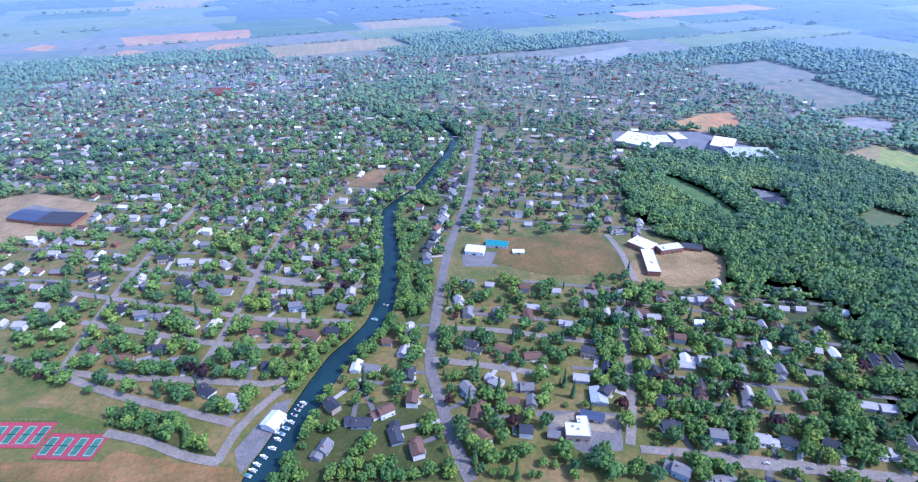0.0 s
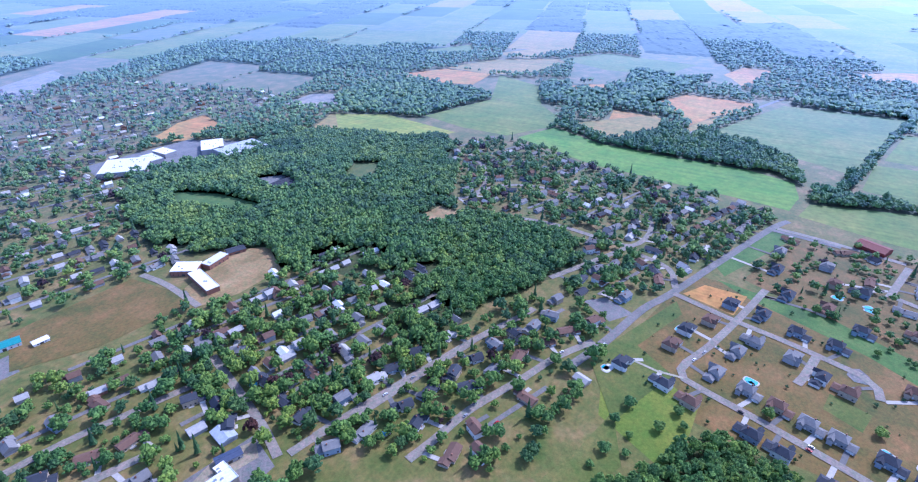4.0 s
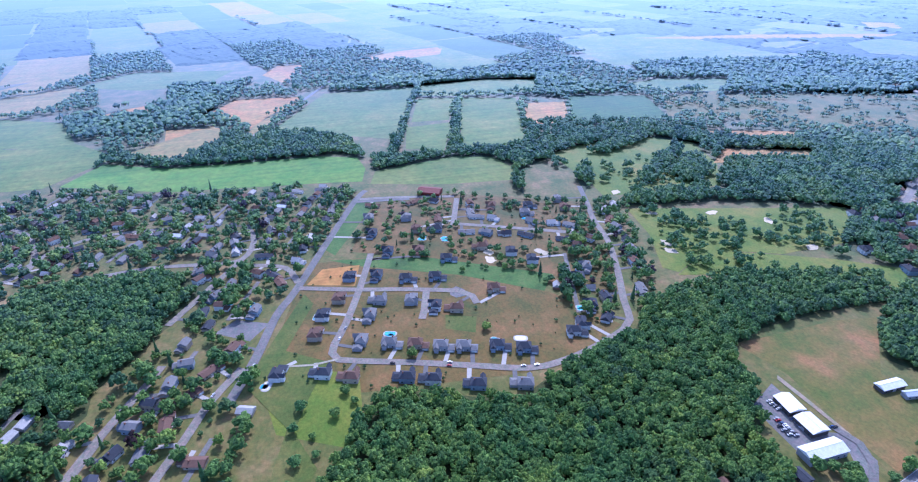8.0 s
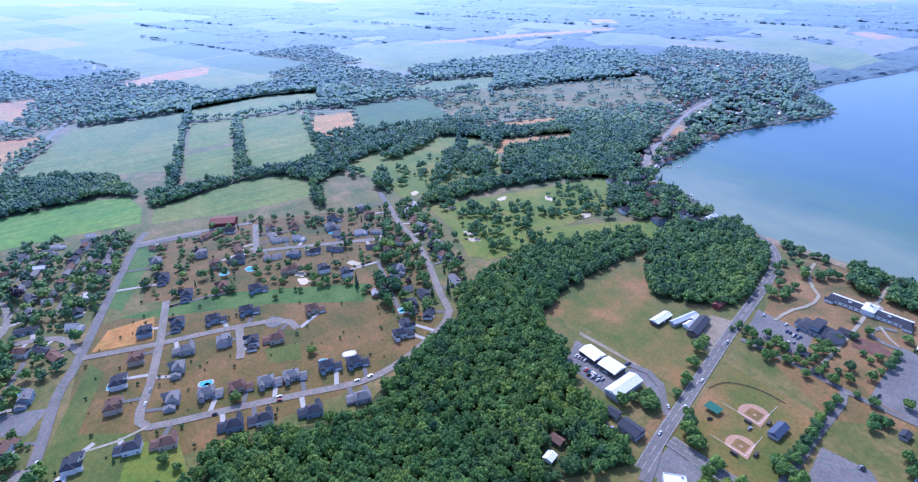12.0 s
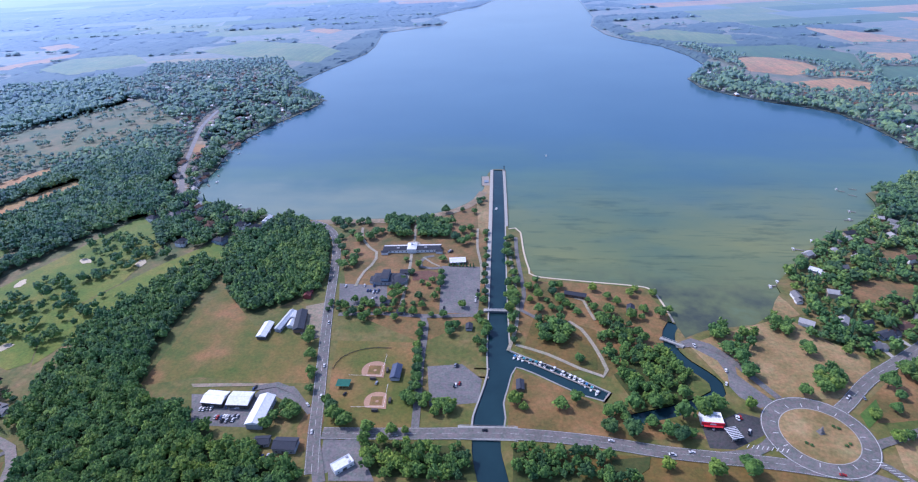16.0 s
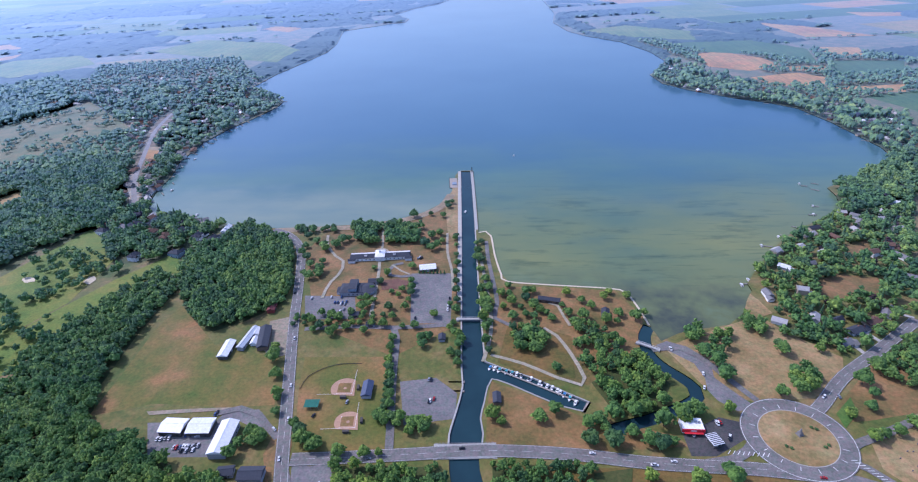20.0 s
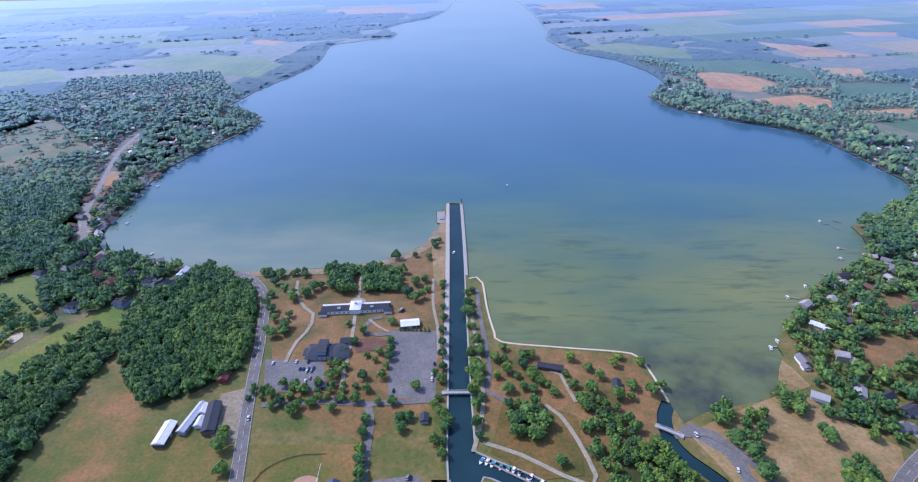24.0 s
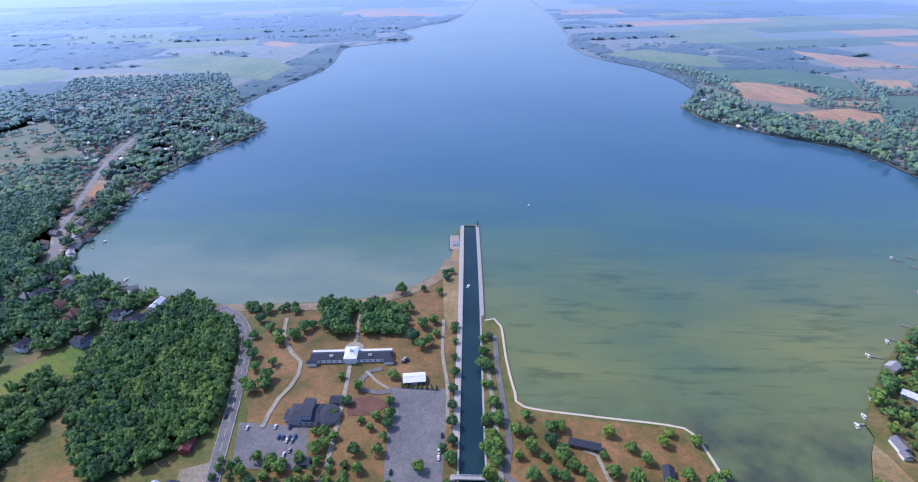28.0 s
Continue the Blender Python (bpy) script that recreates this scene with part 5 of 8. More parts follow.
def spread(name, places, radius, material, label, tall=1.0, kinds=None):
    """Many crowns as one mesh: finely lobed where they stand near the middle of the plan, plainer farther out."""
    if not len(places):
        return None
    away = np.hypot(places[:, 0] - EYE[0], places[:, 1] - EYE[1])
    vs, fs, k = [], [], 0
    for shapes, lo, hi in ((kinds or FINE, 0, 520), (kinds or PLAIN, 520, 1150), (kinds or COARSE, 1150, 1e9)):
        pick = np.where((away >= lo) & (away < hi), rng.integers(0, len(shapes), len(places)), -1)
        for j, (cv, cf) in enumerate(shapes):
            p, r = places[pick == j], radius[pick == j]
            if not len(p):
                continue
            a = rng.uniform(0, 6.283, len(p))
            oval = rng.uniform(0.85, 1.15, (len(p), 1))
            x = cv[None, :, 0] * oval * np.cos(a)[:, None] - cv[None, :, 1] * np.sin(a)[:, None]
            y = cv[None, :, 0] * oval * np.sin(a)[:, None] + cv[None, :, 1] * np.cos(a)[:, None]
            z = cv[None, :, 2] * rng.uniform(0.85, 1.2, len(p))[:, None] * tall
            v = np.stack([x, y, z], 2) * r[:, None, None]
            v[:, :, :2] += p[:, None, :]
            v[:, :, 2] += 0.3 * min(1.0, tall) * r[:, None]
            vs.append(v.reshape(-1, 3))
            fs.append((cf[None] + (np.arange(len(p)) * len(cv))[:, None, None] + k).reshape(-1, 3))
            k += len(p) * len(cv)
    return tagged(link_np(name, np.concatenate(vs), np.concatenate(fs), material), label, "trees", "", "stuff")


def scatter(outline, step, share=1.0):
    o = np.array(outline, float)
    lo, hi = o.min(0), o.max(0)
    gx, gy = np.meshgrid(np.arange(lo[0], hi[0], step), np.arange(lo[1], hi[1], step))
    p = np.stack([gx.ravel(), gy.ravel()], 1) + rng.uniform(-0.45, 0.45, (gx.size, 2)) * step
    p = p[rng.random(len(p)) < share]
    p = p[inside(p[:, 0], p[:, 1], o)]
    return p[~in_water(p[:, 0], p[:, 1])] if len(p) else p


SEGS = np.concatenate([np.concatenate([l[:-1], l[1:], np.full((len(l) - 1, 1), w)], 1) for l, w in ROADS])


def off_road(p, gap):
    """Which places stand clear of the roads."""
    p = p[:, :2]
    ok = np.ones(len(p), bool)
    for x0, y0, x1, y1, w in SEGS:
        near = np.nonzero(ok & (abs(p[:, 0] - x0) < 40) & (abs(p[:, 1] - y0) < 40))[0]
        if len(near):
            q, a, b = p[near], np.array([x0, y0]), np.array([x1 - x0, y1 - y0])
            u = np.clip(((q - a) @ b) / (b @ b + 1e-9), 0, 1)
            e = q - a - u[:, None] * b
            ok[near[np.hypot(e[:, 0], e[:, 1]) < w / 2 + gap]] = False
    return ok


def in_clearing(p):
    """Which places lie on open ground that stays clear."""
    hit = np.zeros(len(p), bool)
    for o in CLEARED:
        hit |= inside(p[:, 0], p[:, 1], o)
    return hit


# ---- houses: where they stand ----
HOUSES = []  # x, y, turn, size


def along(line, width, both=True, gap=19.0, back=17.0, share=0.72):
    run = 0.0
    for (x0, y0), (x1, y1) in zip(line[:-1], line[1:]):
        step = math.hypot(x1 - x0, y1 - y0)
        run += step
        if run < gap or step < 1e-6:
            continue
        run = 0.0
        ux, uy = (x1 - x0) / step, (y1 - y0) / step
        for s in (1, -1):
            if random.random() < share:
                b = width / 2 + back + random.uniform(-2, 3)
                yield x1 - uy * b * s, y1 + ux * b * s, math.degrees(math.atan2(uy, ux)) + (0 if s > 0 else 180)


def free_spot(x, y, gap):
    if any(abs(x - h[0]) < gap and abs(y - h[1]) < gap for h in HOUSES):
        return False
    p = np.array([[x, y]])
    return bool(off_road(p, 9.0)[0]) and not in_clearing(p)[0] and not in_water(p[:, 0], p[:, 1])[0]


H_COVE = ((-491, 413), (-492, 435), (-468, 424), (-396, 396), (-384, 413), (-355, 398), (-331, 390), (-361, 352), (-411, 346), (-421, 408), (-455, 431))
H_SHORE = ((-536, 540), (-578, 640), (-545, 575), (-747, 925), (-722, 938), (-553, 1018), (-533, 1005), (-573, 1000), (-634, 972), (-519, 745), (-640, 775), (-598, 960), (-700, 890))
H_RIVER = ((43, -558), (18, -541), (66, -578), (24, -566), (3, -524), (70, -538))
for x, y in H_COVE:
    HOUSES.append((x, y, 0, 2.0))
for x, y in H_RIVER:
    HOUSES.append((x, y, 0, 1.0))
for x, y in H_SUB:
    HOUSES.append((x, y, random.choice((-18, 72, 70, 75)), 2.0))
zones = [np.array(o, float) for _, o in TOWN.values()]
for line, width in ROADS:
    for x, y, turn in along(line, width):
        p = np.array([[x, y]])
        if any(inside(p[:, 0], p[:, 1], z)[0] for z in zones) and free_spot(x, y, 15):
            HOUSES.append((x, y, turn, random.uniform(0.85, 1.15)))
for i, (x, y) in enumerate(H_SHORE):
    HOUSES.append((x, y, (20, 65, 110)[i % 3], 1.0))
FAR_HOUSES = []
LANES = []


def street_rows(name, outline):
    """Back streets of a town quarter, with a row of houses along either side."""
    o = np.array(outline, float)
    turn = dict(town_nw=-0.2, town_n=-0.3, town_far=-0.3, town_e=-0.3, south=-0.37, hill=-0.37).get(name, -0.3)
    c, s = math.cos(turn), math.sin(turn)
    mid = o.mean(0)
    q = (o - mid) @ np.array([[c, -s], [s, c]])
    lo, hi = q.min(0), q.max(0)
    out = []
    for v in np.arange(lo[1] + 20, hi[1], 66):
        for u in np.arange(lo[0], hi[0], 24):
            a, b = mid + (u * c - v * s, u * s + v * c), mid + ((u + 24) * c - v * s, (u + 24) * s + v * c)
            pair = np.array([a, b])
            if inside(pair[:, 0], pair[:, 1], o).all() and off_road(pair, 16).all() and not in_clearing(pair).any() and not in_water(pair[:, 0], pair[:, 1]).any():
                LANES.append((*a, *b, 4.6))
        for side in (-1, 1):
            u = lo[0] + rng.uniform(0, 12)
            while u < hi[0]:
                w = v + side * (15 + rng.uniform(-2, 3))
                if rng.random() < dict(south=0.4, town_e=0.55, hill=0.7, town_nw=0.8, town_far=0.42, town_n=0.55).get(name, 0.5):
                    out.append((*(mid + (u * c - w * s, u * s + w * c)), turn + rng.choice((0, 1.57)) + rng.uniform(-0.08, 0.08)))
                u += rng.uniform(14, 22)
    out = np.array(out)
    out = out[inside(out[:, 0], out[:, 1], o)]
    return out[~in_water(out[:, 0], out[:, 1])]


for name, (kind, outline) in TOWN.items():
    if kind == "town":
        p = street_rows(name, outline)
    else:
        p = scatter(outline, dict(sub=40, sparse=60, lush=32)[kind], 0.66)
    p = p[off_road(p, 14)]
    p = p[~in_clearing(p)]
    if kind != "town":
        p = np.c_[p, rng.uniform(0, 6.28, len(p))]
    for x, y, turn in p:
        if not any(abs(x - h[0]) < 15 and abs(y - h[1]) < 15 for h in HOUSES):
            if kind == "sub":
                HOUSES.append((x, y, random.choice((-18, 72)), 2.0))
                continue
            FAR_HOUSES.append((x, y, turn))
SPOTS = [(h[0], h[1]) for h in HOUSES] + [h[:2] for h in FAR_HOUSES]
SEGS = np.concatenate([SEGS, np.array(LANES)])
GRID = set()
for x, y in SPOTS:
    for i in (-1, 0, 1):
        for j in (-1, 0, 1):
            GRID.add((int((x + 5 * i) // 5), int((y + 5 * j) // 5)))


YARDS = {(a + i, b + j) for a, b in GRID for i in (-2, -1, 0, 1, 2) for j in (-2, -1, 0, 1, 2)}


def no_house(p, taken_up=GRID):
    return np.array([(int(x // 5), int(y // 5)) not in taken_up for x, y in p], bool) if len(p) else np.zeros(0, bool)


# ---- the woods ----
def canopy(name, blocks, label, cell=11.0, low=6.0, high=12.0, off=()):
    """Far woods as one closed, uneven canopy, drawn down to the ground round its edge. blocks: outlines."""
    vs, fs, k = [], [], 0
    for outline in blocks:
        o = np.array(outline, float)
        lo, hi = o.min(0) - cell, o.max(0) + cell
        nx, ny = int((hi[0] - lo[0]) / cell) + 2, int((hi[1] - lo[1]) / cell) + 2
        gx, gy = np.meshgrid(np.arange(nx) * cell + lo[0], np.arange(ny) * cell + lo[1])
        p = np.stack([gx.ravel(), gy.ravel()], 1) + rng.uniform(-0.36, 0.36, (nx * ny, 2)) * cell
        keep = inside(p[:, 0], p[:, 1], o) & ~in_water(p[:, 0], p[:, 1])
        for q in off:
            if (q.max(0) > lo).all() and (q.min(0) < hi).all():
                keep &= ~inside(p[:, 0], p[:, 1], q)
        keep &= drift(p, 130.0, 8.8) > 0.3
        wet = in_water(p[:, 0], p[:, 1])
        z = np.where(keep, rng.uniform(low, high, len(p)), -0.3)
        i = (np.arange(ny - 1)[:, None] * nx + np.arange(nx - 1)[None]).ravel()
        f = np.concatenate([np.stack([i, i + 1, i + nx + 1], 1), np.stack([i, i + nx + 1, i + nx], 1)])
        z[f[wet[f].any(1)].ravel()] = -0.3
        f = f[keep[f].any(1) & ~wet[f].any(1)]
        if not len(f):
            continue
        vs.append(np.c_[p, z])
        fs.append(f + k)
        k += len(p)
    return tagged(link_np(name, np.concatenate(vs), np.concatenate(fs), TURF["wood"]), label, "woods", "", "stuff")


def drift(p, scale, seed):
    """A slow change of the woods' make-up over the land, from 0 to 1."""
    return np.array([0.5 + 0.9 * noise.noise(Vector((x / scale, y / scale, seed))) for x, y in p]) if len(p) else np.zeros(0)


for name, outline in WOODS.items():
    mid = np.mean(outline, 0)
    away = np.hypot(*(mid - EYE))
    if away >= 1900:
        canopy("woodland", [outline], "far dense woodland canopy", 10.0, 3.0, 7.5, CLEARED)
        v, f = sheet(outline, 0.012)
        tagged(link("woodland_floor", v, f, TURF["wood"]), "green undergrowth below the trees", "ground", "", "structure")
        continue
    step = 6.2 if away < 700 else 8.0 if away < 1300 else 9.5
    p = scatter(outline, step)
    p = p[off_road(p, 3.0 if away < 700 else 7.0)]
    p = p[~in_clearing(p)]
    p = p[no_house(p, YARDS)]
    if not len(p):
        continue
    r = rng.uniform(0.5, 0.98, len(p)) * step * 0.98
    grove = away < 620 and len(p) < 400
    if grove:
        p = p[rng.random(len(p)) < 0.8]
        r = rng.uniform(2.4, 5.4, len(p))
    tone = np.clip(0.6 * rng.random(len(p)) + 0.4 * drift(p, 90.0, 5.5), 0, 0.999)
    for mat, lo, hi, label in (("leaf_dark", 0, 0.24, "darker crowns in the woodland"), ("leaf", 0.24, 0.7, "dense broadleaf woodland of rounded green crowns"), ("leaf_light", 0.7, 1, "lighter green crowns in the woodland")):
        s = (tone >= lo) & (tone < hi)
        spread("woodland", p[s], r[s], MAT[mat], label, 1.15)
    v, f = sheet(outline, 0.012)
    tagged(link("woodland_floor", v, f, TURF["floor"]), "dark leaf litter under the trees", "ground", "", "structure")

# ---- garden and street trees ----
for name, (kind, outline) in TOWN.items():
    mid = np.mean(outline, 0)
    away = np.hypot(*(mid - EYE))
    step = 8.7 if away < 900 else 12 if away < 1500 else 15
    step *= 0.85 if kind == "lush" else 1.0
    p = scatter(outline, step, dict(town=0.86, sub=0.3, sparse=0.7, lush=0.95)[kind])
    p = p[off_road(p, 0.6)]
    p = p[~in_clearing(p)]
    p = p[no_house(p)]
    p = p[drift(p, 45.0, 2.2) + rng.uniform(-0.3, 0.3, len(p)) > (0.2 if kind == "town" else 0.12)]
    if not len(p):
        continue
    r = 1.9 + 5.0 * rng.random(len(p)) ** 1.25 * (1.0 if away < 1200 else 1.15) * (0.75 if kind == "sub" else 1.0)
    tone = rng.random(len(p))
    for mat, lo, hi, label in (("leaf", 0, 0.5, "green garden trees among the houses"), ("leaf_light", 0.5, 0.76, "light green garden trees"), ("leaf_dark", 0.76, 0.9, "dark green garden trees"), ("leaf_red", 0.9, 0.925, "dark red ornamental trees")):
        s = (tone >= lo) & (tone < hi)
        spread("garden_trees", p[s], r[s], MAT[mat], label, 1.1)
    s = tone >= 0.925
    spread("garden_conifers", p[s], np.clip(r[s], 2.4, 4.6), MAT["leaf_dark"], "dark pointed conifers among the houses", 1.35, SPRUCE)

# ---- trees along the river ----
left, right = sides(river_line, 30)
bankside = np.concatenate([q[(q[:, 1] < top)] + rng.uniform(-5, 5, (int((q[:, 1] < top).sum()), 2)) for q, top in ((left, -480), (right, -480), (left, -480), (right, -620), (left, -620), (right, -640))])
bankside = bankside[~in_water(bankside[:, 0], bankside[:, 1])]
bankside = bankside[off_road(bankside, 2.0) & no_house(bankside) & ~in_clearing(bankside)]
bankside = bankside[np.hypot(*(bankside[:, None] - np.array(BOATS_RIVER)[None]).transpose(2, 0, 1)).min(1) > 14]
spread("river_trees", bankside, rng.uniform(2.6, 5.2, len(bankside)), MAT["leaf"], "green trees leaning over the river banks", 1.15)

# ---- far farmland: fields, woodlots and hedges beyond the plan's own ----
fields = {k: ([], []) for k in ("crop", "crop_blue", "crop_dark", "crop_tan", "tan", "grass", "wood")}
lots = []
ca, sa = math.cos(0.28), math.sin(0.28)
taken = PATCHES + [np.array(o, float) for o in WOODS.values()] + zones
for i in range(-15, 16):
    for j in range(-26, 27):
        w, h = 430, 215
        cx, cy = i * w + (40 if j % 2 else -60), j * h
        x, y = ca * cx - sa * cy, sa * cx + ca * cy
        away = math.hypot(x, y + 250)
        if away < 950 or away > 5600:
            continue
        corner = [(cx + s * w * 0.495 + random.uniform(-22, 22), cy + q * h * 0.49 + random.uniform(-14, 14)) for s, q in ((-1, -1), (1, -1), (1, 1), (-1, 1))]
        corner = [(ca * a - sa * b, sa * a + ca * b) for a, b in corner]
        c = np.array(corner + [(x, y)])
        if in_water(c[:, 0], c[:, 1]).any() or any(inside(c[:, 0], c[:, 1], o).any() for o in taken):
            lots.append((corner, 0.9 if noise.noise(Vector((x / 400.0, y / 400.0, 9.1))) > -0.12 else 0.0, away))
            continue
        wooded = noise.noise(Vector((x / 900.0, y / 700.0, 3.7))) > 0.02
        kind = "wood" if wooded and random.random() < 0.85 else random.choices(("crop", "crop_blue", "crop_dark", "crop_tan", "tan", "grass", "wood"), (26, 14, 20, 8, 8, 6, 14))[0]
        if kind == "wood":
            lots.append((corner, 1.0, away))
            vs, fs = fields["wood"]
            k = len(vs)
            vs += [(*q, 0.03 + 0.0002 * away / 10) for q in corner]
            fs.append((k, k + 1, k + 2, k + 3))
        else:
            vs, fs = fields[kind]
            k = len(vs)
            vs += [(*q, 0.03 + 0.0002 * away / 10) for q in corner]
            fs.append((k, k + 1, k + 2, k + 3))
            lots.append((corner, 0.0, away))
for kind, (vs, fs) in fields.items():
    if fs:
        tagged(link("farmland" if kind != "wood" else "woodlots", vs, fs, TURF[kind]), "far patchwork of fields" if kind != "wood" else "far dark green woodlots", "fields" if kind != "wood" else "woods", "", "structure")
pts, woods = {0: [], 1: []}, []
for corner, share, away in lots:
    step = 15 if away < 1800 else 21 if away < 2600 else 34
    if share and away < 4400 and corner[0][0] < 900 + 0.8 * abs(corner[0][1]):
        if away > 2100:
            woods.append(corner)
        else:
            p = scatter(corner, 12.5)
            keep = np.ones(len(p), bool)
            for o in taken:
                keep &= ~inside(p[:, 0], p[:, 1], o)
            pts[0].append(np.c_[p[keep], rng.uniform(4.6, 7.6, keep.sum())])
    a, b = np.array(corner[0]), np.array(corner[1])
    n = int(np.hypot(*(b - a)) / step * 1.2)
    if random.random() < 0.4 and away < 3400:
        q = a + (b - a) * rng.random((n, 1)) + rng.uniform(-5, 5, (n, 2))
        keep = ~in_water(q[:, 0], q[:, 1])
        for o in taken:
            keep &= ~inside(q[:, 0], q[:, 1], o)
        pts[1].append(np.c_[q[keep], np.full(keep.sum(), step * 0.36)])
q = np.concatenate(pts[1])
spread("hedgerows", q[:, :2], q[:, 2] * rng.uniform(0.8, 1.1, len(q)), MAT["leaf"], "hedgerow trees between fields", 0.55)
q = np.concatenate(pts[0])
spread("woodlots", q[:, :2], q[:, 2], MAT["leaf"], "rounded crowns of the woodlots between the fields", 1.1)
canopy("far_woods", woods, "far dark green woodlots", 11.0, 2.5, 6.5, taken)


# ---- houses ----
def part(name, bm, material, parent, label=""):
    me = bpy.data.meshes.new(name)
    bm.to_mesh(me)
    bm.free()
    me.materials.append(material)
    ob = new(name, me)
    ob.parent = parent
    if label:
        tagged(ob, label)
    return ob


def box(bm, x0, y0, z0, x1, y1, z1):
    v = [bm.verts.new(p) for p in ((x0, y0, z0), (x1, y0, z0), (x1, y1, z0), (x0, y1, z0), (x0, y0, z1), (x1, y0, z1), (x1, y1, z1), (x0, y1, z1))]
    for q in ((3, 2, 1, 0), (4, 5, 6, 7), (0, 1, 5, 4), (1, 2, 6, 5), (2, 3, 7, 6), (3, 0, 4, 7)):
        bm.faces.new([v[i] for i in q])
    return bm


def gable(bm, x0, y0, x1, y1, z, rise, over=0.5, thick=0.25, hip=0.0):
    """A pitched roof with its ridge along x."""
    ym = (y0 + y1) / 2
    x0, x1, y0, y1 = x0 - over, x1 + over, y0 - over, y1 + over
    lo = [(x0, y0), (x1, y0), (x1, y1), (x0, y1)]
    a = [bm.verts.new((*p, z - 0.15)) for p in lo]
    b = [bm.verts.new((*p, z - 0.15 + thick)) for p in lo]
    r = [bm.verts.new((x0 + hip, ym, z + rise)), bm.verts.new((x1 - hip, ym, z + rise))]
    for q in ((a[3], a[2], a[1], a[0]), (a[0], a[1], b[1], b[0]), (a[1], a[2], b[2], b[1]), (a[2], a[3], b[3], b[2]), (a[3], a[0], b[0], b[3]), (b[0], b[1], r[1], r[0]), (b[2], b[3], r[0], r[1]), (b[1], b[2], r[1]), (b[3], b[0], r[0])):
        bm.faces.new(q)
    return bm
# ---- building materials ----
for key, name, color, rough, metal in (
    ("white_metal", "white roof sheet", (0.80, 0.80, 0.80), 0.5, 0.0), ("pale_metal", "pale grey roof sheet", (0.50, 0.53, 0.57), 0.45, 0.1), ("blue_metal", "dark blue roof sheet", (0.07, 0.09, 0.15), 0.5, 0.1),
    ("teal_metal", "teal roof sheet", (0.04, 0.30, 0.30), 0.5, 0.1), ("slate", "dark blue-grey shingle", (0.048, 0.054, 0.07), 0.85, 0.0), ("brown_roof", "brown shingle", (0.16, 0.09, 0.065), 0.85, 0.0),
    ("red_roof", "dark red roof", (0.20, 0.055, 0.05), 0.7, 0.0), ("grey_roof", "mid grey shingle", (0.205, 0.2, 0.2), 0.85, 0.0), ("light_roof", "pale weathered shingle", (0.44, 0.42, 0.40), 0.85, 0.0),
    ("white_membrane", "white flat roofing", (0.82, 0.82, 0.82), 0.6, 0.0), ("dark_siding", "dark timber", (0.09, 0.08, 0.07), 0.9, 0.0), ("grey_siding", "grey siding", (0.36, 0.36, 0.37), 0.8, 0.0),
    ("brown_siding", "brown siding", (0.19, 0.13, 0.09), 0.85, 0.0), ("white_siding", "white siding", (0.74, 0.73, 0.70), 0.7, 0.0), ("tan_siding", "tan siding", (0.45, 0.37, 0.28), 0.8, 0.0),
    ("blue_siding", "grey-blue siding", (0.27, 0.33, 0.40), 0.8, 0.0), ("brick", "red-brown brick", (0.27, 0.13, 0.09), 0.85, 0.0), ("red_siding", "barn red boards", (0.25, 0.05, 0.04), 0.85, 0.0),
    ("red_paint", "bright red paint", (0.62, 0.03, 0.04), 0.5, 0.0), ("glass", "dark window glass", (0.03, 0.04, 0.05), 0.1, 0.0), ("tyre", "black rubber", (0.02, 0.02, 0.02), 0.9, 0.0),
    ("car_white", "white car paint", (0.75, 0.75, 0.75), 0.25, 0.0), ("car_black", "black car paint", (0.02, 0.02, 0.025), 0.2, 0.0), ("car_red", "red car paint", (0.38, 0.03, 0.03), 0.25, 0.0),
    ("car_silver", "silver car paint", (0.42, 0.43, 0.45), 0.25, 0.5), ("car_blue", "blue car paint", (0.04, 0.08, 0.2), 0.25, 0.0), ("gel", "white boat hull", (0.8, 0.8, 0.78), 0.3, 0.0),
    ("canvas_blue", "blue canvas", (0.05, 0.22, 0.45), 0.8, 0.0), ("canvas_teal", "teal canvas", (0.06, 0.33, 0.36), 0.8, 0.0), ("planks", "weathered planks", (0.33, 0.29, 0.25), 0.9, 0.0),
    ("pool", "blue pool water", (0.06, 0.42, 0.55), 0.1, 0.0), ("cover", "white pool cover", (0.75, 0.75, 0.73), 0.6, 0.0), ("court_red", "red court surface", (0.36, 0.055, 0.075), 0.85, 0.0), ("court_green", "green court surface", (0.055, 0.17, 0.12), 0.85, 0.0),
    ("infield", "orange infield dirt", (0.50, 0.30, 0.19), 0.95, 0.0), ("sand", "pale bunker sand", (0.62, 0.53, 0.38), 0.95, 0.0), ("steel", "galvanised steel", (0.45, 0.46, 0.47), 0.4, 0.8), ("net", "green netting", (0.03, 0.16, 0.11), 0.9, 0.0),
    ("stone", "grey monument stone", (0.2, 0.19, 0.18), 0.9, 0.0), ("drive", "pale driveway concrete", (0.45, 0.42, 0.38), 0.9, 0.0), ("drive_dark", "grey driveway asphalt", (0.16, 0.155, 0.15), 0.9, 0.0), ("rust", "weathered brick paving", (0.30, 0.17, 0.12), 0.9, 0.0),
):
    MAT[key] = paint(name, color, rough, 0.18, 0.5, metal)


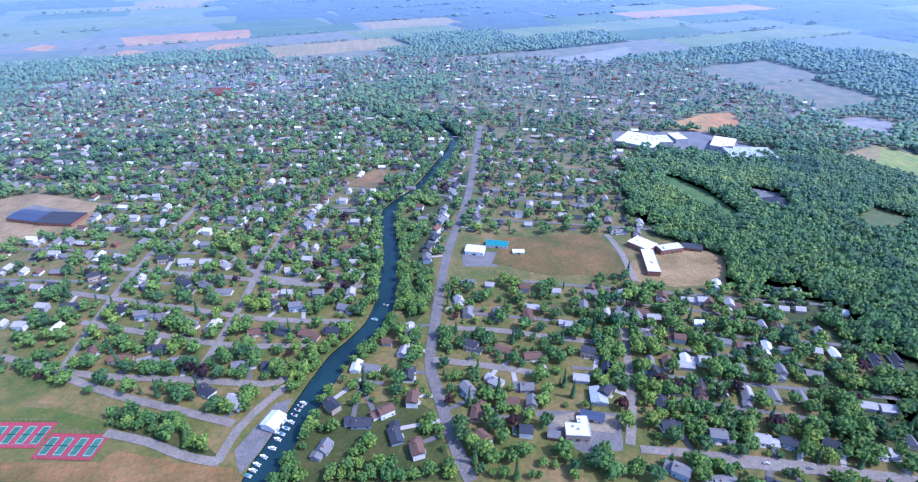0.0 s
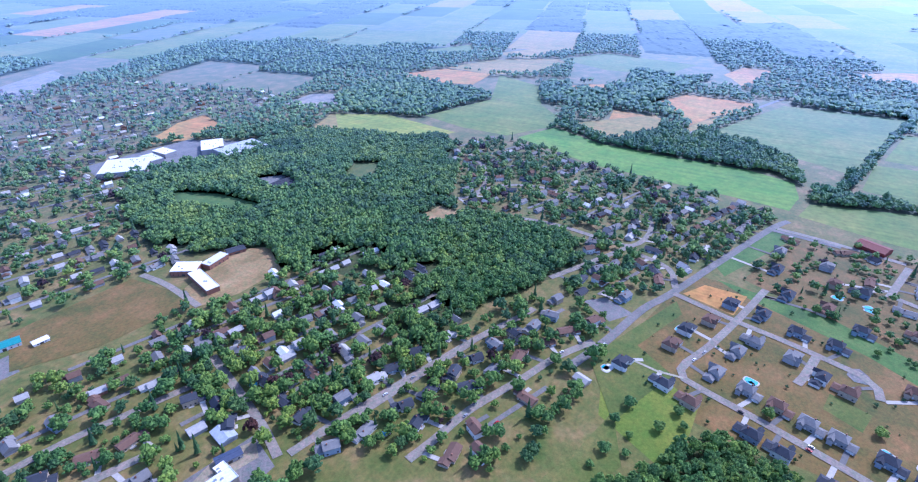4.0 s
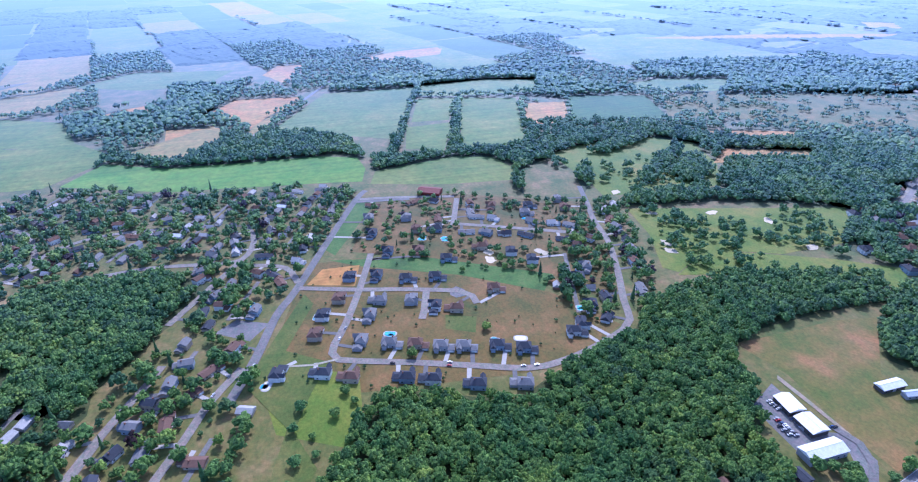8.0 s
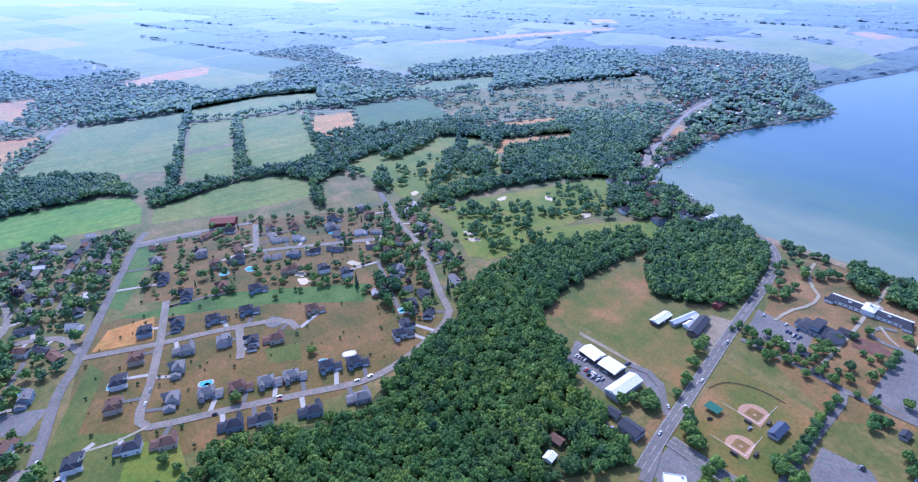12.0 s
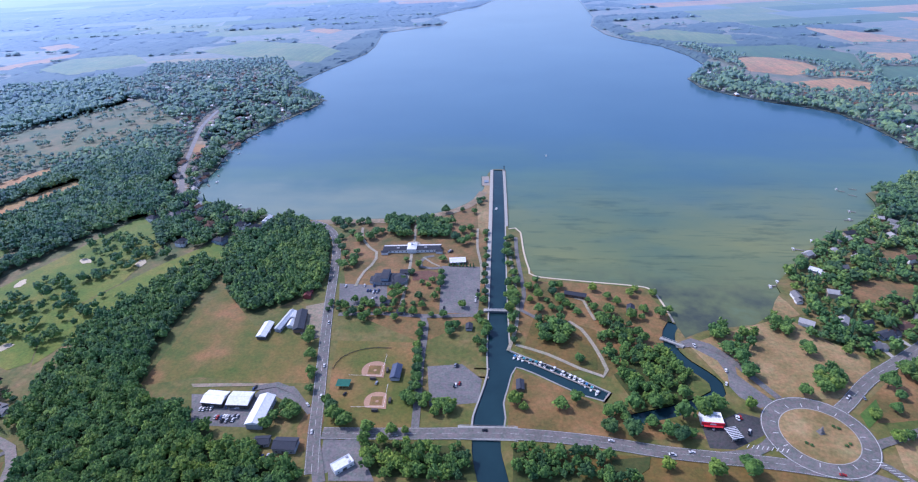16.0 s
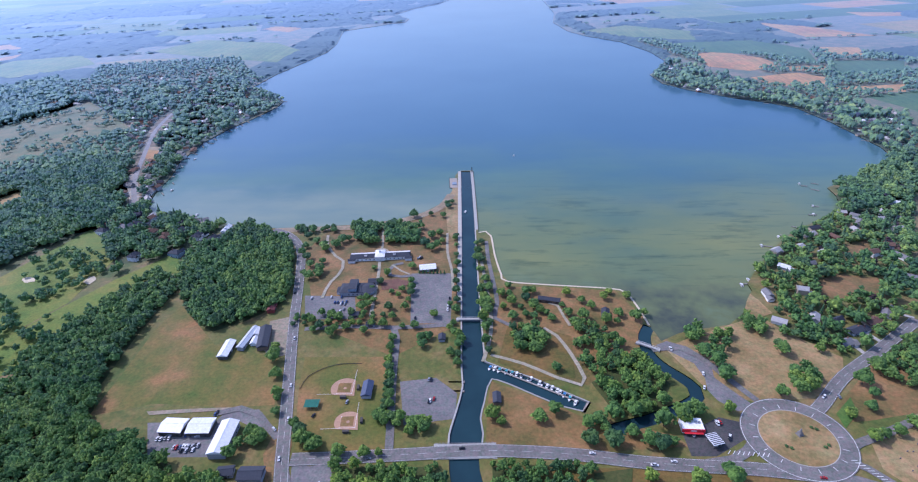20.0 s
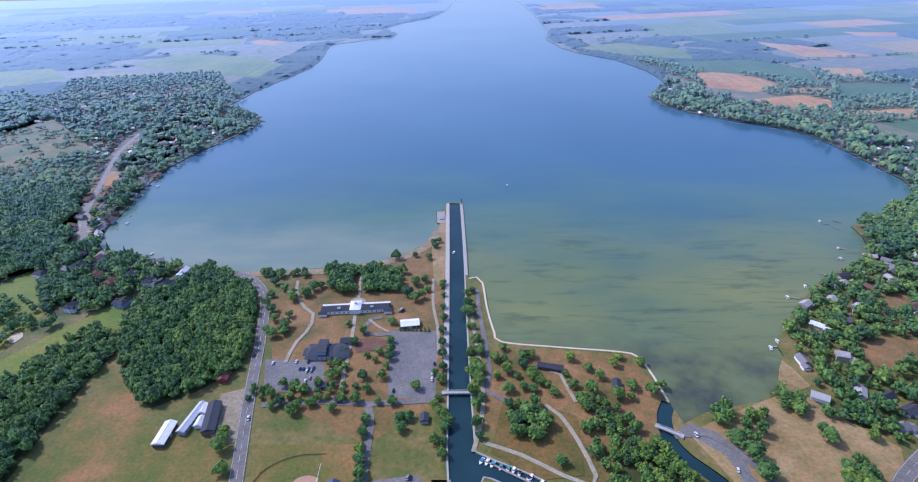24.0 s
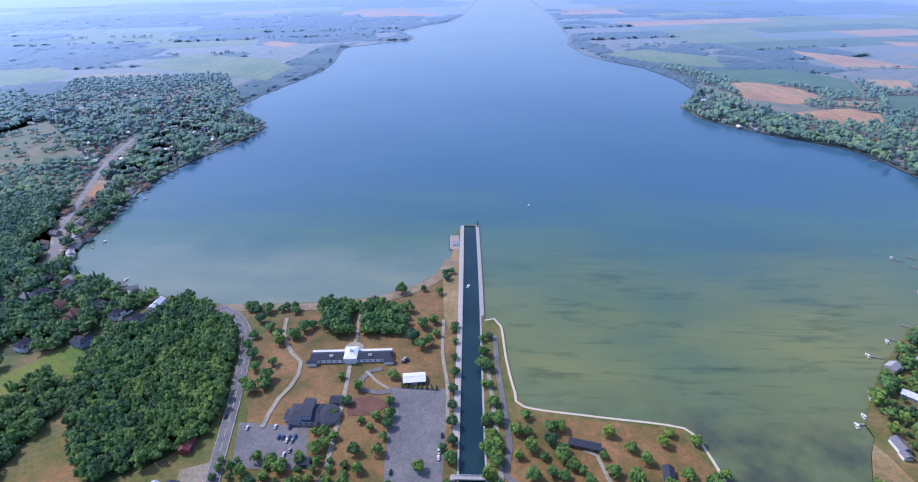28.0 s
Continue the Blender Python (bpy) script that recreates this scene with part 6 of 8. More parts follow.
def empty(name, x, y, z, turn, label, category, group=""):
    ob = new(name)
    ob.empty_display_size = 0.5
    ob.matrix_basis = pose(x, y, z, 0, 0, turn)
    return tagged(ob, label, category, group)


def windows(parent, w, d, z0, z1, count, material="glass"):
    """Panes set 4 cm proud of the two long walls."""
    for s in (-1, 1):
        for i in range(count):
            x = -w / 2 + w * (i + 0.5) / count
            y = s * d / 2
            bm = box(bmesh.new(), x - 0.6, y - 0.05, z0, x + 0.6, y + 0.05, z1)
            part("window", bm, MAT[material], parent)


def flat_roof(bm, w, d, h):
    box(bm, -w / 2 - 0.1, -d / 2 - 0.1, h, w / 2 + 0.1, d / 2 + 0.1, h + 0.35)
    for a in ((-w / 2 - 0.15, -d / 2 - 0.15, w / 2 + 0.15, -d / 2 + 0.2), (-w / 2 - 0.15, d / 2 - 0.2, w / 2 + 0.15, d / 2 + 0.15), (-w / 2 - 0.15, -d / 2 + 0.2, -w / 2 + 0.2, d / 2 - 0.2), (w / 2 - 0.2, -d / 2 + 0.2, w / 2 + 0.15, d / 2 - 0.2)):
        box(bm, a[0], a[1], h + 0.1, a[2], a[3], h + 0.8)
    return bm


def hall_building(x, y, turn, w, d, h, rise, roof, wall, name, label, category):
    if d > w:
        w, d, turn = d, w, turn + 90
    ob = empty(name, x, y, 0, turn, label, category)
    part("wall", box(bmesh.new(), -w / 2, -d / 2, -0.3, w / 2, d / 2, h), MAT[wall], ob)
    if rise < 1:
        part("roof", flat_roof(bmesh.new(), w, d, h), MAT[roof], ob)
        r = random.Random(int(x + 7 * y))
        for _ in range(max(2, int(w * d / 260))):
            a, b = r.uniform(-w * 0.4, w * 0.4), r.uniform(-d * 0.35, d * 0.35)
            part("roof_vent", box(bmesh.new(), a - 0.9, b - 0.7, h + 0.3, a + 0.9, b + 0.7, h + 1.3), MAT["steel"], ob)
    else:
        part("roof", gable(bmesh.new(), -w / 2, -d / 2, w / 2, d / 2, h, rise, 0.6, 0.25), MAT[roof], ob)
        part("ridge_cap", box(bmesh.new(), -w / 2 - 0.6, -0.25, h + rise - 0.12, w / 2 + 0.6, 0.25, h + rise + 0.1), MAT[roof], ob)
    part("door", box(bmesh.new(), -1.6, -d / 2 - 0.06, 0, 1.6, -d / 2 + 0.06, min(h - 0.4, 2.6)), MAT["dark_siding" if wall != "dark_siding" else "grey_siding"], ob)
    windows(ob, w, d, 1.0, 2.2, max(2, min(8, int(w / 5))))
    return ob


def pavilion(x, y, turn, w, d):
    """A long lakeside pavilion: two slate wings, a white middle hall and a white terrace."""
    ob = empty("lakeside_pavilion", x, y, 0, turn, "long slate-roofed pavilion with a white middle hall", "pavilion")
    for s in (-1, 1):
        a, b = sorted((s * 5, s * w / 2))
        part("wing_wall", box(bmesh.new(), a, -5, -0.3, b, 5, 4), MAT["white_siding"], ob)
        part("wing_roof", gable(bmesh.new(), a, -5, b, 5, 4, 2.8, 0.7, 0.3, 2.0), MAT["slate"], ob)
        part("dormer", gable(box(bmesh.new(), s * 17 - 1.5, -3.5, 4.5, s * 17 + 1.5, -0.5, 6), s * 17 - 1.5, -3.5, s * 17 + 1.5, -0.5, 6, 0.9, 0.2), MAT["grey_siding"], ob)
        part("end_wall", box(bmesh.new(), s * (w / 2 - 2) - 4, -9, -0.3, s * (w / 2 - 2) + 4, -4.9, 3.4), MAT["white_siding"], ob)
        part("end_roof", gable(bmesh.new(), s * (w / 2 - 2) - 4, -9, s * (w / 2 - 2) + 4, -4.9, 3.4, 1.6, 0.5), MAT["slate"], ob)
        part("terrace_roof", box(bmesh.new(), a, 5.2, 3.2, b, 9.5, 3.5), MAT["white_membrane"], ob)
        for i in range(8):
            q = s * (7 + i * (w / 2 - 9) / 7)
            part("column", box(bmesh.new(), q - 0.2, 9.0, 0, q + 0.2, 9.4, 3.2), MAT["white_siding"], ob)
    part("hall_wall", box(bmesh.new(), -5, -6.5, -0.3, 5, 9, 6), MAT["white_siding"], ob)
    part("hall_roof", gable(bmesh.new(), -5.5, -7, 5.5, 9.5, 6, 2.6, 0.4, 0.3, 5.0), MAT["white_metal"], ob)
    part("cupola", box(bmesh.new(), -1.2, 0, 8.2, 1.2, 2.4, 10), MAT["pale_metal"], ob)
    n = 32
    bm = bmesh.new()
    c = [bm.verts.new((9 * math.cos(i * 2 * math.pi / n), 15 + 9 * math.sin(i * 2 * math.pi / n), 0.62)) for i in range(n)]
    bm.faces.new(c)
    part("plaza", bm, MAT["path"], ob)
    windows(ob, w - 4, 10, 1.0, 2.6, 14)
    return ob


def park_hall(x, y, turn, w, d):
    ob = empty("park_theatre", x, y, 0, turn, "dark blue-roofed park theatre with a rounded end", "building")
    part("wall", box(bmesh.new(), -w / 2, -d / 2, -0.3, w * 0.15, d / 2, 4.5), MAT["grey_siding"], ob)
    part("roof", gable(bmesh.new(), -w / 2, -d / 2, w * 0.15, d / 2, 4.5, 2.4, 0.6, 0.3, 4), MAT["slate"], ob)
    part("fly_tower", box(bmesh.new(), -w * 0.25, -d * 0.45, 4, -w * 0.02, d * 0.62, 8.5), MAT["blue_siding"], ob)
    part("fly_roof", gable(bmesh.new(), -w * 0.25, -d * 0.45, -w * 0.02, d * 0.62, 8.5, 1.2, 0.3), MAT["slate"], ob)
    for z0, z1, r0, r1, name, mat in ((-0.3, 4.2, d * 0.52, d * 0.52, "round_wall", "grey_siding"), (4.2, 6.8, d * 0.58, 0.6, "round_roof", "slate")):
        bm = bmesh.new()
        bmesh.ops.create_cone(bm, cap_ends=True, segments=24, radius1=r0, radius2=r1, depth=z1 - z0, matrix=Matrix.Translation((w * 0.26, 0, (z0 + z1) / 2)))
        part(name, bm, MAT[mat], ob)
    part("porch_roof", gable(bmesh.new(), -w / 2 - 4, -d * 0.3, -w / 2, d * 0.3, 3, 1, 0.3), MAT["slate"], ob)
    part("porch", box(bmesh.new(), -w / 2 - 4, -d * 0.3, -0.2, -w / 2, d * 0.3, 3), MAT["white_siding"], ob)
    windows(ob, w * 0.6, d, 1, 2.6, 5)
    return ob


def diner(x, y, turn, w, d):
    ob = empty("roadside_diner", x, y, 0, turn, "white diner with a bright red front beside the circle", "diner")
    part("wall", box(bmesh.new(), -w / 2, -d / 2, -0.3, w / 2, d / 2, 4), MAT["white_siding"], ob)
    part("roof", flat_roof(bmesh.new(), w, d, 4), MAT["white_membrane"], ob)
    part("red_fascia", box(bmesh.new(), -w / 2 - 0.5, -d / 2 - 0.9, 1.9, w / 2 + 0.5, -d / 2 - 0.05, 4.7), MAT["red_paint"], ob, "bright red fascia board")
    part("sign_board", box(bmesh.new(), -2.2, -d / 2 - 1.0, 2.9, 2.2, -d / 2 - 0.92, 4.1), MAT["white_siding"], ob)
    part("awning", box(bmesh.new(), -w / 2 + 1, -d / 2 - 3.2, 2.5, w / 2 - 1, -d / 2 - 0.9, 2.75), MAT["red_paint"], ob)
    for i in (-3, 2.5, 5):
        part("roof_vent", box(bmesh.new(), i, 0.5, 4.3, i + 1.6, 2, 5.4), MAT["steel"], ob)
    windows(ob, w, d + 0.1, 0.9, 1.8, 6)
    return ob


def fuel_canopy(x, y, turn, w, d):
    ob = empty("fuel_canopy", x, y, 0, turn, "white slatted canopy over a paved forecourt", "canopy")
    part("deck", box(bmesh.new(), -w / 2, -d / 2, 4.4, w / 2, d / 2, 4.9), MAT["white_metal"], ob)
    for i in range(7):
        q = -d / 2 + 0.9 + i * (d - 1.8) / 6
        part("rib", box(bmesh.new(), -w / 2 + 0.3, q - 0.25, 4.9, w / 2 - 0.3, q + 0.25, 5.15), MAT["car_black"], ob)
    for sx in (-1, 1):
        for sy in (-1, 1):
            part("post", box(bmesh.new(), sx * w * 0.35 - 0.2, sy * d * 0.35 - 0.2, 0, sx * w * 0.35 + 0.2, sy * d * 0.35 + 0.2, 4.4), MAT["steel"], ob)
    part("pump_island", box(bmesh.new(), -1.2, -d * 0.3, 0, 1.2, d * 0.3, 0.9), MAT["concrete"], ob)
    return ob


def slab(x0, y0, x1, y1, z):
    bm = bmesh.new()
    bm.faces.new([bm.verts.new(p) for p in ((x0, y0, z), (x1, y0, z), (x1, y1, z), (x0, y1, z))])
    return bm


def tennis_courts(x, y, turn, w, d):
    ob = empty("tennis_courts", x, y, 0, turn, "four green tennis courts on a red surface, fenced", "tennis courts", "tennis courts by the field")
    part("surface", slab(-w / 2, -d / 2, w / 2, d / 2, 0.42), MAT["court_red"], ob)
    for i in range(4):
        cx = -w / 2 + w * (i + 0.5) / 4
        a, b = w / 8 * 0.62, d / 2 * 0.72
        court = part("court", slab(cx - a, -b, cx + a, b, 0.44), MAT["court_green"], ob, "green court with white lines")
        for q in (-1, 1):
            part("court_line", slab(cx + q * a * 0.8 - 0.12, -b * 0.9, cx + q * a * 0.8 + 0.12, b * 0.9, 0.46), MAT["line"], court)
            part("court_line", slab(cx - a * 0.78, q * b * 0.9 - 0.12, cx + a * 0.78, q * b * 0.9 + 0.12, 0.464), MAT["line"], court)
        part("net", box(bmesh.new(), cx - a, -0.05, 0.42, cx + a, 0.05, 1.4), MAT["net"], court)
    for s in (-1, 1):
        for i in range(12):
            q = -w / 2 + w * i / 11
            part("fence_post", box(bmesh.new(), q - 0.06, s * d / 2 - 0.06, 0.9, q + 0.06, s * d / 2 + 0.06, 4), MAT["steel"], ob)
        part("fence_rail", box(bmesh.new(), -w / 2, s * d / 2 - 0.05, 3.9, w / 2, s * d / 2 + 0.05, 4.02), MAT["steel"], ob)
    return ob


def batting_cage(x, y, turn, w, d):
    ob = empty("batting_cage", x, y, 0, turn, "green netted batting cage on the grass", "batting cage")
    part("net_roof", slab(-w / 2, -d / 2, w / 2, d / 2, 3.2), MAT["net"], ob)
    for sx in (-1, 0, 1):
        for sy in (-1, 1):
            part("post", box(bmesh.new(), sx * w / 2 - 0.08, sy * d / 2 - 0.08, 0, sx * w / 2 + 0.08, sy * d / 2 + 0.08, 3.2), MAT["steel"], ob)
    return ob


hall_building(-229, 76, -2.6, 18, 14, 5, 2.2, "white_metal", "dark_siding", "open_front_shed", "open pole shed with a white metal roof", "shed")
hall_building(-207, 76, 1.4, 18, 15, 5, 2.2, "white_metal", "dark_siding", "open_front_shed", "open pole shed with a white metal roof", "shed")
hall_building(-184, 64, 1.5, 13, 32, 6, 2.5, "white_metal", "grey_siding", "long_shed", "long storage shed with a white metal roof", "shed")
hall_building(-225, 171, 1.0, 9, 23, 4, 2, "white_metal", "dark_siding", "field_shed", "small field shed with a white roof", "shed")
hall_building(-211, 188, -8.0, 6, 32, 4, 1.8, "pale_metal", "grey_siding", "long_shed", "narrow long shed with a pale blue-grey roof", "shed")
hall_building(-195, 188, 11.8, 10, 32, 4.5, 2.4, "slate", "brown_siding", "farm_building", "long farm building with a dark shingle roof", "building")
hall_building(-203, 184, 0.9, 6, 10, 3, 2, "white_metal", "white_siding", "marquee", "white canvas marquee tent", "tent")
hall_building(-206, 198, 0.8, 7, 10, 3, 2, "white_metal", "white_siding", "marquee", "white canvas marquee tent", "tent")
hall_building(-83, 119, 1.2, 8, 17, 3.5, 2.2, "blue_metal", "grey_siding", "clubhouse", "ball field clubhouse with a dark blue roof", "building")
hall_building(-151, 32, 1.6, 17, 11, 5, 2.6, "slate", "grey_siding", "roadside_shop", "roadside shop with a grey shingle roof", "building")
hall_building(-171, 35, 7.6, 11, 8, 3.5, 2, "slate", "grey_siding", "garage", "small grey garage beside the shop", "garage")
hall_building(-178, -20, 8.7, 10, 7, 3.5, 2, "brown_roof", "brown_siding", "cottage", "small brown cottage at the edge of the wood", "house")
hall_building(-170, -35, 14.9, 7, 8, 3, 1.5, "white_metal", "white_siding", "cottage", "small cottage with a white roof by the wood", "house")
hall_building(-48, 317, 8.9, 18, 11, 3.5, 1.5, "white_metal", "dark_siding", "picnic_pavilion", "open picnic pavilion with a white roof", "pavilion")
hall_building(-24, 189, 0.9, 6, 8, 3, 1.8, "slate", "grey_siding", "restroom", "small restroom building with a grey roof", "building")
hall_building(26, 110, 1.3, 6, 11, 2.8, 1.6, "slate", "brown_siding", "boathouse", "small brown boathouse on the grass", "shed")
hall_building(84, 251, -13.1, 22, 6, 3.5, 2.4, "slate", "brown_siding", "park_lodge", "long park lodge with a dark shingle roof", "building")
hall_building(137, 226, -10.3, 7, 14, 3.5, 2.4, "slate", "brown_siding", "picnic_shelter", "picnic shelter with a grey shingle roof", "shelter")
hall_building(-107, 289, 2.0, 9, 8, 3, 2, "slate", "grey_siding", "ticket_house", "small dark-roofed building by the path", "building")
hall_building(-115, 227, 2.1, 8, 6, 3, 2, "slate", "grey_siding", "restroom", "restroom building beside the parking lot", "building")
hall_building(-96, 210, 2.1, 8, 5, 3, 2, "slate", "grey_siding", "restroom", "park restroom building under trees", "building")
hall_building(110, -569, 150.9, 13, 15, 5, 2.5, "white_metal", "white_siding", "boat_shop", "white boat shop beside the river", "building")
hall_building(-92, -807, 160.2, 22, 16, 5, 2.5, "white_metal", "white_siding", "barn", "white roofed barn beside a paved yard", "barn")
hall_building(-121, -818, 161.4, 26, 12, 4, 2, "teal_metal", "white_siding", "long_shed", "long shed with a teal metal roof", "shed")
hall_building(-142, -797, 171.0, 13, 7, 3, 1.5, "white_metal", "white_siding", "trailer_shed", "small white shed on the field", "shed")
hall_building(-284, -747, 164.3, 14, 49, 6, 0.6, "white_membrane", "brick", "school_wing", "school wing with a flat white roof", "school")
hall_building(-321, -773, -175.0, 29, 12, 6, 0.6, "white_membrane", "brick", "school_wing", "school wing with a flat white roof", "school")
hall_building(-293, -787, 122.0, 28, 21, 6, 0.6, "white_membrane", "brick", "school_wing", "school wing with a stepped white roof", "school")
hall_building(-351, -774, 155.4, 21, 12, 4, 1.5, "slate", "brick", "school_annex", "low school annex with a dark roof", "school")
hall_building(-118, -522, 167.5, 18, 12, 6, 0.5, "white_membrane", "tan_siding", "meeting_hall", "flat white-roofed hall on a gravel yard", "building")
hall_building(-125, -531, 171.0, 8, 8, 5, 0.5, "white_membrane", "tan_siding", "hall_annex", "small white-roofed annex of the hall", "building")
hall_building(-135, -536, 155.9, 18, 8, 4, 1.2, "blue_metal", "grey_siding", "equipment_shed", "long equipment shed with a dark roof", "shed")
hall_building(-148, -556, 165.6, 13, 17, 4, 2, "pale_metal", "grey_siding", "workshop", "workshop with a pale grey roof", "building")
hall_building(-453, -1142, 135.3, 68, 67, 9, 0.6, "white_membrane", "grey_siding", "factory_hall", "wide factory hall with a flat white roof", "factory")
hall_building(-498, -1141, 171.0, 21, 39, 8, 0.6, "white_membrane", "grey_siding", "factory_hall", "small factory hall with a flat white roof", "factory")
hall_building(-606, -1050, 167.0, 77, 51, 9, 0.6, "pale_metal", "grey_siding", "factory_hall", "wide factory hall with a pale grey roof", "factory")
hall_building(-591, -1104, 141.7, 37, 57, 9, 0.6, "white_membrane", "grey_siding", "factory_hall", "factory hall with a flat white roof", "factory")
hall_building(-529, -1151, 179.3, 22, 35, 8, 0.6, "white_membrane", "grey_siding", "factory_hall", "small factory hall with a white roof", "factory")
hall_building(476, -987, 158.3, 46, 28, 5, 1.5, "blue_metal", "brick", "school_block", "low school block with a dark blue roof", "school")
hall_building(431, -973, 167.0, 48, 32, 5, 1.5, "slate", "brick", "school_block", "low school block with a dark roof", "school")
hall_building(-530, -861, 77.1, 43, 40, 5, 2, "slate", "brick", "care_home", "low care home with dark shingle roofs", "building")
hall_building(-513, -828, 85.9, 33, 24, 5, 2, "slate", "brick", "care_home", "low wing with a dark shingle roof", "building")
hall_building(-728, -107, 61.4, 33, 21, 5, 3, "red_roof", "red_siding", "barn", "long barn with a dark red roof", "barn")
hall_building(372, -1630, 171.0, 47, 55, 8, 0.5, "red_roof", "brick", "town_block", "large red-brown town building", "building")
pavilion(-107, 343, 4.8, 71, 26)
park_hall(-120, 272, 2.0, 37, 18)
diner(174, 81, -2.5, 16, 11)
hall_building(-103, 18, 42, 15, 8, 4, 0.6, "white_membrane", "white_siding", "bait_shop", "small white flat-roofed shop on its forecourt", "shop")
hall_building(-204, 238, 4, 7, 13, 4, 2.4, "red_roof", "red_siding", "barn", "small dark red barn at the edge of the wood", "barn")
fuel_canopy(186, 66, 16.1, 9, 11)
tennis_courts(300, -588, 171.0, 44, 25)
tennis_courts(256, -570, 169.1, 45, 24)
batting_cage(-126, 102, 1.3, 12, 9)


# ---- houses ----
def house_kind(kind, roof, wall, door, label):
    w, d, h, rise, hip = dict(ranch=(15, 9, 3.0, 2.2, 0.0), cape=(11, 9, 3.2, 4.0, 0.0), colonial=(12, 9, 5.8, 2.8, 0.0), manor=(13, 9.5, 5.6, 3.6, 4.0))[kind]
    ob = empty("house", 0, -9000, 0, 0, label, "house", "houses along the streets")
    part("wall", box(bmesh.new(), -w / 2, -d / 2, -0.3, w / 2, d / 2, h), MAT[wall], ob)
    part("roof", gable(bmesh.new(), -w / 2, -d / 2, w / 2, d / 2, h, rise, 0.5, 0.25, hip), MAT[roof], ob)
    part("chimney", box(bmesh.new(), w * 0.22, 0.6, h, w * 0.22 + 1.0, 1.5, h + rise + 0.7), MAT["brick"], ob)
    gw = 5.5 if kind != "manor" else 6.5
    part("garage", box(bmesh.new(), w / 2, -d / 2 - 1.5, -0.3, w / 2 + gw, d / 2 - 2.5, 2.9), MAT[wall], ob)
    part("garage_roof", gable(bmesh.new(), w / 2, -d / 2 - 1.5, w / 2 + gw, d / 2 - 2.5, 2.9, 1.9, 0.4, 0.2, 0.0 if kind != "manor" else 2.0), MAT[roof], ob)
    part("garage_door", box(bmesh.new(), w / 2 + 0.8, -d / 2 - 1.58, 0, w / 2 + gw - 0.8, -d / 2 - 1.45, 2.2), MAT["white_siding"], ob)
    part("door", box(bmesh.new(), -0.55, -d / 2 - 0.07, 0, 0.55, -d / 2 + 0.05, 2.1), MAT[door], ob)
    if kind == "manor":
        part("front_wing", box(bmesh.new(), -w * 0.42, -d / 2 - 3.5, -0.3, -w * 0.12, -d / 2, 5.4), MAT[wall], ob)
        bm = gable(bmesh.new(), -d / 2 - 4.0 - 0.0, -w * 0.15, 0, w * 0.15, 5.4, 2.6, 0.4)
        bmesh.ops.transform(bm, matrix=Matrix.Translation((-w * 0.27, 0, 0)) @ Matrix.Rotation(radians(90), 4, "Z"), verts=bm.verts)
        part("front_roof", bm, MAT[roof], ob)
    else:
        part("porch", box(bmesh.new(), -2.2, -d / 2 - 2.0, -0.3, 2.2, -d / 2, 0.4), MAT["concrete"], ob)
    for s in (-1, 1):
        for q in (-0.32, 0.3):
            x = q * w
            part("window", box(bmesh.new(), x - 0.7, s * d / 2 - 0.06, 0.9, x + 0.7, s * d / 2 + 0.06, 2.2), MAT["glass"], ob)
    return ob


KINDS = [
    house_kind("ranch", "grey_roof", "white_siding", "dark_siding", "low white ranch house with a grey shingle roof"),
    house_kind("ranch", "brown_roof", "tan_siding", "white_siding", "low tan ranch house with a brown roof"),
    house_kind("ranch", "slate", "blue_siding", "white_siding", "low grey-blue ranch house with a dark roof"),
    house_kind("cape", "slate", "white_siding", "red_siding", "small white house with a steep dark roof"),
    house_kind("cape", "grey_roof", "grey_siding", "white_siding", "small grey house with a steep grey roof"),
    house_kind("cape", "light_roof", "white_siding", "dark_siding", "small white house with a pale weathered roof"),
    house_kind("colonial", "slate", "tan_siding", "dark_siding", "two-storey tan house with a dark roof"),
    house_kind("colonial", "brown_roof", "white_siding", "dark_siding", "two-storey white house with a brown roof"),
    house_kind("colonial", "grey_roof", "blue_siding", "white_siding", "two-storey grey-blue house with a grey roof"),
]
BIG = [
    house_kind("manor", "slate", "blue_siding", "white_siding", "large grey-blue house with dark hipped roofs"),
    house_kind("manor", "brown_roof", "tan_siding", "white_siding", "large tan house with brown hipped roofs"),
    house_kind("manor", "grey_roof", "grey_siding", "white_siding", "large grey house with weathered hipped roofs"),
    house_kind("manor", "slate", "white_siding", "dark_siding", "large white house with dark hipped roofs"),
]


def nearest_road(x, y):
    m = (SEGS[:, :2] + SEGS[:, 2:4]) / 2
    i = int(np.argmin(np.hypot(m[:, 0] - x, m[:, 1] - y)))
    return m[i]


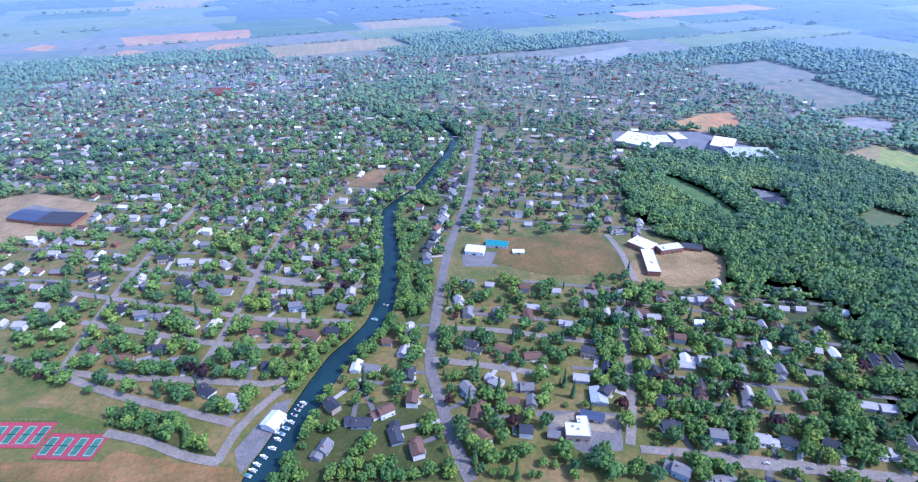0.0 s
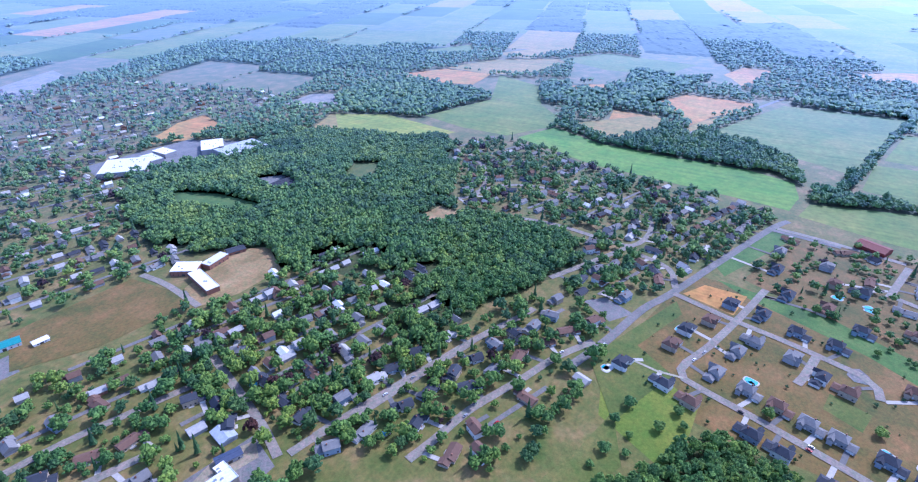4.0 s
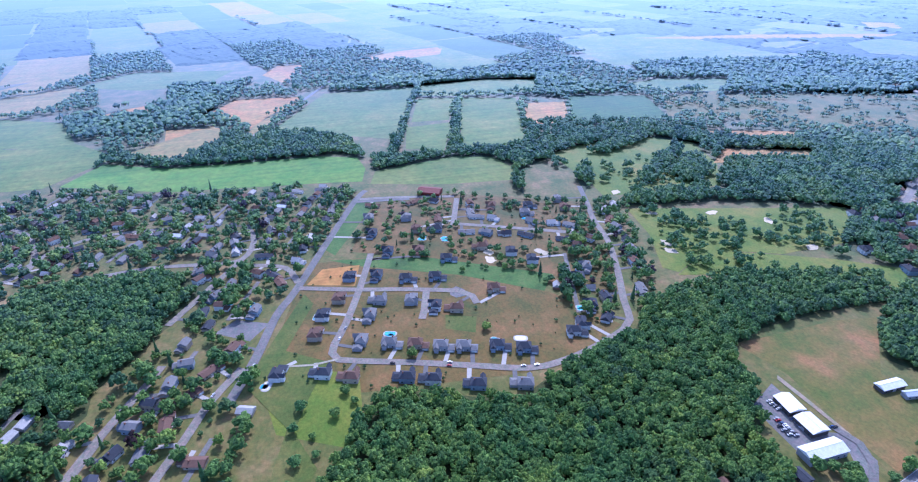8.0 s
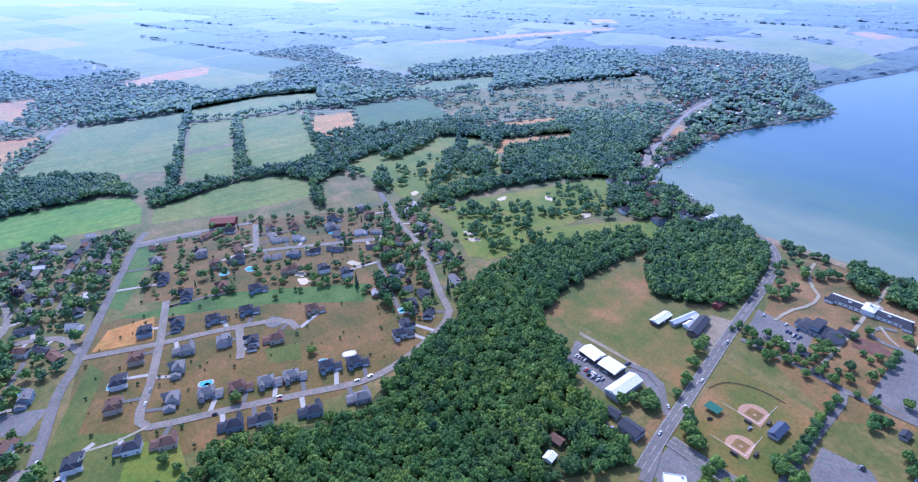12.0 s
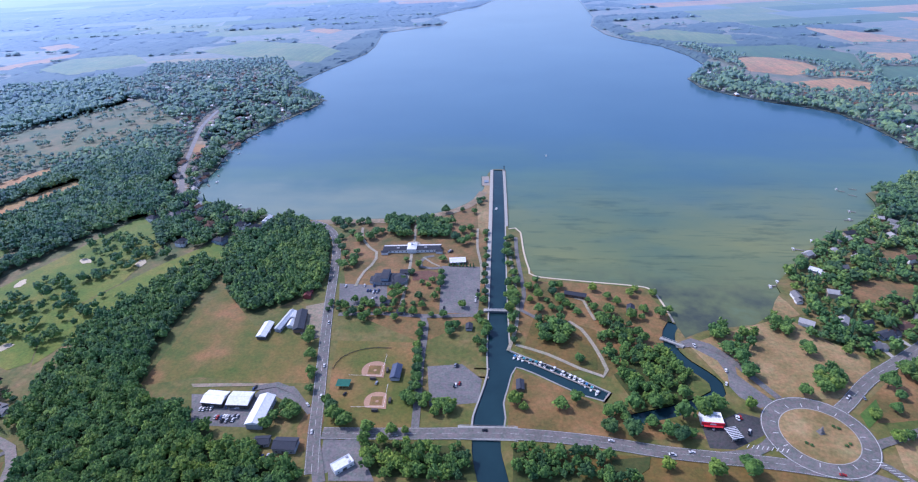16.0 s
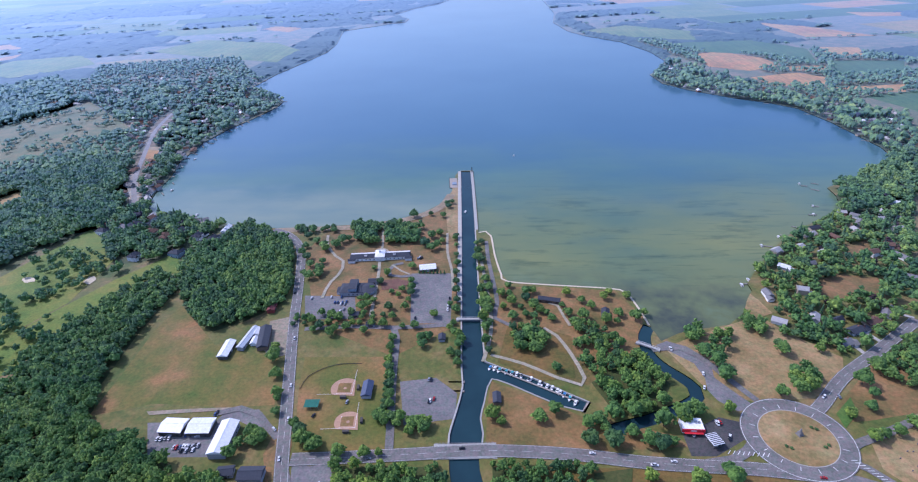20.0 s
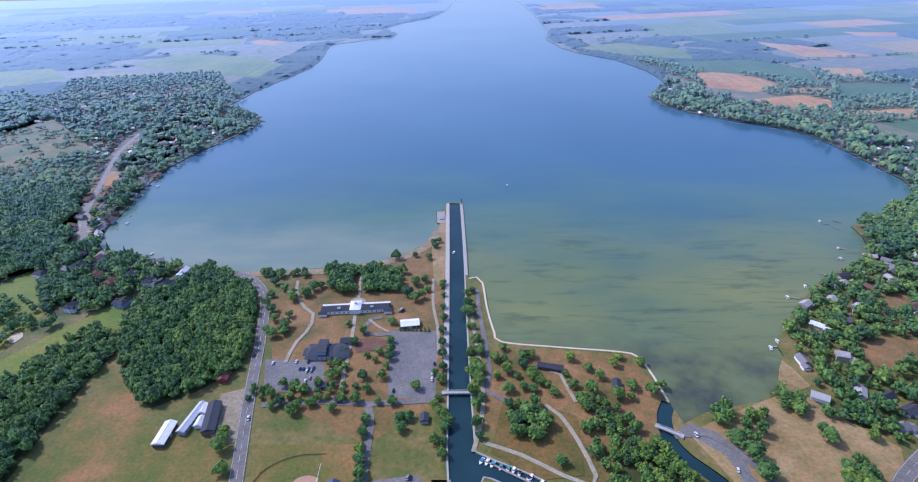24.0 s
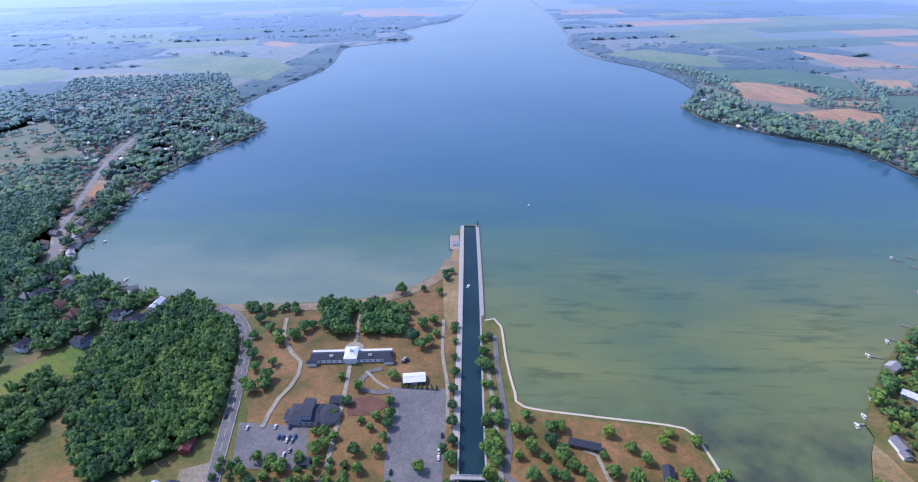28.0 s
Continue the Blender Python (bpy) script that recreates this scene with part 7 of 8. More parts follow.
order = sorted(range(len(HOUSES)), key=lambda i: math.hypot(HOUSES[i][0] - EYE[0], HOUSES[i][1] - EYE[1]) if HOUSES[i][3] < 1.9 else 0)
drives_v, drives_f = [], []
for rank, i in enumerate(order):
    x, y, turn, size = HOUSES[i]
    rx, ry = nearest_road(x, y)
    face = math.degrees(math.atan2(ry - y, rx - x)) + 90
    if size > 1.9:
        turn = round(face / 90 + 0.2) * 90 - 18
    if rank < 300:
        kind = random.choice(BIG if size > 1.9 else KINDS)
        copy_thing(kind, pose(x, y, 0.06, 0, 0, turn if size > 1.9 else face + random.uniform(-6, 6)))
    else:
        FAR_HOUSES.append((x, y, radians(face)))
    if rank < 420:
        dx, dy = rx - x, ry - y
        n = math.hypot(dx, dy) + 1e-6
        if n < 60:
            ux, uy = dx / n, dy / n
            ox, oy = x - uy * 8, y + ux * 8
            k = len(drives_v)
            drives_v += [(ox - uy * 2, oy + ux * 2, 0.40), (ox + uy * 2, oy - ux * 2, 0.40), (ox + dx + uy * 2, oy + dy - ux * 2, 0.40), (ox + dx - uy * 2, oy + dy + ux * 2, 0.40)]
            drives_f.append((k, k + 1, k + 2, k + 3))
for k, mat in ((0, "drive"), (1, "drive_dark")):
    f = drives_f[k::2]
    used = [i for q in f for i in q]
    tagged(link("driveways", [drives_v[i] for i in used], [tuple(range(4 * i, 4 * i + 4)) for i in range(len(f))], MAT[mat]), "short driveways between houses and street", "driveway", "", "structure")
for ob in KINDS + BIG:
    for o in [*ob.children_recursive, ob]:
        bpy.data.objects.remove(o)


def far_house(w, d, h, rise, wing=None):
    out = []
    walls, roofs = box(bmesh.new(), -w / 2, -d / 2, -0.3, w / 2, d / 2, h), gable(bmesh.new(), -w / 2, -d / 2, w / 2, d / 2, h, rise)
    if wing:
        box(walls, w / 2, -d / 2 - 1, -0.3, w / 2 + wing, d / 2 - 2.5, 2.8)
        gable(roofs, w / 2 + 0.5, -d / 2 - 1, w / 2 + wing, d / 2 - 2.5, 2.8, 1.7, 0.4)
    for bm in (walls, roofs):
        bmesh.ops.triangulate(bm, faces=bm.faces[:])
        bm.verts.index_update()
        out.append((np.array([v.co[:] for v in bm.verts]), np.array([[v.index for v in q.verts] for q in bm.faces])))
        bm.free()
    return out


SHAPES = [far_house(13, 8.5, 3.2, 2.4), far_house(10, 8.5, 5.6, 3.0, 5), far_house(9, 7, 3.2, 3.4), far_house(12, 8, 3.2, 2.6, 6)]
lane_v = [(x + q * nx, y + q * ny, 0.36) for x0, y0, x1, y1, w in LANES for nx, ny in [np.array([y0 - y1, x1 - x0]) / math.hypot(x1 - x0, y1 - y0) * w / 2] for x, y, q in ((x0, y0, -1), (x1, y1, -1), (x1, y1, 1), (x0, y0, 1))]
tagged(link("back_streets", lane_v, [tuple(range(4 * i, 4 * i + 4)) for i in range(len(LANES))], MAT["road"]), "narrow bleached streets between the rows of houses", "road", "", "structure")
batches = {}
for x, y, a in FAR_HOUSES:
    s = random.randrange(4)
    roof = random.choices(("slate", "grey_roof", "brown_roof", "light_roof", "white_metal"), (16, 34, 14, 28, 8))[0]
    wall = random.choices(("white_siding", "tan_siding", "grey_siding", "brick"), (45, 25, 20, 10))[0]
    for part_no, mat in ((0, wall), (1, roof)):
        v, f = SHAPES[s][part_no]
        q = np.stack([v[:, 0] * math.cos(a) - v[:, 1] * math.sin(a) + x, v[:, 0] * math.sin(a) + v[:, 1] * math.cos(a) + y, v[:, 2]], 1)
        vs, _ = batches.setdefault((mat, part_no), ([], None))
        vs.append((q, f))
for (mat, part_no), (vs, _) in batches.items():
    k, av, af = 0, [], []
    for q, f in vs:
        av.append(q)
        af.append(f + k)
        k += len(q)
    tagged(link_np("far_house_walls" if part_no == 0 else "far_house_roofs", np.concatenate(av), np.concatenate(af), MAT[mat]), "many small far houses of the town", "houses", "", "stuff")

# ---- trees of the park ----
def bark_trunk(r, h):
    bm = bmesh.new()
    bmesh.ops.create_cone(bm, cap_ends=True, segments=7, radius1=r, radius2=r * 0.55, depth=h, matrix=Matrix.Translation((0, 0, h / 2)))
    for a in (0.4, 2.5, 4.6):
        m = Matrix.Translation((math.cos(a) * 0.12, math.sin(a) * 0.12, h * 0.8)) @ Matrix.Rotation(0.6, 4, Vector((-math.sin(a), math.cos(a), 0)))
        bmesh.ops.create_cone(bm, cap_ends=True, segments=5, radius1=r * 0.5, radius2=r * 0.2, depth=h * 0.7, matrix=m @ Matrix.Translation((0, 0, h * 0.35)))
    return bm


def tree_kind(k, mat, label):
    ob = empty("tree", 0, -9000, 0, 0, label, "tree", "trees of the park")
    part("trunk", bark_trunk(0.07, 0.62), MAT["bark"], ob)
    v, f = RICH[k % 6]
    me = bpy.data.meshes.new("crown")
    me.from_pydata([(a, b, c * 0.95 + 0.28) for a, b, c in v], [], [tuple(q) for q in f])
    me.materials.append(MAT[mat])
    c = new("crown", me)
    c.parent = ob
    return ob


PARK_KINDS = [tree_kind(i, m, l) for i, (m, l) in enumerate((("leaf", "rounded green park tree on dry grass"), ("leaf", "broad green park tree on dry grass"), ("leaf_light", "light green park tree on dry grass"), ("leaf_dark", "dark green park tree on dry grass"), ("leaf", "spreading green park tree on dry grass")))]


EXTRA = []


def plant(places, lo, hi, weights=(4, 4, 2, 2, 3), more=0.0):
    EXTRA.extend((x + random.uniform(-7, 7), y + random.uniform(-7, 7), random.uniform(lo, hi)) for x, y in places if random.random() < more)
    for x, y in places:
        if in_water(np.array([x * 1.0]), np.array([y * 1.0]))[0]:
            continue
        t = copy_thing(random.choices(PARK_KINDS, weights)[0], pose(x, y, 0.05, 0, 0, random.uniform(0, 360)))
        s = random.uniform(lo, hi)
        t.scale = (s, s, s * random.uniform(0.85, 1.15))


plant(TREES_CANAL_EAST, 3.2, 5.0, more=0.6)
plant(TREES_CANAL_WEST, 3.2, 5.2, more=0.8)
plant(TREES_WAY, 3.4, 5.0, more=0.7)
plant(TREES_PARK, 3.0, 5.2, more=0.1)
plant(TREES_BEACH, 3.2, 6.2, more=0.5)
plant(TREES_FIELD, 3.2, 6.0, more=0.3)
plant(TREES_ISLAND, 3.2, 6.0, (4, 4, 4, 1, 3))
plant(TREES_POINT, 3.8, 7.2, (4, 4, 4, 1, 3))
plant(TREES_ROWS, 2.0, 3.1, (4, 4, 2, 4, 3))
plant(TREES_GREAT, 5.6, 7.8)
plant(LAWN_TREES, 2.6, 5.0, (3, 3, 5, 1, 3))
q = np.array(EXTRA)
q = q[~in_water(q[:, 0], q[:, 1])]
q = q[off_road(q, 1.5)]
spread("park_trees", q[:, :2], q[:, 2], MAT["leaf"], "green trees standing between the park's others", 1.05, RICH)
for i in range(8):
    t = empty("conifer", -57 + i * 4.1, 308.5 - i * 0.2, 0.05, i * 47, "small dark pointed conifer in a row by the pavilion", "tree", "row of conifers")
    part("trunk", bark_trunk(0.2, 1.2), MAT["bark"], t)
    v, f = SPRUCE[i % 4]
    o = link("crown", [(a * 2.2, b * 2.2, c * 2.0 + 0.3) for a, b, c in v], [tuple(q) for q in f], MAT["leaf_dark"])
    o.parent = t
for ob in PARK_KINDS:
    for o in [*ob.children_recursive, ob]:
        bpy.data.objects.remove(o)
g = np.array(GOLF_TREES, float)
g = np.concatenate([g + rng.uniform(-22, 22, g.shape) for _ in range(7)])
g = np.concatenate([g] + [q[drift(q, 34.0, 7.3) > 0.66] for q in [scatter(o, 9, 0.85) for o in PATCHES if tuple(o[0]) in ((-1121, 525), (-1103, 680))]])
g = g[off_road(g, 4)]
spread("golf_trees", g, rng.uniform(2.6, 5.6, len(g)), MAT["leaf"], "scattered trees between golf fairways", 1.2)

# ---- shrubs and young trees in the gardens ----
shrubs = [scatter(o, 13, 0.3) for o in PATCHES if tuple(o[0]) in ((-366, -330), (-581, -236)) and len(o) > 7]
p = np.concatenate(shrubs)
p = p[off_road(p, 2.5)]
p = p[no_house(p)]
spread("garden_shrubs", p, rng.uniform(0.6, 1.7, len(p)), MAT["leaf_dark"], "small dark shrubs on the lawns", 1.2, PLAIN)


# ---- cars ----
def car_kind(mat, label, long=4.6, tall=1.5):
    ob = empty("car", 0, -9000, 0, 0, label, "car", "parked and passing cars")
    bm = box(bmesh.new(), -long / 2, -0.9, 0.35, long / 2, 0.9, 0.95)
    bmesh.ops.bevel(bm, geom=bm.edges[:], offset=0.12, segments=1, affect="EDGES")
    part("body", bm, MAT[mat], ob)
    bm = box(bmesh.new(), -long * 0.32, -0.78, 0.95, long * 0.22, 0.78, tall)
    for v in bm.verts:
        if v.co.z > 1.2:
            v.co.x = v.co.x * 0.72
            v.co.y *= 0.86
    part("cabin", bm, MAT["glass"], ob, "dark glass cabin")
    part("car_roof", box(bmesh.new(), -long * 0.23, -0.66, tall, long * 0.155, 0.66, tall + 0.05), MAT[mat], ob)
    for sx in (-0.31, 0.31):
        for sy in (-0.82, 0.82):
            bm = bmesh.new()
            bmesh.ops.create_cone(bm, cap_ends=True, segments=10, radius1=0.33, radius2=0.33, depth=0.22, matrix=Matrix.Translation((sx * long, sy, 0.33)) @ Matrix.Rotation(radians(90), 4, "X"))
            part("wheel", bm, MAT["tyre"], ob)
    return ob


CARS = [car_kind("car_white", "white car on the asphalt"), car_kind("car_black", "black car on the asphalt"), car_kind("car_silver", "silver car on the asphalt"), car_kind("car_red", "dark red car on the asphalt"), car_kind("car_blue", "dark blue car on the asphalt"), car_kind("car_white", "white van on the asphalt", 5.4, 2.1)]


def park_cars(places, turn, z=1.35, wobble=4):
    for x, y in places:
        copy_thing(random.choices(CARS, (5, 4, 4, 2, 2, 1))[0], pose(x, y, z, 0, 0, turn + random.uniform(-wobble, wobble)))


park_cars(CARS_LOT, 90, 0.4)
park_cars(CARS_YARD, 90, 0.4)
park_cars(CARS_PARK, 80, 0.42, 20)
for x, y in CARS_ROAD + CARS_TOWN:
    m = (SEGS[:, :2] + SEGS[:, 2:4]) / 2
    i = int(np.argmin(np.hypot(m[:, 0] - x, m[:, 1] - y)))
    a = math.degrees(math.atan2(SEGS[i, 3] - SEGS[i, 1], SEGS[i, 2] - SEGS[i, 0]))
    side = random.choice((-2.2, 2.2))
    cx, cy = m[i] + np.array([-math.sin(radians(a)), math.cos(radians(a))]) * side
    copy_thing(random.choices(CARS, (5, 4, 4, 2, 2, 1))[0], pose(cx, cy, 0.6, 0, 0, a if side < 0 else a + 180))
for ob in CARS:
    for o in [*ob.children_recursive, ob]:
        bpy.data.objects.remove(o)


# ---- boats and docks ----
def hull(bm, long, wide, z0, z1):
    rows = []
    for z, s in ((z0, 0.75), (z1, 1.0)):
        row = [(-long / 2, -wide / 2 * s), (long * 0.15, -wide / 2 * s), (long * 0.36, -wide * 0.3 * s), (long / 2 * (0.9 + 0.1 * s), 0), (long * 0.36, wide * 0.3 * s), (long * 0.15, wide / 2 * s), (-long / 2, wide / 2 * s)]
        rows.append([bm.verts.new((a, b, z)) for a, b in row])
    n = len(rows[0])
    for i in range(n):
        bm.faces.new((rows[0][i], rows[0][(i + 1) % n], rows[1][(i + 1) % n], rows[1][i]))
    bm.faces.new(rows[1])
    bm.faces.new(list(reversed(rows[0])))
    return bm


def boat_kind(top, label, long=7.0, wide=2.5):
    ob = empty("motor_boat", 0, -9000, 0, 0, label, "boat", "moored boats")
    part("hull", hull(bmesh.new(), long, wide, -0.3, 0.75), MAT["gel"], ob)
    part("cockpit", box(bmesh.new(), -long * 0.38, -wide * 0.36, 0.76, long * 0.05, wide * 0.36, 0.82), MAT["planks"], ob)
    part("windscreen", box(bmesh.new(), long * 0.06, -wide * 0.36, 0.75, long * 0.12, wide * 0.36, 1.3), MAT["glass"], ob)
    part("canopy", box(bmesh.new(), -long * 0.3, -wide * 0.4, 1.75, long * 0.08, wide * 0.4, 1.83), MAT[top], ob)
    part("outboard", box(bmesh.new(), -long * 0.57, -0.2, 0.1, -long * 0.5, 0.2, 1.2), MAT["car_black"], ob)
    return ob


BOATS = [boat_kind("gel", "white motor boat at its mooring"), boat_kind("canvas_blue", "white motor boat with a blue canopy"), boat_kind("canvas_teal", "white motor boat with a teal canopy"), boat_kind("car_black", "white motor boat with a dark cover", 6.0, 2.3)]


def moor(places, turn, weights=(5, 2, 2, 2)):
    for x, y in places:
        copy_thing(random.choices(BOATS, weights)[0], pose(x, y, WET + 0.1, 0, 0, turn + random.uniform(-7, 7)))


moor(BOATS_BASIN, -118)
moor(BOATS_RIVER, -30)
moor(BOATS_LAKE, 80, (1, 0, 0, 0))
for ob in BOATS:
    for o in [*ob.children_recursive, ob]:
        bpy.data.objects.remove(o)


def dock(x, y, turn, long, wide=2.0, label="narrow plank dock on posts over the water"):
    ob = empty("dock", x, y, 0, turn, label, "dock", "docks along the shore")
    part("deck", box(bmesh.new(), -long / 2, -wide / 2, -0.25, long / 2, wide / 2, 0.0), MAT["planks"], ob)
    for i in range(max(2, int(long / 6)) + 1):
        q = -long / 2 + 0.3 + (long - 0.6) * i / max(2, int(long / 6))
        for s in (-1, 1):
            part("post", box(bmesh.new(), q - 0.12, s * wide / 2 - 0.12, -3, q + 0.12, s * wide / 2 + 0.12, 0.6), MAT["planks"], ob)
    return ob


for x, y in DOCKS_WEST:
    dock(x - 4, y + 2, 160 + random.uniform(-25, 25), random.uniform(8, 14), 1.5)
for x, y in DOCKS_EAST:
    dock(x + 4, y - 2, -40 + random.uniform(-25, 25), random.uniform(8, 14), 1.5)
dock(DOCKEND[0] - 3, DOCKEND[1] - 3, 60, 14, 3)
dock(LAUNCH1[0] + 6, LAUNCH1[1], 0, 16, 2)
dock(LAUNCH2[0] + 4, LAUNCH2[1] + 6, 0, 14, 2)
p0, p1 = np.array(BASIN_SOUTH[0], float), np.array(BASIN_SOUTH[-1], float)
ang = math.degrees(math.atan2(p1[1] - p0[1], p1[0] - p0[0]))
mid = (p0 + p1) / 2
dock(mid[0] - 2.0, mid[1] - 2.5, ang, 84, 1.6, "long plank mooring dock along the boat basin")

# ---- embankments, piers, bridges ----
bank("canal_wall_east", curved(CANAL_EAST, 8), MAT["concrete"], "pale concrete edge of the canal", lip=-1.4)
bank("canal_wall_west", curved(CANAL_WEST, 8), MAT["concrete"], "pale concrete edge of the canal", lip=1.4)
bank("shore_wall", curved(SHORE_PARK, 8), MAT["sand"], "low pale stone shore wall", lip=-2.0)
bank("basin_wall_south", curved(BASIN_SOUTH, 8), MAT["concrete"], "pale concrete edge of the basin", lip=1.2)
bank("basin_wall_north", curved(BASIN_NORTH, 8), MAT["concrete"], "pale concrete edge of the basin", lip=1.2)
tagged(ribbon("pier_walk", curved(((-1.5, 622), (1.5, 560), (5, 480), (7.5, 415)), 10), 4.2, 0.4, MAT["concrete"]), "narrow pale concrete pier along the canal", "pier", "", "structure")
tagged(ribbon("pier_walk", curved(((-21.5, 622), (-17.5, 500), (-14, 400), (-10, 250)), 10), 4.0, 0.42, MAT["concrete"]), "pale concrete promenade along the canal", "pier", "", "structure")
beach = curved(((-261, 418), (-209, 421), (-145, 426), (-99, 441), (-64, 463), (-41, 491), (-30, 530)), 8)
tagged(ribbon("beach", beach, 13, 0.4, TURF["beach"]), "narrow strip of tan beach sand", "beach", "", "structure")

light = empty("pier_light", -1, 620, 0.3, 0, "small dark beacon tower at the pier end", "beacon")
part("base", box(bmesh.new(), -1.4, -1.4, 0, 1.4, 1.4, 1.0), MAT["concrete"], light)
part("tower", box(bmesh.new(), -0.6, -0.6, 1.0, 0.6, 0.6, 6.5), MAT["dark_siding"], light)
part("lantern", box(bmesh.new(), -0.8, -0.8, 6.5, 0.8, 0.8, 7.6), MAT["glass"], light)
jetty = empty("boat_jetty", -28, 574, 0, 4, "dark timber jetty platform beside the pier", "jetty")
part("deck", box(bmesh.new(), -7, -19, -0.3, 5, 19, 0.34), MAT["planks"], jetty)
part("moored_raft", box(bmesh.new(), -3, -9, 0.34, 3.5, 1, 1.3), MAT["blue_siding"], jetty, "grey-blue float on the deck")
for i in range(6):
    part("pile", box(bmesh.new(), -7.4, -18 + i * 7, -3, -6.8, -17.4 + i * 7, 1.6), MAT["dark_siding"], jetty)


def bridge(name, x, y, turn, long, wide, z, label, rail, deck="concrete"):
    ob = empty(name, x, y, 0, turn, label, "bridge")
    part("deck", box(bmesh.new(), -long / 2, -wide / 2, z - 0.9, long / 2, wide / 2, z), MAT[deck], ob)
    for s in (-1, 1):
        part("abutment", box(bmesh.new(), s * long / 2 - 1.5, -wide / 2 - 0.5, -3, s * long / 2 + 1.5, wide / 2 + 0.5, z - 0.15), MAT["concrete"], ob)
        r = part("railing", box(bmesh.new(), -long / 2, s * (wide / 2 - 0.15) - 0.08, z + 0.95, long / 2, s * (wide / 2 - 0.15) + 0.08, z + 1.1), MAT[rail], ob)
        for i in range(int(long / 3) + 1):
            q = -long / 2 + long * i / int(long / 3)
            part("post", box(bmesh.new(), q - 0.08, s * (wide / 2 - 0.15) - 0.08, z, q + 0.08, s * (wide / 2 - 0.15) + 0.08, z + 0.95), MAT[rail], r)
    return ob


bridge("road_bridge", 1, 57, 2, 44, 14.0, 0.36, "concrete road bridge over the canal with steel railings", "steel")
bridge("footbridge", 2, 219, 1, 24, 3.2, 2.0, "white-railed footbridge across the canal", "white_siding")
bridge("creek_bridge", CREEKB[0], CREEKB[1], -32, 19, 3.2, 1.6, "small white-railed bridge over the creek", "white_siding")

# ---- the traffic circle ----
cx, cy = ROUNDABOUT
n = 64


def ring(name, r0, r1, z, material, label="", z0=None):
    v = [(cx + r * math.cos(i * 2 * math.pi / n), cy + r * math.sin(i * 2 * math.pi / n), h) for r, h in ((r0, z if z0 is None else z0), (r1, z)) for i in range(n)]
    ob = link(name, v, [(i, n + i, n + (i + 1) % n, (i + 1) % n) for i in range(n)], material)
    return tagged(ob, label, "road", "", "structure") if label else ob


ring("traffic_circle", 27.5, 40, 0.62, MAT["road"], "wide grey asphalt traffic circle")
ring("kerb", 26.9, 27.5, 0.76, MAT["concrete"], "pale concrete kerb of the circle")
ring("edge_line", 39.0, 39.3, 0.65, MAT["line"], "white edge line of the circle")
v = [(cx, cy, 1.1)] + [(cx + r * math.cos(i * 2 * math.pi / n), cy + r * math.sin(i * 2 * math.pi / n), 0.70 + (26.9 - r) * 0.015) for r in (13, 26.9) for i in range(n)]
f = [(0, 1 + i, 1 + (i + 1) % n) for i in range(n)] + [(1 + i, 1 + n + i, 1 + n + (i + 1) % n, 1 + (i + 1) % n) for i in range(n)]
tagged(link("circle_island", v, f, TURF["sand_grass"]), "parched round grass island of the traffic circle", "lawn", "", "structure")
for i in range(16):
    a = i * 2 * math.pi / 16
    q = [(cx + r * math.cos(a) + s * 0.2 * -math.sin(a), cy + r * math.sin(a) + s * 0.2 * math.cos(a), 0.66) for r, s in ((29, -1), (33, -1), (33, 1), (29, 1))]
    tagged(link("lane_marking", q, [(0, 1, 2, 3)], MAT["line"]), "short white lane mark on the circle", "marking", "", "structure")
for i in range(9):
    for (ax, ay), (bx, by), turn in (((194, 57.5), (221, 55), 50), ((279, 51), (292, 33), 0)):
        u = i / 8
        o = link("hatching", [(-2.2, -0.22, 0), (2.2, -0.22, 0), (2.2, 0.22, 0), (-2.2, 0.22, 0)], [(0, 1, 2, 3)], MAT["line"])
        o.matrix_basis = pose(ax + (bx - ax) * u, ay + (by - ay) * u, 0.7, 0, 0, turn)
        tagged(o, "pale hatching bar painted on the asphalt", "marking", "", "structure")
mon = empty("monument", MONUMENT[0], MONUMENT[1], 1.0, 20, "grey stone monument on a stepped base", "monument")
part("base", box(bmesh.new(), -2.2, -2.2, -0.2, 2.2, 2.2, 0.5), MAT["stone"], mon)
part("plinth", box(bmesh.new(), -1.5, -1.5, 0.5, 1.5, 1.5, 2.6), MAT["stone"], mon)
bm = bmesh.new()
bmesh.ops.create_cone(bm, cap_ends=True, segments=8, radius1=1.3, radius2=0.5, depth=3.4, matrix=Matrix.Translation((0, 0, 4.3)))
part("shaft", bm, MAT["stone"], mon)
bush = [(cx + 14, cy + 9), (cx + 17, cy + 7), (cx - 13, cy - 9), (cx - 10, cy - 11), (cx + 15, cy - 10), (cx + 18, cy - 8)]
for x, y in bush:
    b = empty("bush", x, y, 0.75, random.uniform(0, 360), "small dark bush on the grass island", "bush", "bushes on the island")
    v, f = PLAIN[0]
    o = link("foliage", [(a * 1.5, c * 1.5, e * 1.2 - 0.2) for a, c, e in v], [tuple(q) for q in f], MAT["leaf_dark"])
    o.parent = b


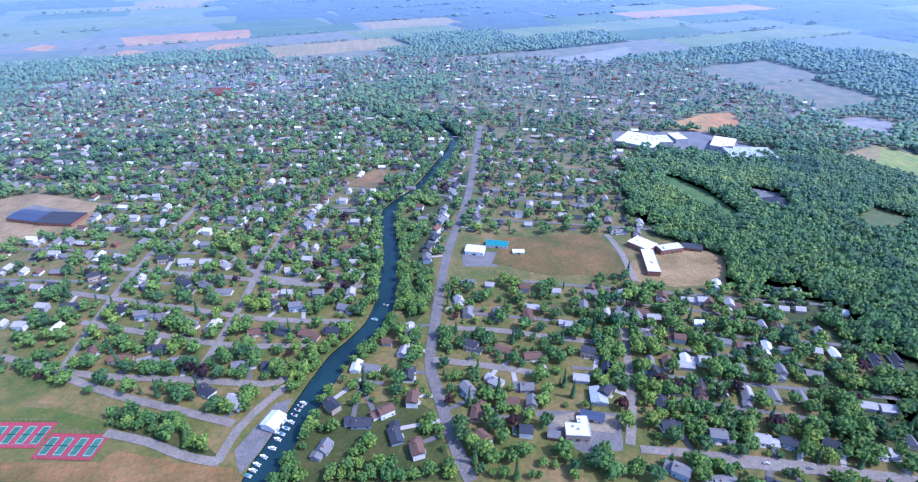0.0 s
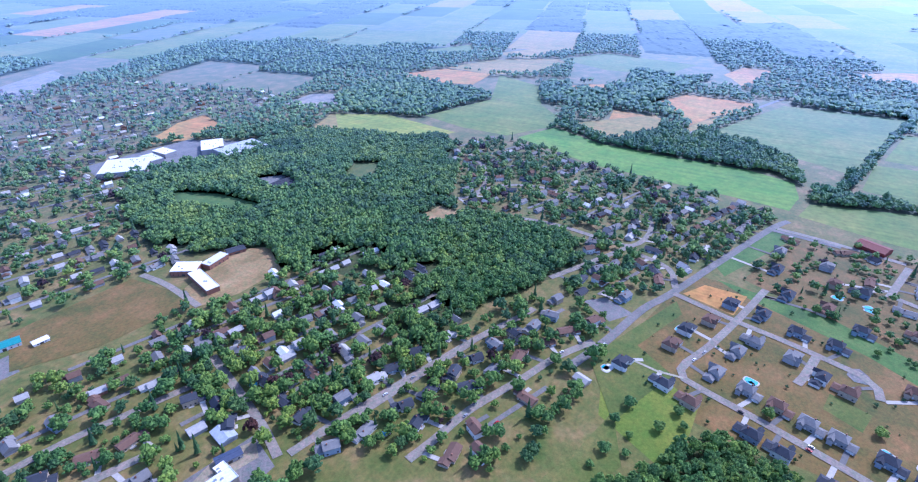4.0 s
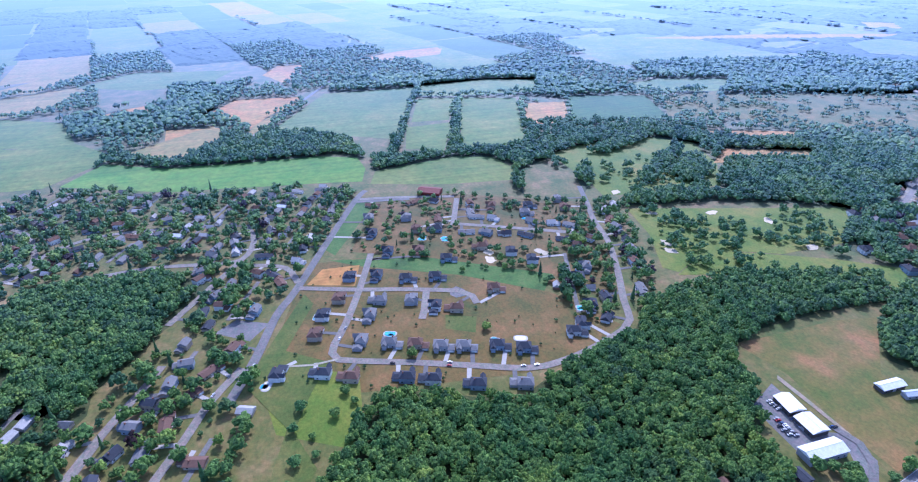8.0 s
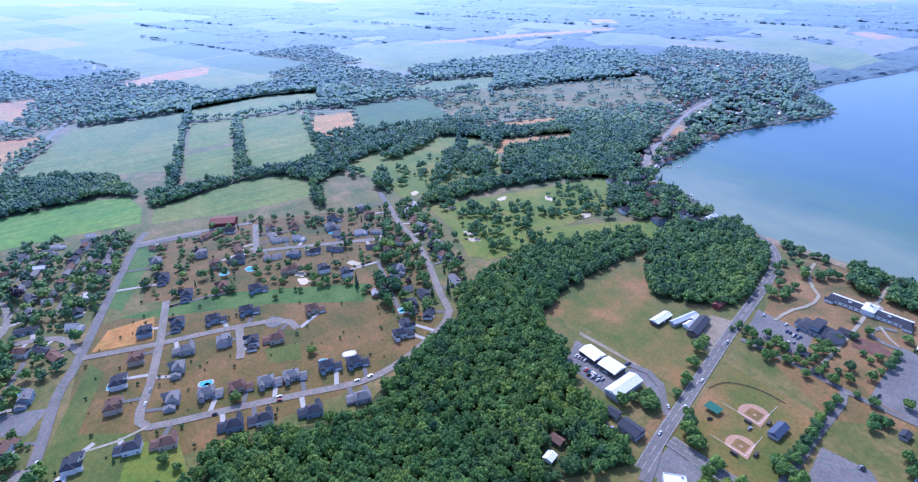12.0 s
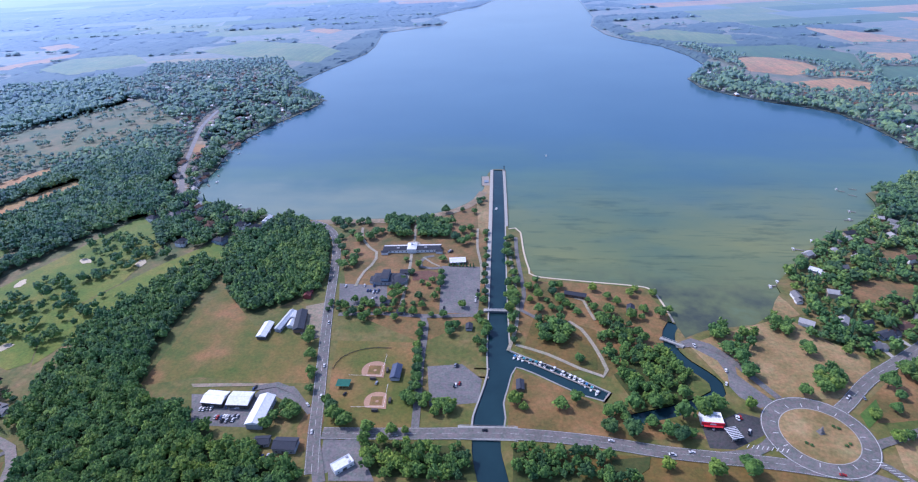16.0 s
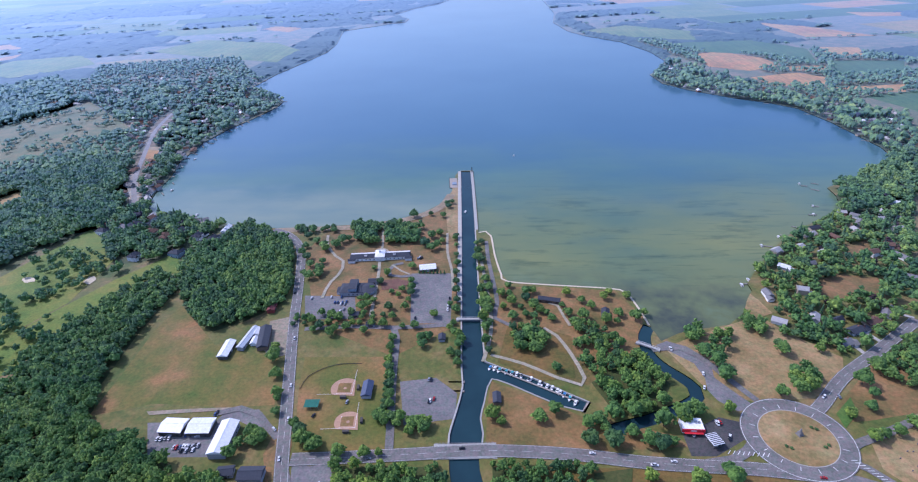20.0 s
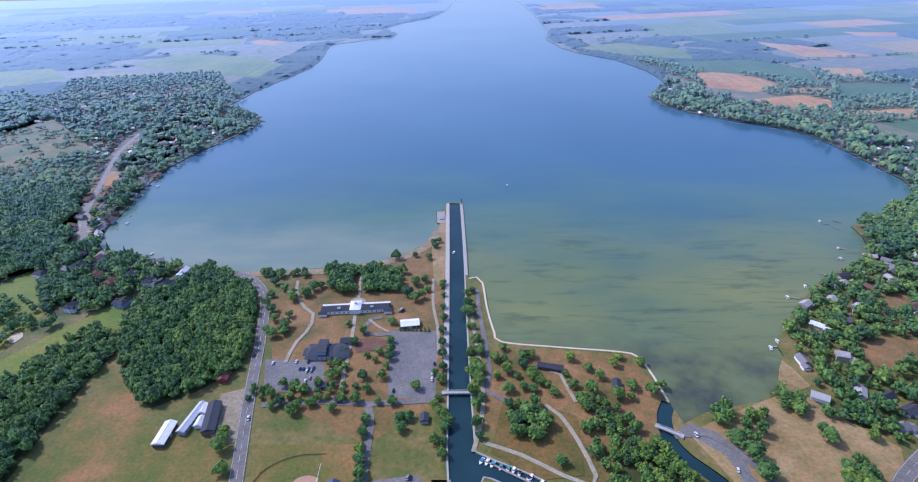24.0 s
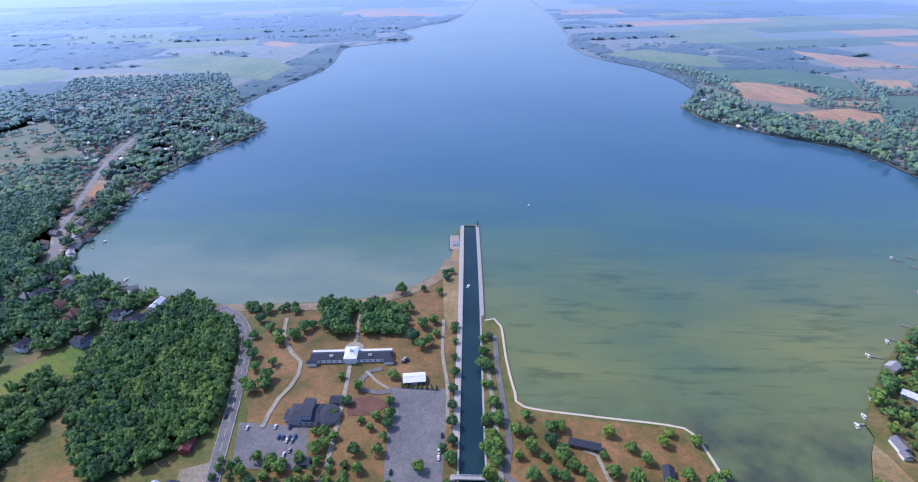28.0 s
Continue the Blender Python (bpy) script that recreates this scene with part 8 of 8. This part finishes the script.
# ---- ball fields ----
def ball_field(x, y, start, reach, inner, label):
    ob = empty("ball_diamond", x, y, 0, start, label, "ball diamond", "ball diamonds of the park")
    k = 20
    arc = [(reach * (0.74 + 0.26 * math.sin(radians(180 * i / k))) * math.cos(radians(96 * i / k - 3)), reach * (0.74 + 0.26 * math.sin(radians(180 * i / k))) * math.sin(radians(96 * i / k - 3)), 0.42) for i in range(k + 1)]
    bm = bmesh.new()
    bm.faces.new([bm.verts.new(q) for q in [(-2.5, -2.5, 0.42)] + arc])
    part("infield_dirt", bm, MAT["infield"], ob, "orange bare dirt infield")
    part("infield_grass", slab(1.8, 1.8, inner, inner, 0.45), TURF["grass_dry"], ob)
    for s in (0, 1):
        a = slab(0, -0.12, reach * 1.35, 0.12, 0.46)
        if s:
            bmesh.ops.rotate(a, verts=a.verts, cent=(0, 0, 0), matrix=Matrix.Rotation(radians(90), 3, "Z"))
        part("foul_line", a, MAT["line"], ob)
    for bx, by in ((inner, 0.3), (inner, inner), (0.3, inner), (0.3, 0.3)):
        part("base", box(bmesh.new(), bx - 0.3, by - 0.3, 0.42, bx + 0.3, by + 0.3, 0.54), MAT["white_siding"], ob)
    bm = bmesh.new()
    bmesh.ops.create_cone(bm, cap_ends=True, segments=14, radius1=1.5, radius2=1.0, depth=0.25, matrix=Matrix.Translation((inner * 0.52, inner * 0.52, 0.54)))
    part("mound", bm, MAT["infield"], ob)
    for s in (0, 1):
        part("dugout", box(bmesh.new(), *((4, -5.5, 0, 9, -3.5, 2.4) if not s else (-5.5, 4, 0, -3.5, 9, 2.4))), MAT["dark_siding"], ob)
    return ob


ball_field(-96, 116, 92, 22, 13, "small ball diamond with an orange dirt infield")
ball_field(-86, 79, 94, 20, 12, "smaller ball diamond with an orange dirt infield")
fence = empty("outfield_fence", 0, 0, 0, 0, "low curved outfield fence with dark posts", "fence")
line = curved(((-142, 122), (-139, 136), (-128, 147), (-113, 153), (-94, 154)), 5)
for (x0, y0), (x1, y1) in zip(line[:-1], line[1:]):
    a = math.degrees(math.atan2(y1 - y0, x1 - x0))
    o = part("post", box(bmesh.new(), -0.12, -0.12, 0, 0.12, 0.12, 2.0), MAT["dark_siding"], fence)
    o.matrix_basis = pose(x0, y0, 0, 0, 0, a)
    l = math.hypot(x1 - x0, y1 - y0)
    o = part("mesh_panel", box(bmesh.new(), 0.2, -0.03, 0.3, l - 0.2, 0.03, 1.0), MAT["dark_siding"], fence)
    o.matrix_basis = pose(x0, y0, 0, 0, 0, a)

# ---- pools and bunkers ----
def pool(x, y, turn, w, d, cover, z=0.4):
    ob = empty("swimming_pool", x, y, z, turn, "white covered round pool in a back garden" if cover else "blue swimming pool with a pale paved rim", "pool", "garden pools")
    k = 18
    for name, s, h, mat in (("rim", 1.25, 0.05, "drive"), ("pool_water" if not cover else "cover", 1.0, 0.16, "cover" if cover else "pool")):
        bm = bmesh.new()
        pts = []
        for i in range(k):
            a = i * 2 * math.pi / k
            c, q = math.cos(a), math.sin(a)
            pts.append(bm.verts.new((w / 2 * s * math.copysign(abs(c) ** 0.6, c), d / 2 * s * math.copysign(abs(q) ** 0.6, q), h)))
        bm.faces.new(pts)
        g = bmesh.ops.extrude_face_region(bm, geom=bm.faces[:])
        bmesh.ops.translate(bm, verts=[e for e in g["geom"] if isinstance(e, bmesh.types.BMVert)], vec=(0, 0, -0.3))
        part(name, bm, MAT[mat], ob)
    return ob


for i, (x, y) in enumerate(POOLS):
    pool(x, y, random.choice((-18, 72)), random.uniform(5, 7), random.uniform(9, 11), i in (8, 11))
for x, y in POOLS_TOWN:
    pool(x, y, random.uniform(0, 90), random.uniform(4.5, 6.5), random.uniform(5.5, 9), False)
for x, y in BUNKERS:
    bm = bmesh.new()
    k = 14
    bm.faces.new([bm.verts.new((random.uniform(6, 11) * math.cos(i * 2 * math.pi / k), random.uniform(4, 7) * math.sin(i * 2 * math.pi / k), 0.4)) for i in range(k)])
    me = bpy.data.meshes.new("bunker")
    bm.to_mesh(me)
    bm.free()
    me.materials.append(MAT["sand"])
    o = new("bunker", me)
    o.matrix_basis = pose(x, y, 0.02, 0, 0, random.uniform(0, 180))
    tagged(o, "pale sand bunker on the golf course", "bunker", "", "structure")

# ---- gravestones ----
ce = scatter(((309, 58), (330, 66), (380, 95), (400, 60), (345, 20), (312, 35)), 5, 0.6)
verts, tris = [], []
bm = box(bmesh.new(), -0.5, -0.15, 0, 0.5, 0.15, 1.2)
bmesh.ops.triangulate(bm, faces=bm.faces[:])
bm.verts.index_update()
sv, sf = np.array([v.co[:] for v in bm.verts]), np.array([[v.index for v in q.verts] for q in bm.faces])
tagged(link_np("gravestones", np.concatenate([sv + (x, y, 0.5) for x, y in ce]), np.concatenate([sf + i * len(sv) for i in range(len(ce))]), MAT["stone"]), "rows of small grey gravestones", "gravestones", "", "stuff")
